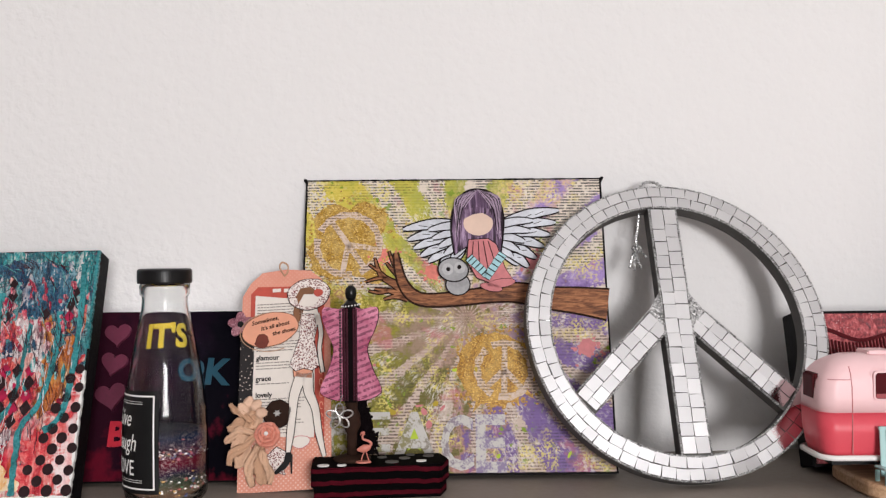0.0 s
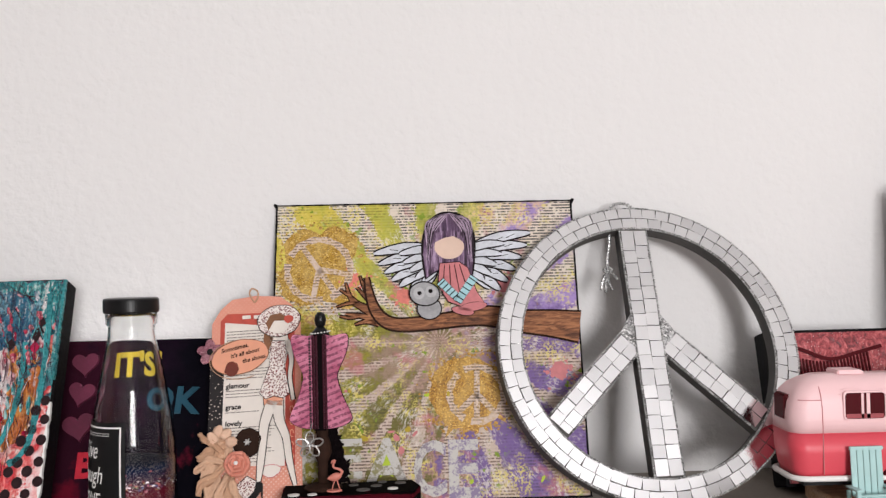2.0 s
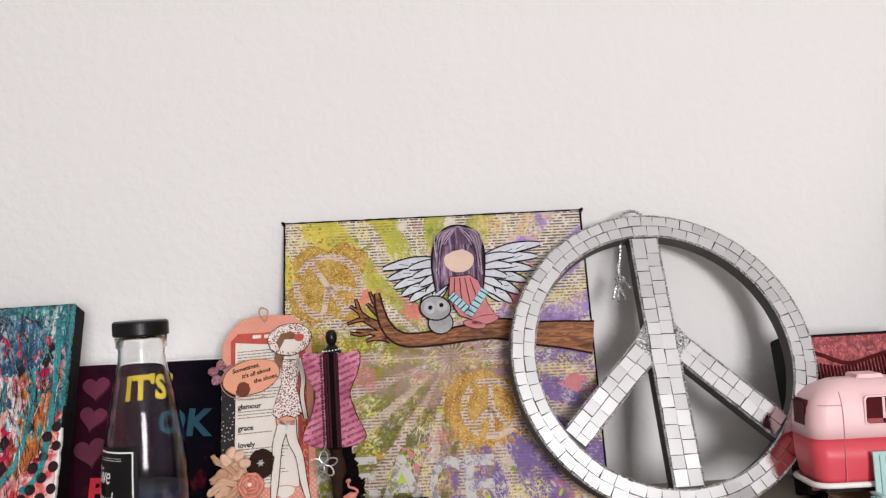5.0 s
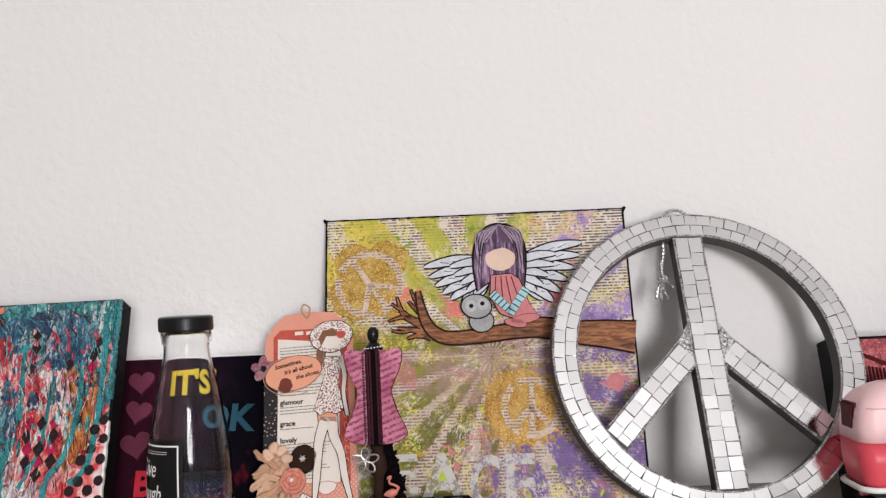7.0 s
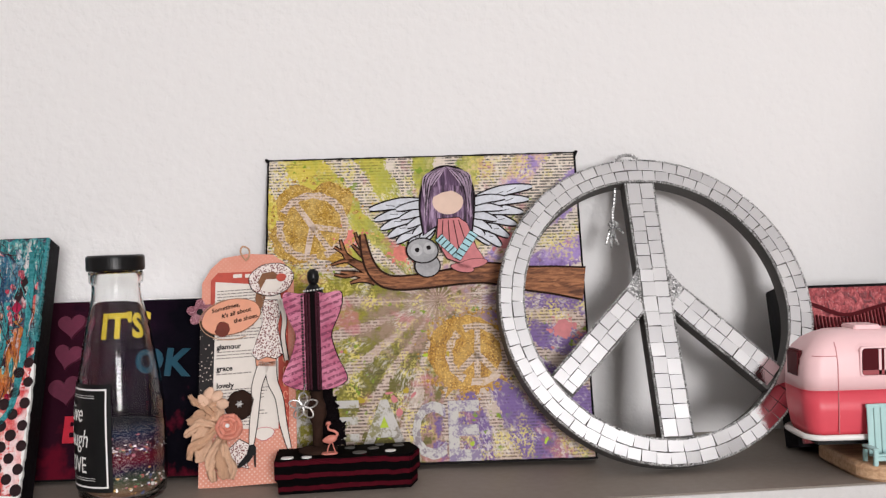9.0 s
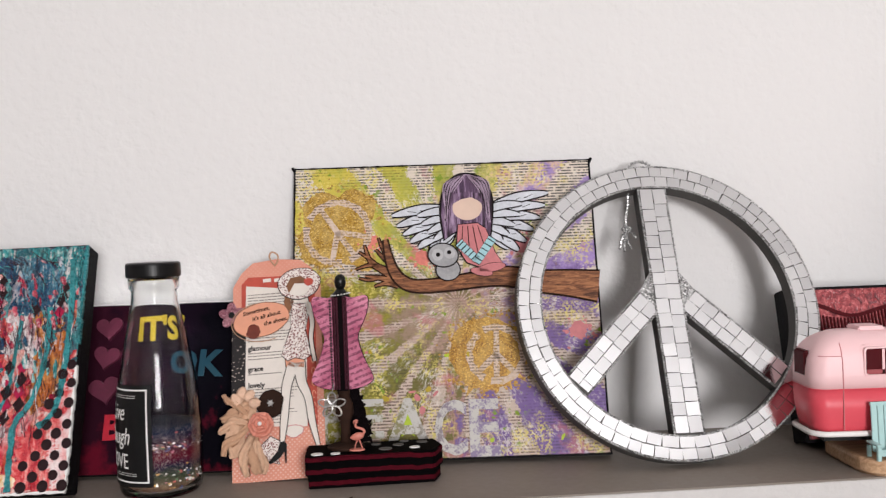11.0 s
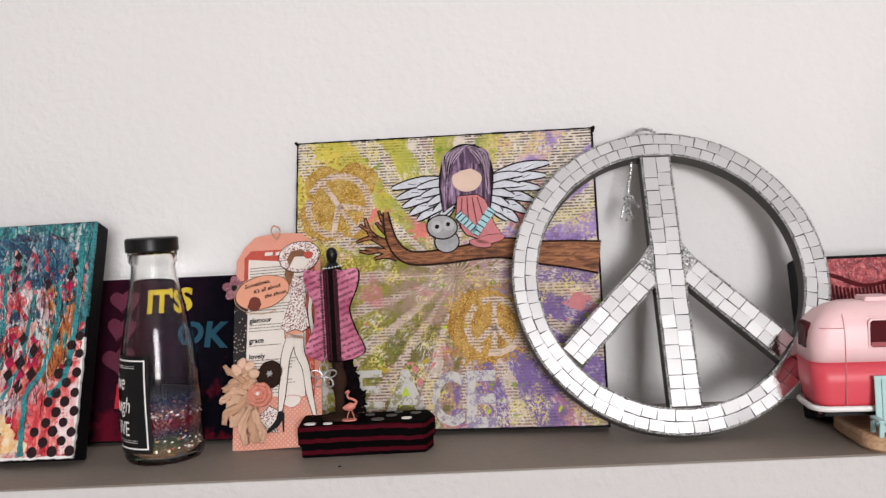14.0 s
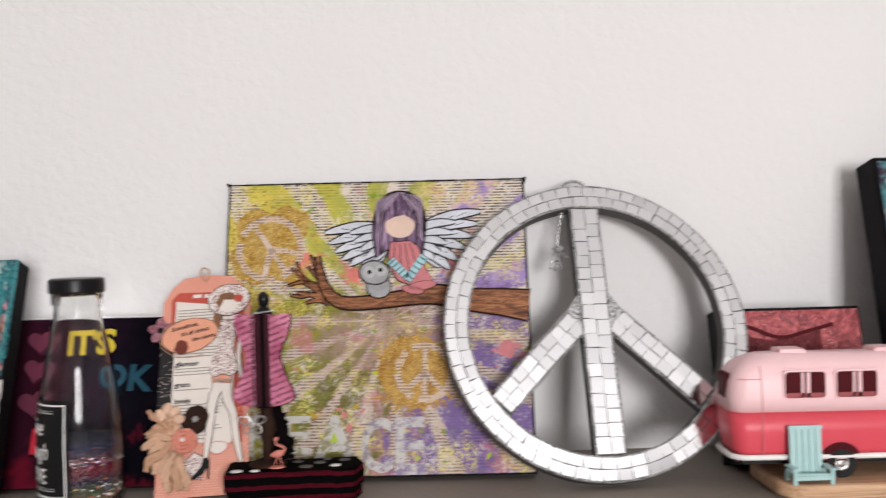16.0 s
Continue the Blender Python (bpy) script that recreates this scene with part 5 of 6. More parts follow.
# ---- the mirrored ring ----
def mosaic_ring():
    tilt = pose(0.2304, 0.780, S - 0.0008, -22.05, 0, 5.2) @ pose(-0.0006, 0, 0.1542) @ pose(0, 0, 0, 0, 0.3, 0)
    root = thing("peace_sign", tilt, "large round peace sign covered in small mirror tiles", "wall decoration")
    RO, RI, T = 0.1471, 0.1232, 0.015
    n = 120
    bm = bmesh.new()
    loops = []
    for r, y in ((RO, 0), (RO, T), (RI, T), (RI, 0)):
        loops.append([bm.verts.new((r * math.sin(2 * math.pi * i / n), y, r * math.cos(2 * math.pi * i / n))) for i in range(n)])
    for a, b in zip(loops, loops[1:] + loops[:1]):
        for i in range(n):
            bm.faces.new((a[i], a[(i + 1) % n], b[(i + 1) % n], b[i]))
    part("ring", bm, GREY_BOARD, root, "grey board ring")
    half = 0.0146
    edge = math.sqrt(RI * RI - half * half)
    part("stem", boxed(-half, half, 0.0006, 0.014, -edge - 0.003, edge + 0.003), GREY_BOARD, root)
    arms = []
    for side in (-1, 1):
        m = pose(0, 0, 0.0238) @ pose(0, 0, 0, 0, 180 - side * 45.2, 0)
        lo, hi = 0.019, 0.1365
        bm = boxed(-0.0132, 0.0132, 0.0012, 0.0135, lo - 0.004, hi + 0.003)
        part("arm", bm, GREY_BOARD, root, m=m)
        arms.append((m, lo + 0.008, hi))
    # tiles
    tile = mesh_of("tile", boxed(-0.5, 0.5, -0.0011, 0.0006, -0.5, 0.5), MIRROR)
    rnd = random.Random(21)

    def lay(m, w, h):
        ob = new("tile", tile)
        ob.parent = root
        ob.matrix_basis = m @ pose(rnd.uniform(-0.0003, 0.0003), -0.0005, rnd.uniform(-0.0003, 0.0003), rnd.uniform(-1.0, 1.0), rnd.uniform(-2.5, 2.5), rnd.uniform(-1.0, 1.0)) @ Matrix.Diagonal((w, 1, h, 1))

    for r, h, count, start in ((RO - 0.0069, 0.0098, 66, 0.0), (RI + 0.0066, 0.0098, 59, 2.1)):
        a = start
        sizes = [rnd.uniform(0.86, 1.14) for _ in range(count)]
        unit = 360 / sum(sizes)
        for s in sizes:
            mid = a + s * unit / 2
            lay(pose(0, 0, 0, 0, mid, 0) @ pose(0, 0, r), radians(s * unit) * r - 0.0006, h * rnd.uniform(0.96, 1.03))
            a += s * unit

    def strip(m, lo, hi, wide):
        for col in (-1, 1):
            z = lo
            while z < hi - 0.002:
                h = rnd.uniform(0.0118, 0.0158)
                if hi - z - h < 0.007:
                    h = hi - z
                lay(m @ pose(col * wide / 2, 0, z + h / 2), wide - 0.0005, h - 0.0006)
                z += h

    strip(pose(0, 0, 0), -edge + 0.001, edge - 0.001, 0.0128)
    for m, lo, hi in arms:
        strip(m @ pose(0, 0.0006, 0), lo, hi, 0.0114)

    # twisted silver cord along every edge
    def cord(points, closed=False):
        total = sum((Vector(b) - Vector(a)).length for a, b in zip(points, points[1:]))
        k = max(int(total / 0.0012), 8)
        pts, acc = [], 0.0
        dense = []
        seg = list(zip(points, points[1:]))
        for i in range(k):
            want = total * i / k
            run = 0.0
            for a, b in seg:
                d = (Vector(b) - Vector(a)).length
                if run + d >= want:
                    dense.append(Vector(a).lerp(Vector(b), (want - run) / d))
                    break
                run += d
        radii = [0.0006 if i % 2 else 0.0014 for i in range(len(dense))]
        part("cord", tube(bmesh.new(), dense, radii, 6, closed), SPECKLED, root, "twisted silver cord")

    for r in (RO - 0.0010, RI + 0.0008):
        cord([(r * math.sin(2 * math.pi * i / 180), -0.0008, r * math.cos(2 * math.pi * i / 180)) for i in range(181)], True)
    for x in (-half + 0.0008, half - 0.0008):
        cord([(x, -0.0006, -edge), (x, -0.0006, edge)])
        for m, lo, hi in arms:
            ax = math.copysign(0.0126, x)
            cord([tuple(m @ Vector((ax, 0.0002, lo - 0.002))), tuple(m @ Vector((ax, 0.0002, hi - 0.003)))])
    # glittering grout where the arms meet the stem
    for side in (-1, 1):
        part("grout", slabbed([(side * 0.0140, 0.034), (side * 0.0262, 0.016), (side * 0.0250, -0.008), (side * 0.0140, -0.004)], -0.0003, 0.003),
             SPECKLED, root)
    # hanging loop at the top, its tail knotted behind the ring
    loop = [(-0.006 + 0.0125 * math.cos(radians(a)), 0.006, RO - 0.002 + 0.0105 * math.sin(radians(a))) for a in range(0, 181, 9)]
    part("hanging_loop", tube(bmesh.new(), loop, [0.0012 if i % 2 else 0.0021 for i in range(len(loop))], 7), SPECKLED, root, "silver cord loop")
    tail = smooth_line([(-0.0205, 0.010, RI + 0.002), (-0.0235, 0.010, 0.108), (-0.0270, 0.011, 0.094), (-0.0275, 0.011, 0.082)], 9)
    part("cord_tail", tube(bmesh.new(), tail, [0.0012 if i % 2 else 0.0020 for i in range(len(tail))], 7), SPECKLED, root, "frayed silver cord tail")
    bm = bmesh.new()
    for pts in ([(-0.0275, 0.011, 0.083), (-0.0335, 0.010, 0.074), (-0.0370, 0.011, 0.063)], [(-0.0275, 0.010, 0.083), (-0.0315, 0.009, 0.070), (-0.0325, 0.010, 0.060)],
                [(-0.0275, 0.011, 0.083), (-0.0225, 0.010, 0.079), (-0.0185, 0.010, 0.0735)], [(-0.0275, 0.010, 0.082), (-0.0285, 0.009, 0.070), (-0.0255, 0.010, 0.062)],
                [(-0.0320, 0.010, 0.084), (-0.0275, 0.008, 0.0785), (-0.0235, 0.010, 0.084), (-0.0280, 0.0125, 0.087), (-0.0320, 0.010, 0.083)]):
        line = smooth_line(pts, 6)
        tube(bm, line, [0.0010 if i % 2 else 0.0017 for i in range(len(line))], 6)
    part("knot", bm, SPECKLED, root, "frayed silver knot")


mosaic_ring()


# ---- the bottle ----
def bottle():
    root = thing("glass_bottle", pose(-0.245, 0.7700, S) @ Matrix.Diagonal((1.012, 1.012, 1.012, 1)), "clear glass milk bottle with black lid, label and glitter layers", "bottle")
    outer = [(0.0005, 0.0), (0.028, 0.0), (0.0325, 0.0015), (0.0345, 0.005), (0.0355, 0.015), (0.0357, 0.055), (0.0348, 0.078), (0.0325, 0.098), (0.0292, 0.118), (0.0255, 0.138),
             (0.0222, 0.154), (0.0200, 0.164), (0.0192, 0.172), (0.0192, 0.1755), (0.0212, 0.1775), (0.0214, 0.1855), (0.0205, 0.1865)]
    inner = [(0.0190, 0.1865), (0.0176, 0.184), (0.0174, 0.172), (0.0182, 0.164), (0.0204, 0.154), (0.0237, 0.138), (0.0274, 0.118), (0.0307, 0.098), (0.0330, 0.078), (0.0339, 0.055),
             (0.0337, 0.015), (0.0318, 0.007), (0.026, 0.005), (0.0005, 0.005)]
    glass = part("glass", lathe(bmesh.new(), outer + inner, 72, False), GLASS, root, smooth=True)
    glass.visible_shadow = False
    cap = [(0.0005, 0.1995), (0.0215, 0.1995), (0.0228, 0.1985), (0.0231, 0.197), (0.0231, 0.1885), (0.0226, 0.1868), (0.0216, 0.1868), (0.0216, 0.1900), (0.0005, 0.1900)]
    part("lid", lathe(bmesh.new(), cap, 72, False), PLASTIC_BLACK, root, "black screw lid", smooth=False)
    fill = [(0.0005, 0.0055), (0.0255, 0.0055), (0.0314, 0.0075), (0.0333, 0.015), (0.0335, 0.050), (0.0332, 0.0565), (0.030, 0.0600), (0.012, 0.063), (0.0005, 0.061)]
    part("glitter", lathe(bmesh.new(), fill, 64, False), FILLING, root, "layers of coloured glitter", smooth=True)
    rnd = random.Random(9)
    bm = bmesh.new()
    for k in range(760):
        z = rnd.choice((rnd.uniform(0.007, 0.024), rnd.uniform(0.009, 0.018), rnd.uniform(0.040, 0.050), rnd.uniform(0.041, 0.048), rnd.uniform(0.042, 0.046), rnd.uniform(0.02, 0.057)))
        a = rnd.uniform(0, 2 * math.pi)
        r = (0.0334 if z > 0.013 else 0.0318) - rnd.uniform(0.0, 0.0004) + 0.0001
        s = rnd.uniform(0.0008, 0.0018)
        m = pose(r * math.cos(a), r * math.sin(a), z, rnd.uniform(-40, 40), 0, 90 + math.degrees(a)) @ pose(0, 0, 0, 0, rnd.uniform(0, 60), 0)
        vs = [bm.verts.new(m @ Vector((s * math.cos(j * math.pi / 3), 0, s * math.sin(j * math.pi / 3)))) for j in range(6)]
        bm.faces.new(vs)
    tagged(part("sequins", bm, SEQUIN, root, "many tiny coloured sequins"), kind="stuff")

    # the label goes round the body
    R0, mid = 0.0359, radians(-132)

    def wrap(bm, lift=0.0):
        for v in bm.verts:
            z = v.co.z
            r = R0 if z < 0.058 else R0 - 0.0009 * ((z - 0.058) / 0.020) ** 1.2 if z < 0.0785 else 0.0350 - 0.0023 * (z - 0.0785) / 0.0195
            a, d = mid + v.co.x / R0, r + 0.0002 + lift - v.co.y
            v.co.x, v.co.y = d * math.cos(a), d * math.sin(a)
        return bm

    def sheet(x0, x1, z0, z1, thick):
        bm = bmesh.new()
        nx, nz = max(int((x1 - x0) / 0.0022), 1), max(int((z1 - z0) / 0.005), 1)
        for y in (-thick, 0):
            grid = [[bm.verts.new((x0 + (x1 - x0) * i / nx, y, z0 + (z1 - z0) * j / nz)) for i in range(nx + 1)] for j in range(nz + 1)]
            for j in range(nz):
                for i in range(nx):
                    bm.faces.new((grid[j][i], grid[j][i + 1], grid[j + 1][i + 1], grid[j + 1][i]))
        return bm

    W = R0 * radians(50)
    label = part("label", wrap(sheet(-W, W, 0.013, 0.098, 0.0002)), PLASTIC_BLACK, root, "black paper label with white border and lettering")
    B = W - 0.0035
    for x0, x1, z0, z1 in ((-B, B, 0.0165, 0.0178), (-B, B, 0.0932, 0.0945), (-B, -B + 0.0013, 0.0178, 0.0932), (B - 0.0013, B, 0.0178, 0.0932),
                           (-0.014, 0.017, 0.0222, 0.0226), (-0.014, 0.017, 0.0240, 0.0243), (-0.014, 0.017, 0.0890, 0.0893), (-0.014, 0.017, 0.0872, 0.0876)):
        part("border_line", wrap(sheet(x0, x1, z0, z1, 0.0001), 0.0002), WHITE, label)
    for text, size, x, z, shear in (("Live", 0.0175, -0.006, 0.0685, 0.30), ("Laugh", 0.0175, -0.005, 0.0485, 0.30), ("LOVE", 0.0160, -0.006, 0.0280, 0.0)):
        bm = lettering(text, size, 0.00006, 0.0, shear, "CENTER")
        bmesh.ops.scale(bm, verts=bm.verts, vec=(0.78, 1, 1.15))
        part("word", wrap(moved(bm, x, 0, z), 0.0003), WHITE, label)


bottle()


# ---- the gift tag ----
PRINT_GREY = paint("grey_print", (0.24, 0.21, 0.19), 0.75, 300, 0.4, 0.0, spec=0.1)
PALE_CLOTH = paint("pale_tan_cloth", (0.58, 0.37, 0.25), 0.85, 500, 0.22, 0.5)
PEACH_CLOTH = paint("peach_cloth", (0.70, 0.46, 0.33), 0.8, 420, 0.15, 0.4)

def gift_tag():
    m = pose(-0.1472, 0.7845, S + 0.0012, -22) @ pose(0, 0, 0, 0, -2.8, 0)
    tag = thing("gift_tag", m, "large salmon card gift tag with paper shapes, ribbon and rose", "tag")
    W = 0.0425

    def on(name, outline, layer, material, label="", rim=None, thick=0.0006, rim_width=0.0007):
        y = -0.0006 * layer
        ob = part(name, slabbed(outline, y - thick, y), material, tag, label)
        if rim:
            cx, cz = sum(p[0] for p in outline) / len(outline), sum(p[1] for p in outline) / len(outline)
            big = [(x + rim_width * (x - cx) / max(math.hypot(x - cx, z - cz), 1e-6), z + rim_width * (z - cz) / max(math.hypot(x - cx, z - cz), 1e-6)) for x, z in outline]
            part("outline", slabbed(big, y - thick + 0.0002, y - 0.00002), rim, ob)
        return ob

    part("card", slabbed([(-W + 0.003, 0), (W + 0.003, 0), (W + 0.003, 0.188), (0.0370, 0.201), (0.0265, 0.210), (0.0020, 0.2125), (-0.0205, 0.210), (-0.0315, 0.200), (-W + 0.003, 0.186)], 0.0, 0.0016), DOTTED, tag, "salmon card with pale dots", bevel=0.0002)
    on("panel", [(-0.0305, 0.052), (0.0385, 0.045), (0.0400, 0.185), (0.0345, 0.193), (-0.0245, 0.195), (-0.0310, 0.188)], 1, RED_CARD, "dark red card panel")
    on("panel", [(-0.0280, 0.050), (0.0300, 0.046), (0.0315, 0.178), (-0.0265, 0.186)], 2, CREAM, "cream printed paper")
    on("strip", [(0.0335, 0.046), (0.0395, 0.046), (0.0400, 0.152), (0.0345, 0.152)], 3, RED_CARD, "dark red scrolled strip")
    for k in range(9):
        line = [(0.0368 + 0.0016 * math.cos(a / 3), 0.053 + 0.011 * k + 0.0034 * math.sin(a / 3)) for a in range(0, 17, 2)]
        on("scroll", ribbon(line, 0.0007), 4, SALMON)
    on("net", [(-0.0400, 0.078), (-0.0275, 0.076), (-0.0265, 0.140), (-0.0395, 0.150)], 3, NET, "black net with pale dots")
    for text, z in (("glamour", 0.121), ("grace", 0.101), ("lovely", 0.0855)):
        part("word", moved(lettering(text, 0.0066, 0.0001, 0.00018), -0.0245, -0.0021, z), INK, tag, "printed word")
    rnd = random.Random(4)
    z = 0.176
    while z > 0.050:
        if not any(abs(z - 0.002 - w) < 0.0045 for w in (0.123, 0.103, 0.0885)):
            x, x1 = -0.0245, rnd.uniform(0.004, 0.026)
            while x < x1:
                w = rnd.uniform(0.0016, 0.0052)
                on("text_bar", [(x, z), (min(x + w, x1 + 0.001), z), (min(x + w, x1 + 0.001), z + 0.0007), (x, z + 0.0007)], 3, PRINT_GREY)
                x += w + 0.0008
        z -= 0.0029
    on("heading_bar", [(-0.010, 0.1885), (-0.002, 0.1885), (-0.002, 0.192), (-0.010, 0.192)], 3, CREAM)
    on("heading_bar", [(0.001, 0.188), (0.008, 0.188), (0.008, 0.1915), (0.001, 0.1915)], 3, CREAM)
    # plain paper shapes in the form of a hat, frock and long strips
    FIG = 5
    for pts, ws in (([(0.0190, 0.106), (0.0120, 0.086), (0.0105, 0.070), (0.0085, 0.050), (0.0065, 0.031)], (0.0105, 0.0085, 0.0066, 0.0062, 0.0028)),
                    ([(0.0240, 0.106), (0.0255, 0.088), (0.0315, 0.072), (0.0345, 0.050), (0.0395, 0.028)], (0.0105, 0.0085, 0.0064, 0.0058, 0.0028))):
        line = smooth_line(pts, 4)
        k = len(line) - 1
        widths = [ws[min(int(i / k * 4), 3)] + (ws[min(int(i / k * 4) + 1, 4)] - ws[min(int(i / k * 4), 3)]) * (i / k * 4 - int(i / k * 4) if i < k else 1) for i in range(k + 1)]
        strip = on("paper_strip", ribbon(line, widths), FIG, CREAM, "plain cream paper strip")
        part("outline", slabbed(ribbon(line, [w + 0.0014 for w in widths]), -0.0006 * FIG - 0.0003, -0.0006 * FIG), INK, strip)
    line = smooth_line([(0.0335, 0.164), (0.0370, 0.145), (0.0355, 0.128), (0.0385, 0.106)], 4)
    strip = on("paper_strip", ribbon(line, [0.0042 - 0.0012 * i / (len(line) - 1) for i in range(len(line))]), FIG, CREAM, "plain cream paper strip")
    part("outline", slabbed(ribbon(line, 0.0050), -0.0006 * FIG - 0.0003, -0.0006 * FIG), INK, strip)
    on("paper_shape", [(0.0115, 0.103), (0.0285, 0.101), (0.0290, 0.113), (0.0105, 0.114)], FIG, SALMON, "plain salmon paper shape", INK)
    on("paper_shape", [(0.0165, 0.170), (0.0335, 0.169), (0.0350, 0.160), (0.0310, 0.140), (0.0185, 0.142)], FIG, CREAM, "plain cream paper shape", INK)
    on("paper_shape", [(0.0190, 0.164), (0.0310, 0.163), (0.0325, 0.150), (0.0300, 0.141), (0.0350, 0.112), (0.0285, 0.1085), (0.0205, 0.111), (0.0130, 0.1085), (0.0075, 0.114), (0.0170, 0.141), (0.0170, 0.152)],
       FIG + 1, LEOPARD, "spotted paper frock shape", INK)
    on("paper_shape", [(0.0175, 0.184), (0.0120, 0.178), (0.0105, 0.166), (0.0135, 0.152), (0.0190, 0.162), (0.0210, 0.172)], FIG, BROWN, "brown paper shape")
    on("paper_shape", oval(0.0255, 0.184, 0.0205, 0.0155, 32, 0, 0.05, 2), FIG + 1, LEOPARD, "spotted paper hat shape", INK)
    on("paper_shape", oval(0.0250, 0.1795, 0.0105, 0.0085, 24), FIG + 2, CREAM, "plain cream paper oval")
    on("paper_shape", [(0.0135, 0.182), (0.0175, 0.190), (0.0275, 0.191), (0.0355, 0.185), (0.0290, 0.1835), (0.0210, 0.184), (0.0155, 0.174)], FIG + 3, BROWN, "brown paper shape")
    on("paper_shape", oval(0.0350, 0.1845, 0.0042, 0.0042, 14, 0, 0.15, 4), FIG + 4, RED_CARD)
    # oval motto
    motto = on("motto_oval", oval(-0.0110, 0.1500, 0.0262, 0.0165, 40, 11, 0.03, 7), FIG + 4, SALMON, "salmon paper oval with a motto", BROWN)
    for text, x, z in (("Sometimes,", -0.0285, 0.1545), ("it's all about", -0.0195, 0.1490), ("the shoes.", -0.0085, 0.1435)):
        part("word", moved(lettering(text, 0.0056, 0.0001, 0.00012, 0.2), x, -0.0006 * (FIG + 5) - 0.0002, z, 11), DARK_BROWN, motto)
    part("blot", slabbed(ragged(-0.0185, 0.1385, 0.0068, 6, n=30), -0.0006 * (FIG + 5) - 0.0004, -0.0006 * (FIG + 4)), paint("dried_red_blot", (0.15, 0.032, 0.020), 0.6, 240, 0.3, 0.2), motto)
    part("twine", tube(bmesh.new(), [(-0.012 + 0.028 * math.cos(radians(a)), -0.0036, 0.1480 + 0.0190 * math.sin(radians(a))) for a in range(60, 310, 10)], 0.0004, 5), TAN_CLOTH, tag, "thin tan twine")
    # glitter flower at the edge
    flower = part("glitter_flower", slabbed(oval(-0.0400, 0.1575, 0.0030, 0.0030, 16), -0.0036, -0.0006), PLASTIC_BLACK, tag)
    for k in range(5):
        a = radians(72 * k + 20)
        part("petal", slabbed(oval(-0.0400 + 0.0068 * math.cos(a), 0.1575 + 0.0068 * math.sin(a), 0.0060, 0.0045, 18, math.degrees(a)), -0.0030, -0.0012), PINK_GLITTER, flower, "mauve glitter petal")
    # cloth, dark flower, rose, lace and shoe at the foot
    on("dark_petal_disc", ragged(-0.0035, 0.0690, 0.0125, 15, n=36), FIG, DARK_BROWN, "dark brown paper flower", INK)
    gem = part("gem", slabbed([(-0.0035 + (0.0036 if i % 2 == 0 else 0.0018) * math.cos(radians(30 * i)), 0.0695 + (0.0036 if i % 2 == 0 else 0.0018) * math.sin(radians(30 * i))) for i in range(12)], -0.0052, -0.0035), SILVER, tag, "small clear gem")
    for k, (pts, w) in enumerate((([(-0.022, 0.055), (-0.030, 0.064), (-0.040, 0.060), (-0.049, 0.057)], 0.011), ([(-0.024, 0.058), (-0.034, 0.048), (-0.036, 0.034), (-0.035, 0.022)], 0.017),
                                  ([(-0.018, 0.042), (-0.022, 0.028), (-0.016, 0.016), (-0.014, 0.006)], 0.014), ([(-0.022, 0.056), (-0.023, 0.066), (-0.030, 0.076), (-0.034, 0.078)], 0.012),
                                  ([(-0.030, 0.056), (-0.028, 0.064), (-0.022, 0.070), (-0.018, 0.072)], 0.009),
                                  ([(-0.024, 0.052), (-0.037, 0.055), (-0.045, 0.049), (-0.050, 0.044)], 0.007), ([(-0.022, 0.050), (-0.033, 0.040), (-0.043, 0.034), (-0.046, 0.024)], 0.008),
                                  ([(-0.020, 0.040), (-0.027, 0.026), (-0.027, 0.014), (-0.024, 0.004)], 0.008), ([(-0.026, 0.062), (-0.035, 0.070), (-0.042, 0.074), (-0.046, 0.080)], 0.006),
                                  ([(-0.016, 0.036), (-0.013, 0.024), (-0.008, 0.014), (-0.009, 0.005)], 0.007))):
        line = smooth_line(pts, 7)
        bm = bmesh.new()
        rows = []
        tone = (TAN_CLOTH, PALE_CLOTH)[k % 2]
        for i, (x, z) in enumerate(line):
            fray = {-0.5: rnd.uniform(0.90, 1.10), 0.5: rnd.uniform(0.90, 1.10)}
            a, b = line[max(i - 1, 0)], line[min(i + 1, len(line) - 1)]
            d = Vector((b[0] - a[0], b[1] - a[1])).normalized()
            grow = 0.45 + 0.6 * math.sin(math.pi * (i + 2) / (len(line) + 2))
            rows.append([bm.verts.new((x - d.y * w * grow * s * fray.setdefault(s, 1.0), -0.0040 - 0.0024 * math.sin(11 * s + 2 * k + 0.55 * i) - 0.0005 * k + rnd.uniform(-0.0002, 0.0002), z + d.x * w * grow * s * fray.setdefault(s, 1.0))) for s in (-0.5, -0.3, -0.1, 0.1, 0.3, 0.5)])
        for a, b in zip(rows, rows[1:]):
            for j in range(5):
                bm.faces.new((a[j], a[j + 1], b[j + 1], b[j]))
        ob = part("ribbon_cloth", bm, tone, tag, "crumpled tan ribbon cloth", smooth=True)
        mod = ob.modifiers.new("thick", "SOLIDIFY")
        mod.thickness = 0.0005
    rose = part("rose", slabbed(oval(-0.0115, 0.0495, 0.0115, 0.0115, 24), -0.0090, -0.0040), ROSE_RESIN, tag, "salmon resin rose", bevel=0.0012)
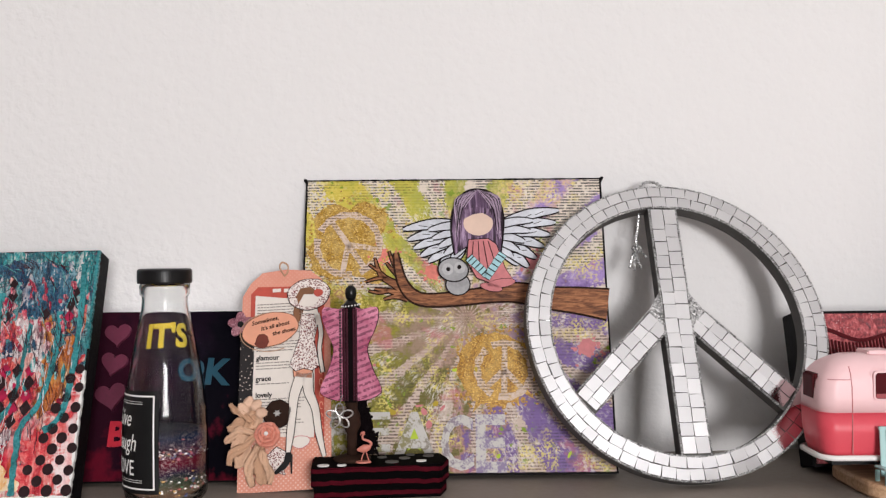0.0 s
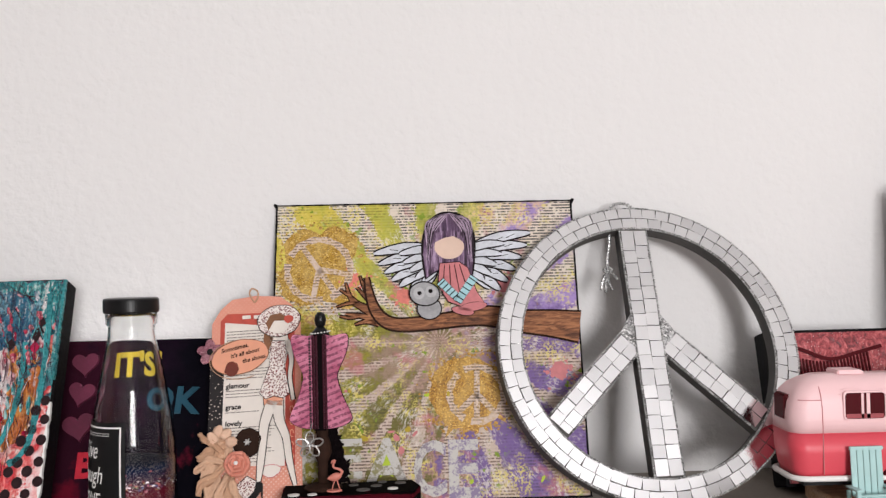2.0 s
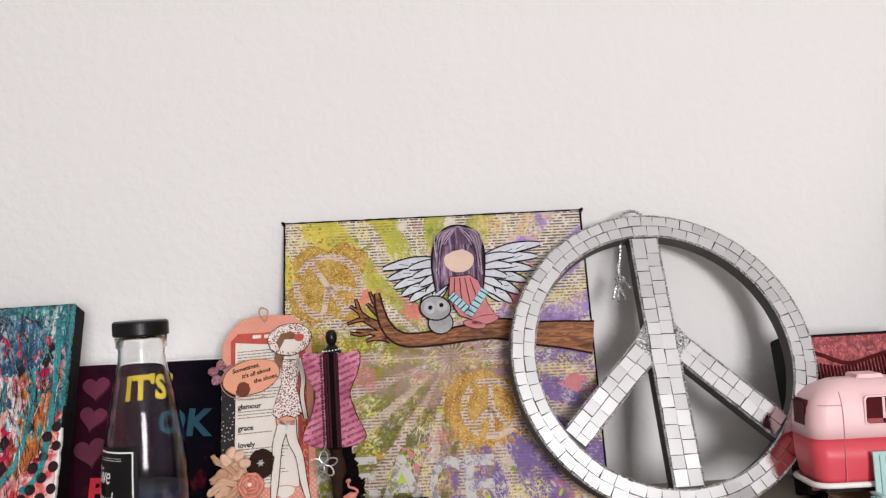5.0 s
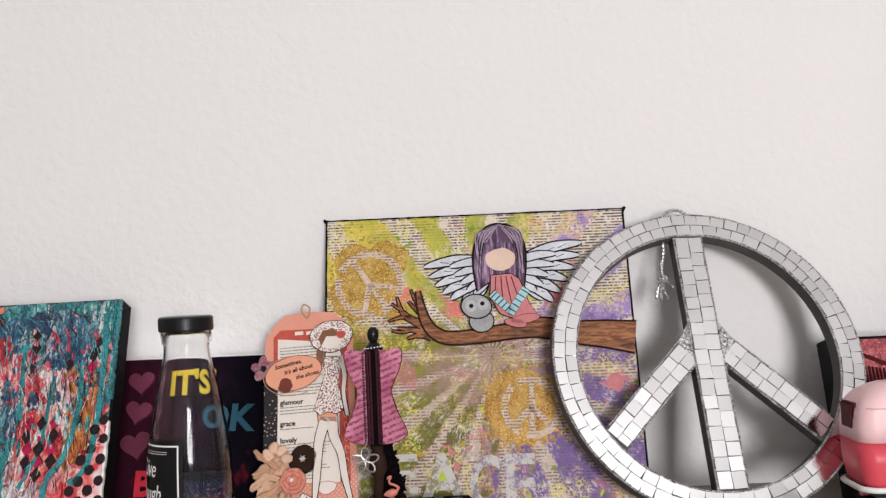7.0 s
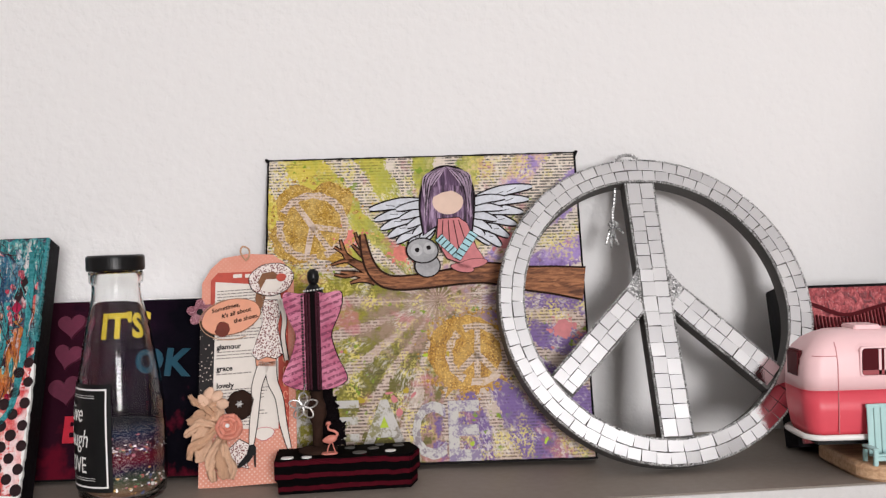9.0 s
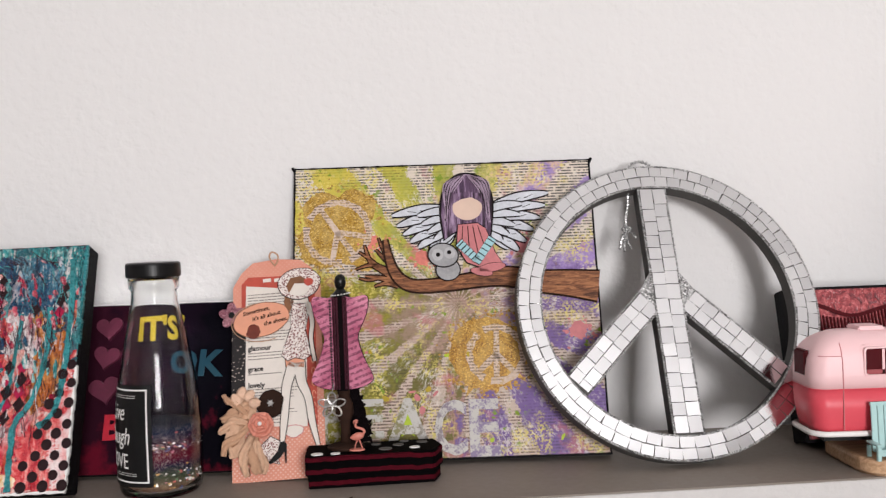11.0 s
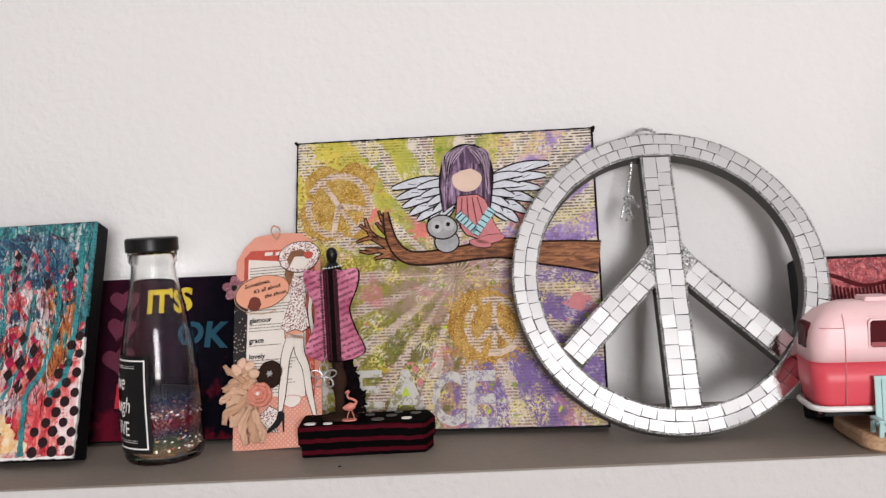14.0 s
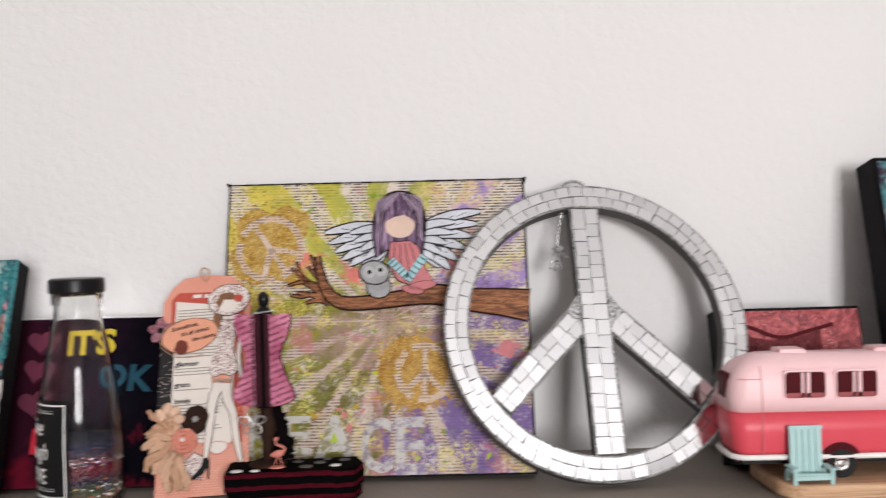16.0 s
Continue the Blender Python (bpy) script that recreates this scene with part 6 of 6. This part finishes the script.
    for ring, (count, r, size, lift) in enumerate(((6, 0.0105, 0.0072, 0.0088), (5, 0.0066, 0.0056, 0.0112), (3, 0.0030, 0.0038, 0.0132))):
        for k in range(count):
            a = 360 / count * k + 25 * ring
            bm = bmesh.new()
            rows = []
            for u in (0.0, 0.35, 0.7, 1.0):
                rows.append([bm.verts.new((size * (s * (1.0 - 0.25 * u * u)), -0.0030 * u * u + 0.0012 * s * s, size * (u - 0.45))) for s in (-1, -0.6, 0, 0.6, 1)])
            for p, q in zip(rows, rows[1:]):
                for j in range(4):
                    bm.faces.new((p[j], p[j + 1], q[j + 1], q[j]))
            ob = part("petal", bm, ROSE_RESIN, rose, smooth=True, m=pose(-0.0115 + r * math.sin(radians(a)) * 0.62, -lift, 0.0495 + r * math.cos(radians(a)) * 0.62, 0, a, 0))
            mod = ob.modifiers.new("thick", "SOLIDIFY")
            mod.thickness = 0.0011
    bm = bmesh.new()
    bmesh.ops.create_icosphere(bm, subdivisions=2, radius=0.0020, matrix=Matrix.Translation((-0.0115, -0.0148, 0.0495)))
    part("pearl", bm, VAN_WHITE, rose, smooth=True)
    lace = [(-0.0165, 0.028), (-0.004, 0.039), (0.0045, 0.034), (0.0060, 0.026), (0.0015, 0.022), (0.0040, 0.014), (-0.0060, 0.017), (-0.0150, 0.016), (-0.0125, 0.022)]
    on("paper_scrap", lace, 3, LEOPARD, "spotted paper scrap", INK)
    on("paper_scrap", ragged(0.0175, 0.0425, 0.0085, 22, n=32, tall=0.62), 3, CREAM, "torn cream paper scrap", ROSE)
    shoe = [(0.0090, 0.0335), (0.0110, 0.0310), (0.0108, 0.0140), (0.0096, 0.0140), (0.0090, 0.0245), (0.0050, 0.0190), (-0.0035, 0.0140), (-0.0065, 0.0150), (-0.0030, 0.0190), (0.0030, 0.0250), (0.0050, 0.0330)]
    on("paper_shoe", shoe, FIG + 2, PLASTIC_BLACK, "black high-heeled paper shoe")
    for k, (x, z, t) in enumerate(((-0.0300, 0.0780, 20), (-0.0240, 0.0760, 55), (-0.0330, 0.0720, -30), (-0.0190, 0.0700, 100))):
        bm = bmesh.new()
        rows = []
        for u in (0.0, 0.3, 0.6, 0.85, 1.0):
            w = 0.0052 * math.sin(math.pi * (0.18 + 0.74 * u))
            rows.append([bm.verts.new((w * q, -0.0018 * u * u + 0.0014 * q * q - 0.0005 * math.sin(5 * u + k), 0.011 * u - 0.003)) for q in (-1, -0.5, 0, 0.5, 1)])
        for p, q in zip(rows, rows[1:]):
            for j in range(4):
                bm.faces.new((p[j], p[j + 1], q[j + 1], q[j]))
        ob = part("cloth_petal", bm, PEACH_CLOTH, tag, "pale peach cloth petal", smooth=True, m=pose(x, -0.0085 - 0.0006 * k, z, 0, t, 0))
        mod = ob.modifiers.new("thick", "SOLIDIFY")
        mod.thickness = 0.0004
    # string through the top
    string = smooth_line([(0.001, -0.001, 0.206), (-0.003, -0.004, 0.213), (-0.001, -0.003, 0.219), (0.004, 0.001, 0.217), (0.004, -0.001, 0.209), (0.001, -0.001, 0.205)], 5)
    part("string", tube(bmesh.new(), string, 0.0009, 6), TAN_CLOTH, tag, "tan string loop")


gift_tag()


# ---- the striped box, and what stands on it ----
def striped_box():
    root = thing("striped_box", pose(-0.0575, 0.7605, S, 0, 0, 6), "small lidded box covered in black and dark red stripes", "box")

    def prism(grow, z0, z1):
        foot = [(-0.0575 - grow, -grow), (0.0545, -grow), (0.0630 + grow, 0.020), (0.0570 + grow, 0.0415 + grow), (-0.0575 - grow, 0.0415 + grow)]
        return stack(bmesh.new(), [[(x, y, z) for x, y in foot] for z in (z0, z1)])

    part("base", prism(-0.0015, 0.0, 0.016), STRIPES, root, "black box base", bevel=0.0008)
    part("lid", prism(0.0010, 0.0105, 0.0290), STRIPES, root, "black and dark red striped lid", bevel=0.0016)
    rnd = random.Random(3)
    for k, (x, y, r) in enumerate(((-0.048, 0.006, 0.0052), (-0.032, 0.005, 0.0042), (0.012, 0.012, 0.0060), (0.024, 0.024, 0.0050), (0.038, 0.012, 0.0046), (0.046, 0.030, 0.0050), (0.004, 0.030, 0.0044), (0.030, 0.036, 0.0040))):
        bm = bmesh.new()
        top = [bm.verts.new((x + r * math.cos(2 * math.pi * i / 18), y + 0.72 * r * math.sin(2 * math.pi * i / 18), 0.0299)) for i in range(18)]
        low = [bm.verts.new((v.co.x, v.co.y, 0.0289)) for v in top]
        bm.faces.new(top)
        for i in range(18):
            bm.faces.new((top[i], low[i], low[(i + 1) % 18], top[(i + 1) % 18]))
        part("oval_spot", bm, WHITE if k in (0, 1, 4) else GREY_BOARD, root, "white oval paper spot" if k in (0, 1, 4) else "grey oval paper spot")


striped_box()


MATT_BLACK = paint("matt_black_paper", (0.0055, 0.0035, 0.0042), 0.85, 200, 0.4, 0.2, spec=0.04)
SPINE_RED = paint("dark_maroon_paper", (0.050, 0.009, 0.018), 0.6, 240, 0.4, 0.2, spec=0.1)
STEM_BROWN = paint("stem_brown", (0.034, 0.017, 0.012), 0.75, 260, 0.4, 0.25, spec=0.08)


def dress_form():
    z0 = S + 0.0290
    root = thing("dress_form", pose(-0.0830, 0.7845, z0, 0, 0, 2) @ Matrix.Diagonal((1.06, 1, 1, 1)), "small pink and black dress form standing on the striped box", "ornament")
    # foot and stem
    part("foot", lathe(bmesh.new(), [(0.0005, 0.0), (0.0155, 0.0), (0.0160, 0.0015), (0.0120, 0.0032), (0.0050, 0.0050), (0.0005, 0.0052)], 32, False), DARK_BROWN, root, smooth=True)
    part("stem", lathe(bmesh.new(), [(0.0046, 0.0045), (0.0040, 0.016), (0.0046, 0.024), (0.0078, 0.031), (0.0070, 0.040), (0.0048, 0.046), (0.0052, 0.056)], 20), STEM_BROWN, root, "dark brown stem", smooth=True)
    # bodice pages, opened in the middle round a dark spine
    half = [(0.003, 0.136), (0.010, 0.1345), (0.0215, 0.136), (0.0232, 0.128), (0.0205, 0.117), (0.0150, 0.104), (0.0140, 0.096), (0.0185, 0.080), (0.0240, 0.068), (0.0248, 0.060), (0.0150, 0.0545), (0.003, 0.053)]
    outline = smooth_line(half, 3)
    for side in (-1, 1):
        for k in range(4):
            shift, y = (0.0003 * (3 - k if k < 3 else 0), 0.0016 + 0.0024 * k)
            rim = 0.0005 if k in (1, 2) else 0.0
            pts = [(side * (x + rim - shift * 0.6), z + 0.0004 * k - (rim if z < 0.08 else -rim * 0.6)) for x, z in outline]
            part("page", slabbed(pts, -y, -y + 0.0009), SCRIPT if k in (0, 3) else MATT_BLACK, root, "pink script-printed page" if k in (0, 3) else "", m=pose(0, -0.002, 0, 0, 0, side * (10 - 3 * k)))
    part("spine", boxed(-0.0066, 0.0056, -0.0125, 0.004, 0.053, 0.137), MATT_BLACK, root, "black folded spine", bevel=0.0012)
    for x0, x1, y0 in ((-0.0058, -0.0040, -0.0136), (-0.0034, -0.0018, -0.0133), (0.0022, 0.0036, -0.0133), (0.0040, 0.0052, -0.0137)):
        part("spine_strip", boxed(x0, x1, y0, -0.0120, 0.0545, 0.1365), SPINE_RED, root, "dark maroon paper fold", bevel=0.0004)
    bm = bmesh.new()
    for k in range(32):
        bmesh.ops.create_icosphere(bm, subdivisions=1, radius=0.0011, matrix=Matrix.Translation((-0.0082, -0.0125, 0.056 + 0.0025 * k)))
    tagged(part("bead_trim", bm, paint("grey_beads", (0.035, 0.026, 0.030), 0.4, 300, 0.3, 0.2), root, "grey beaded trim", smooth=True), kind="stuff")
    # neck, pearls and finial
    part("neck", lathe(bmesh.new(), [(0.0085, 0.1345), (0.0070, 0.1385), (0.0048, 0.1410), (0.0030, 0.1435)], 24), PLASTIC_BLACK, root, smooth=True)
    part("finial", lathe(bmesh.new(), [(0.0020, 0.142), (0.0042, 0.1445), (0.0050, 0.1490), (0.0043, 0.1535), (0.0020, 0.1560)], 24), PLASTIC_BLACK, root, "black oval finial", smooth=True)
    bm = bmesh.new()
    for k in range(18):
        a = 2 * math.pi * k / 18
        bmesh.ops.create_icosphere(bm, subdivisions=1, radius=0.0008, matrix=Matrix.Translation((0.0078 * math.cos(a), 0.0078 * math.sin(a), 0.1382 + 0.001 * math.cos(a))))
    tagged(part("pearl_string", bm, VAN_WHITE, root, "string of tiny white beads", smooth=True), kind="stuff")
    # wire flower hung below the bodice
    flower = part("wire_flower", lathe(bmesh.new(), [(0.0005, -0.0008), (0.0016, 0.0), (0.0005, 0.0008)], 12, False), SILVER, root, "silver wire flower", m=pose(-0.0088, -0.0195, 0.0425, 90))
    for k in range(5):
        a = radians(72 * k + 18)
        loop = []
        for j in range(17):
            t = 2 * math.pi * j / 16
            u, v = 0.0062 - 0.0052 * math.cos(t), 0.0032 * math.sin(t)
            loop.append((u * math.cos(a) - v * math.sin(a), u * math.sin(a) + v * math.cos(a), 0.0))
        part("wire_petal", tube(bmesh.new(), loop[:-1], 0.0007, 6, True), SILVER, flower)
    part("hanger", tube(bmesh.new(), [(-0.0088, -0.0193, 0.052), (-0.0070, -0.0125, 0.060)], 0.0004, 5), SILVER, root)
    # feather tuft behind the stem
    rnd = random.Random(14)
    bm = bmesh.new()
    for k in range(420):
        z = rnd.uniform(0.003, 0.055)
        x = rnd.uniform(-0.004, 0.022 - 0.22 * z)
        tip = (x + rnd.uniform(-0.002, 0.0045), rnd.uniform(0.002, 0.010), max(z + rnd.uniform(-0.008, 0.010), 0.002))
        tube(bm, [(x * 0.5, 0.006, z), ((x + tip[0]) / 2, 0.006, (z + tip[2]) / 2 + 0.002), tip], [0.0022, 0.0017, 0.0004], 4)
    tagged(part("feather_tuft", bm, MATT_BLACK, root, "black feathery tuft"), kind="stuff")


dress_form()


def flamingo():
    root = thing("flamingo_figurine", pose(-0.0715, 0.7690, S + 0.0300, 0, 0, 6), "tiny pink standing flamingo figurine on the striped box", "figurine")
    part("base", lathe(bmesh.new(), [(0.0005, 0.0), (0.0068, 0.0), (0.0066, 0.0012), (0.0005, 0.0014)], 20, False), FLAMINGO, root, m=Matrix.Diagonal((1, 0.6, 1, 1)))
    bm = bmesh.new()
    bmesh.ops.create_icosphere(bm, subdivisions=3, radius=1.0)
    for v in bm.verts:
        taper = 1.0 - 0.35 * max(-v.co.x, 0)
        v.co = Vector((v.co.x * 0.0062 + 0.0004, v.co.y * 0.0028 * taper, v.co.z * 0.0036 * taper + 0.0122 + 0.15 * v.co.x * 0.006))
    part("body", bm, FLAMINGO, root, smooth=True)
    neck = smooth_line([(0.0050, 0, 0.0135), (0.0070, 0, 0.0165), (0.0040, 0, 0.0190), (0.0000, 0, 0.0205), (-0.0006, 0, 0.0235), (0.0012, 0, 0.0255)], 5)
    part("neck", tube(bmesh.new(), neck, [0.0013 - 0.0005 * i / (len(neck) - 1) for i in range(len(neck))], 8), FLAMINGO, root, smooth=True)
    beak = [(0.0012, 0, 0.0255), (0.0002, 0, 0.0262), (-0.0016, 0, 0.0258), (-0.0026, 0, 0.0240)]
    part("head", tube(bmesh.new(), beak, [0.0013, 0.0015, 0.0010, 0.0003], 8), FLAMINGO, root, smooth=True)
    for pts in ([(0.0010, 0, 0.0100), (-0.0012, 0, 0.0050), (-0.0020, 0, 0.0008)], [(0.0022, 0, 0.0100), (0.0036, 0, 0.0052), (0.0050, 0, 0.0008)]):
        part("leg", tube(bmesh.new(), pts, 0.0005, 6), FLAMINGO, root)


flamingo()


# ---- the caravan, its board and the chair ----
def wooden_board():
    loops = []
    for inset, z in ((0.003, 0.0), (0.0, 0.003), (0.0, 0.0105), (0.001, 0.013), (0.003, 0.014)):
        loops.append([(x, y, z) for x, y in rounded_rect(0.0 + inset, 0.215 - inset, 0.0 + inset, 0.096 - inset, 0.022 - inset * 0.5)])
    single("wooden_board", stack(bmesh.new(), loops), WOOD, pose(0.3635, 0.734, S, 0, 0, 2.5), "pale wooden board with rounded corners under the caravan", "board", smooth=False)


def caravan():
    zb = S + 0.014
    root = thing("toy_caravan", pose(0.3450, 0.7580, zb, 0, 0, 0), "two-tone pink and coral toy caravan with rounded ends", "toy caravan")
    L0, L1, D = -0.0180, 0.185, 0.056
    low, seam, top = 0.0190, 0.0575, 0.1065

    def hull(levels):
        return [[(x, y, z) for x, y in rounded_rect(L0 + e, L1 - e, s, D - s, r)] for z, e, s, r in levels]

    part("lower_body", stack(bmesh.new(), hull(((low, 0.0060, 0.0030, 0.011), (low + 0.006, 0.0035, 0.0015, 0.013), (0.040, 0.0008, 0.0004, 0.014), (seam, 0.0, 0.0, 0.014)))), VAN_RED, root, "coral red lower body", smooth=True)
    levels = [(seam + 0.0002, 0.0, 0.0, 0.014), (0.070, 0.0004, 0.0, 0.014), (0.083, 0.0016, 0.0004, 0.014), (0.0915, 0.0056, 0.0018, 0.014), (0.0980, 0.0115, 0.0048, 0.014),
              (0.1028, 0.0190, 0.0096, 0.015), (0.1056, 0.0270, 0.0160, 0.011), (top, 0.0340, 0.0220, 0.007)]
    part("upper_body", stack(bmesh.new(), hull(levels)), VAN_PINK, root, "light pink upper body", smooth=True)
    # seams: moulded rib round the body, dotted rivets, panel grooves
    rib = [(x, y, seam) for x, y in rounded_rect(L0 - 0.0003, L1 + 0.0003, -0.0003, D + 0.0003, 0.0143)]
    part("rib", tube(bmesh.new(), rib, 0.0005, 6, True), VAN_RED, root)
    groove = [(0.0085, -0.0002, low + 0.003), (0.0085, -0.0002, 0.060), (0.0083, 0.0000, 0.080), (0.0078, 0.0016, 0.0910), (0.0075, 0.0046, 0.0978)]
    part("panel_seam", tube(bmesh.new(), groove, 0.00045, 6), paint("seam_shadow", (0.55, 0.20, 0.21), 0.4, 90, 0.1, 0.0), root)
    part("panel_seam", tube(bmesh.new(), [(0.0080, 0.0006, 0.0865), (0.000, 0.0008, 0.0865), (-0.0060, 0.0016, 0.0865), (-0.0110, 0.0050, 0.0865)], 0.0004, 6), paint("seam_shadow", (0.55, 0.20, 0.21), 0.4, 90, 0.1, 0.0), root)
    # bumper strip
    bump = [(x, y, low - 0.0005) for x, y in rounded_rect(L0 + 0.001, L1 - 0.001, 0.0005, D - 0.0005, 0.0135)]
    part("bumper", tube(bmesh.new(), bump, 0.0026, 8, True), VAN_WHITE, root, "white bumper strip", smooth=True)
    part("underside", boxed(L0 + 0.012, L1 - 0.012, 0.008, D - 0.008, low - 0.008, low + 0.001), PLASTIC_BLACK, root)
    # windows: dark opening, pink raised surround with rivets, curtain posts
    def window(x0, x1, z0, z1, y):
        w = part("window", slabbed(rounded_rect(x0, x1, z0, z1, 0.0030, 5), y - 0.0006, y + 0.0025), VAN_INSIDE, root, "dark caravan window")
        outer, inner = rounded_rect(x0 - 0.0014, x1 + 0.0014, z0 - 0.0014, z1 + 0.0014, 0.0038, 5), rounded_rect(x0, x1, z0, z1, 0.0030, 5)
        bm = bmesh.new()
        rings = [[bm.verts.new((x, yy, z)) for x, z in pts] for pts, yy in ((outer, y + 0.0012), (outer, y - 0.0013), (inner, y - 0.0017), (inner, y + 0.0006))]
        k = len(outer)
        for a, b in zip(rings, rings[1:]):
            for i in range(k):
                bm.faces.new((a[i], a[(i + 1) % k], b[(i + 1) % k], b[i]))
        part("frame", bm, VAN_PINK, w)
        mid = (x0 + x1) / 2
        for dx, wd in ((-0.0030, 0.0022), (0.0016, 0.0030)):
            part("curtain_post", boxed(mid + dx, mid + dx + wd, y - 0.0011, y - 0.0004, z0 + 0.0006, z1 - 0.0006), VAN_PINK, w)
        part("sill_strip", boxed(x0 + 0.001, x1 - 0.001, y - 0.0011, y - 0.0004, z0 + 0.0004, z0 + 0.0042), paint("sill_rose", (0.34, 0.07, 0.08), 0.4, 90, 0.1, 0.02), w)
        bm = bmesh.new()
        for i, (x, z) in enumerate(rounded_rect(x0 - 0.0034, x1 + 0.0034, z0 - 0.0034, z1 + 0.0034, 0.0050, 3)):
            bmesh.ops.create_icosphere(bm, subdivisions=1, radius=0.0005, matrix=Matrix.Translation((x, y, z)))
        for i in range(9):
            for z in (z0 - 0.0034, z1 + 0.0034):
                bmesh.ops.create_icosphere(bm, subdivisions=1, radius=0.0005, matrix=Matrix.Translation((x0 + (x1 - x0) * i / 8, y, z)))
        tagged(part("rivets", bm, VAN_PINK, w), kind="stuff")

    for x0 in (0.0280, 0.0725):
        window(x0, x0 + 0.0348, 0.0700, 0.0925, 0.0004)
    end = part("end_window", boxed(L0 - 0.0004, L0 + 0.008, 0.0165, 0.0400, 0.0665, 0.0895), VAN_INSIDE, root, "dark red end window", bevel=0.0015)
    # roof vents
    for x in (0.031, 0.115):
        part("roof_vent", boxed(x, x + 0.0235, 0.018, 0.042, top - 0.0015, top + 0.0030), VAN_PINK, root, "raised pink roof vent", bevel=0.0012)
    # wheel with arch
    arch = [(0.0760 + 0.0165 * math.cos(radians(a)), 0.0165 + 0.0140 * math.sin(radians(a))) for a in range(-8, 189, 14)]
    part("wheel_arch", slabbed(arch, -0.0009, 0.004), VAN_INSIDE, root, "dark wheel arch")
    for y in (0.0015, D - 0.0075):
        wheel = part("wheel", lathe(bmesh.new(), [(0.0062, -0.0028), (0.0112, -0.0028), (0.0124, -0.0014), (0.0124, 0.0032), (0.0062, 0.0032)], 40, False), PLASTIC_BLACK, root, "black tyre", m=pose(0.0760, y, 0.0124, 90))
        part("hub", lathe(bmesh.new(), [(0.0005, 0.0028), (0.0022, 0.0030), (0.0030, 0.0022), (0.0048, 0.0020), (0.0062, 0.0030), (0.0064, 0.0), (0.0005, -0.001)], 32, False), SILVER, wheel, "silver hub cap", smooth=True)


def garden_chair():
    root = thing("toy_garden_chair", pose(0.3710, 0.7350, S + 0.014, 0, 0, 2), "tiny teal slatted garden chair on the wooden board", "toy chair")
    w = 0.0350
    for x in (0.0, w - 0.0034):
        part("leg", boxed(x, x + 0.0034, 0.0, 0.0030, 0.0, 0.0125), TEAL_PLASTIC, root, bevel=0.0004)
        part("rear_leg", boxed(x, x + 0.0034, 0.0165, 0.0190, 0.0, 0.0100), TEAL_PLASTIC, root, bevel=0.0004)
        part("armrest", boxed(x - 0.0012, x + 0.0046, -0.0012, 0.0175, 0.0125, 0.0142), TEAL_PLASTIC, root, bevel=0.0004)
    for k in range(4):
        part("seat_slat", boxed(0.0034, w - 0.0034, 0.0006 + 0.0034 * k, 0.0036 + 0.0034 * k, 0.0078 - 0.0008 * k, 0.0094 - 0.0008 * k), TEAL_PLASTIC, root, bevel=0.0003)
    part("apron", boxed(0.0034, w - 0.0034, 0.0004, 0.0020, 0.0040, 0.0076), TEAL_PLASTIC, root, bevel=0.0003)
    m = pose(0, 0.0140, 0.0050, -4, 0, 0)
    n = 5
    for k in range(n):
        x = 0.0034 + (w - 0.0068) / n * k
        part("back_slat", boxed(x, x + (w - 0.0068) / n - 0.0005, 0.0, 0.0016, 0.0, 0.0400), TEAL_PLASTIC, root, bevel=0.0003, m=m)
    part("back_rail", boxed(0.0028, w - 0.0028, -0.0006, 0.0022, 0.0390, 0.0422), TEAL_PLASTIC, root, bevel=0.0004, m=m)


wooden_board()
caravan()
garden_chair()

# a crumb on the ledge
bm = bmesh.new()
bmesh.ops.create_icosphere(bm, subdivisions=1, radius=0.0011)
for v in bm.verts:
    v.co = Vector((v.co.x * 1.4, v.co.y * 0.7, v.co.z * 0.45))
single("crumb", bm, DARK_BROWN, pose(-0.0735, 0.7290, S + 0.0005, 0, 0, 25), "tiny dark brown crumb lying on the ledge", "crumb")
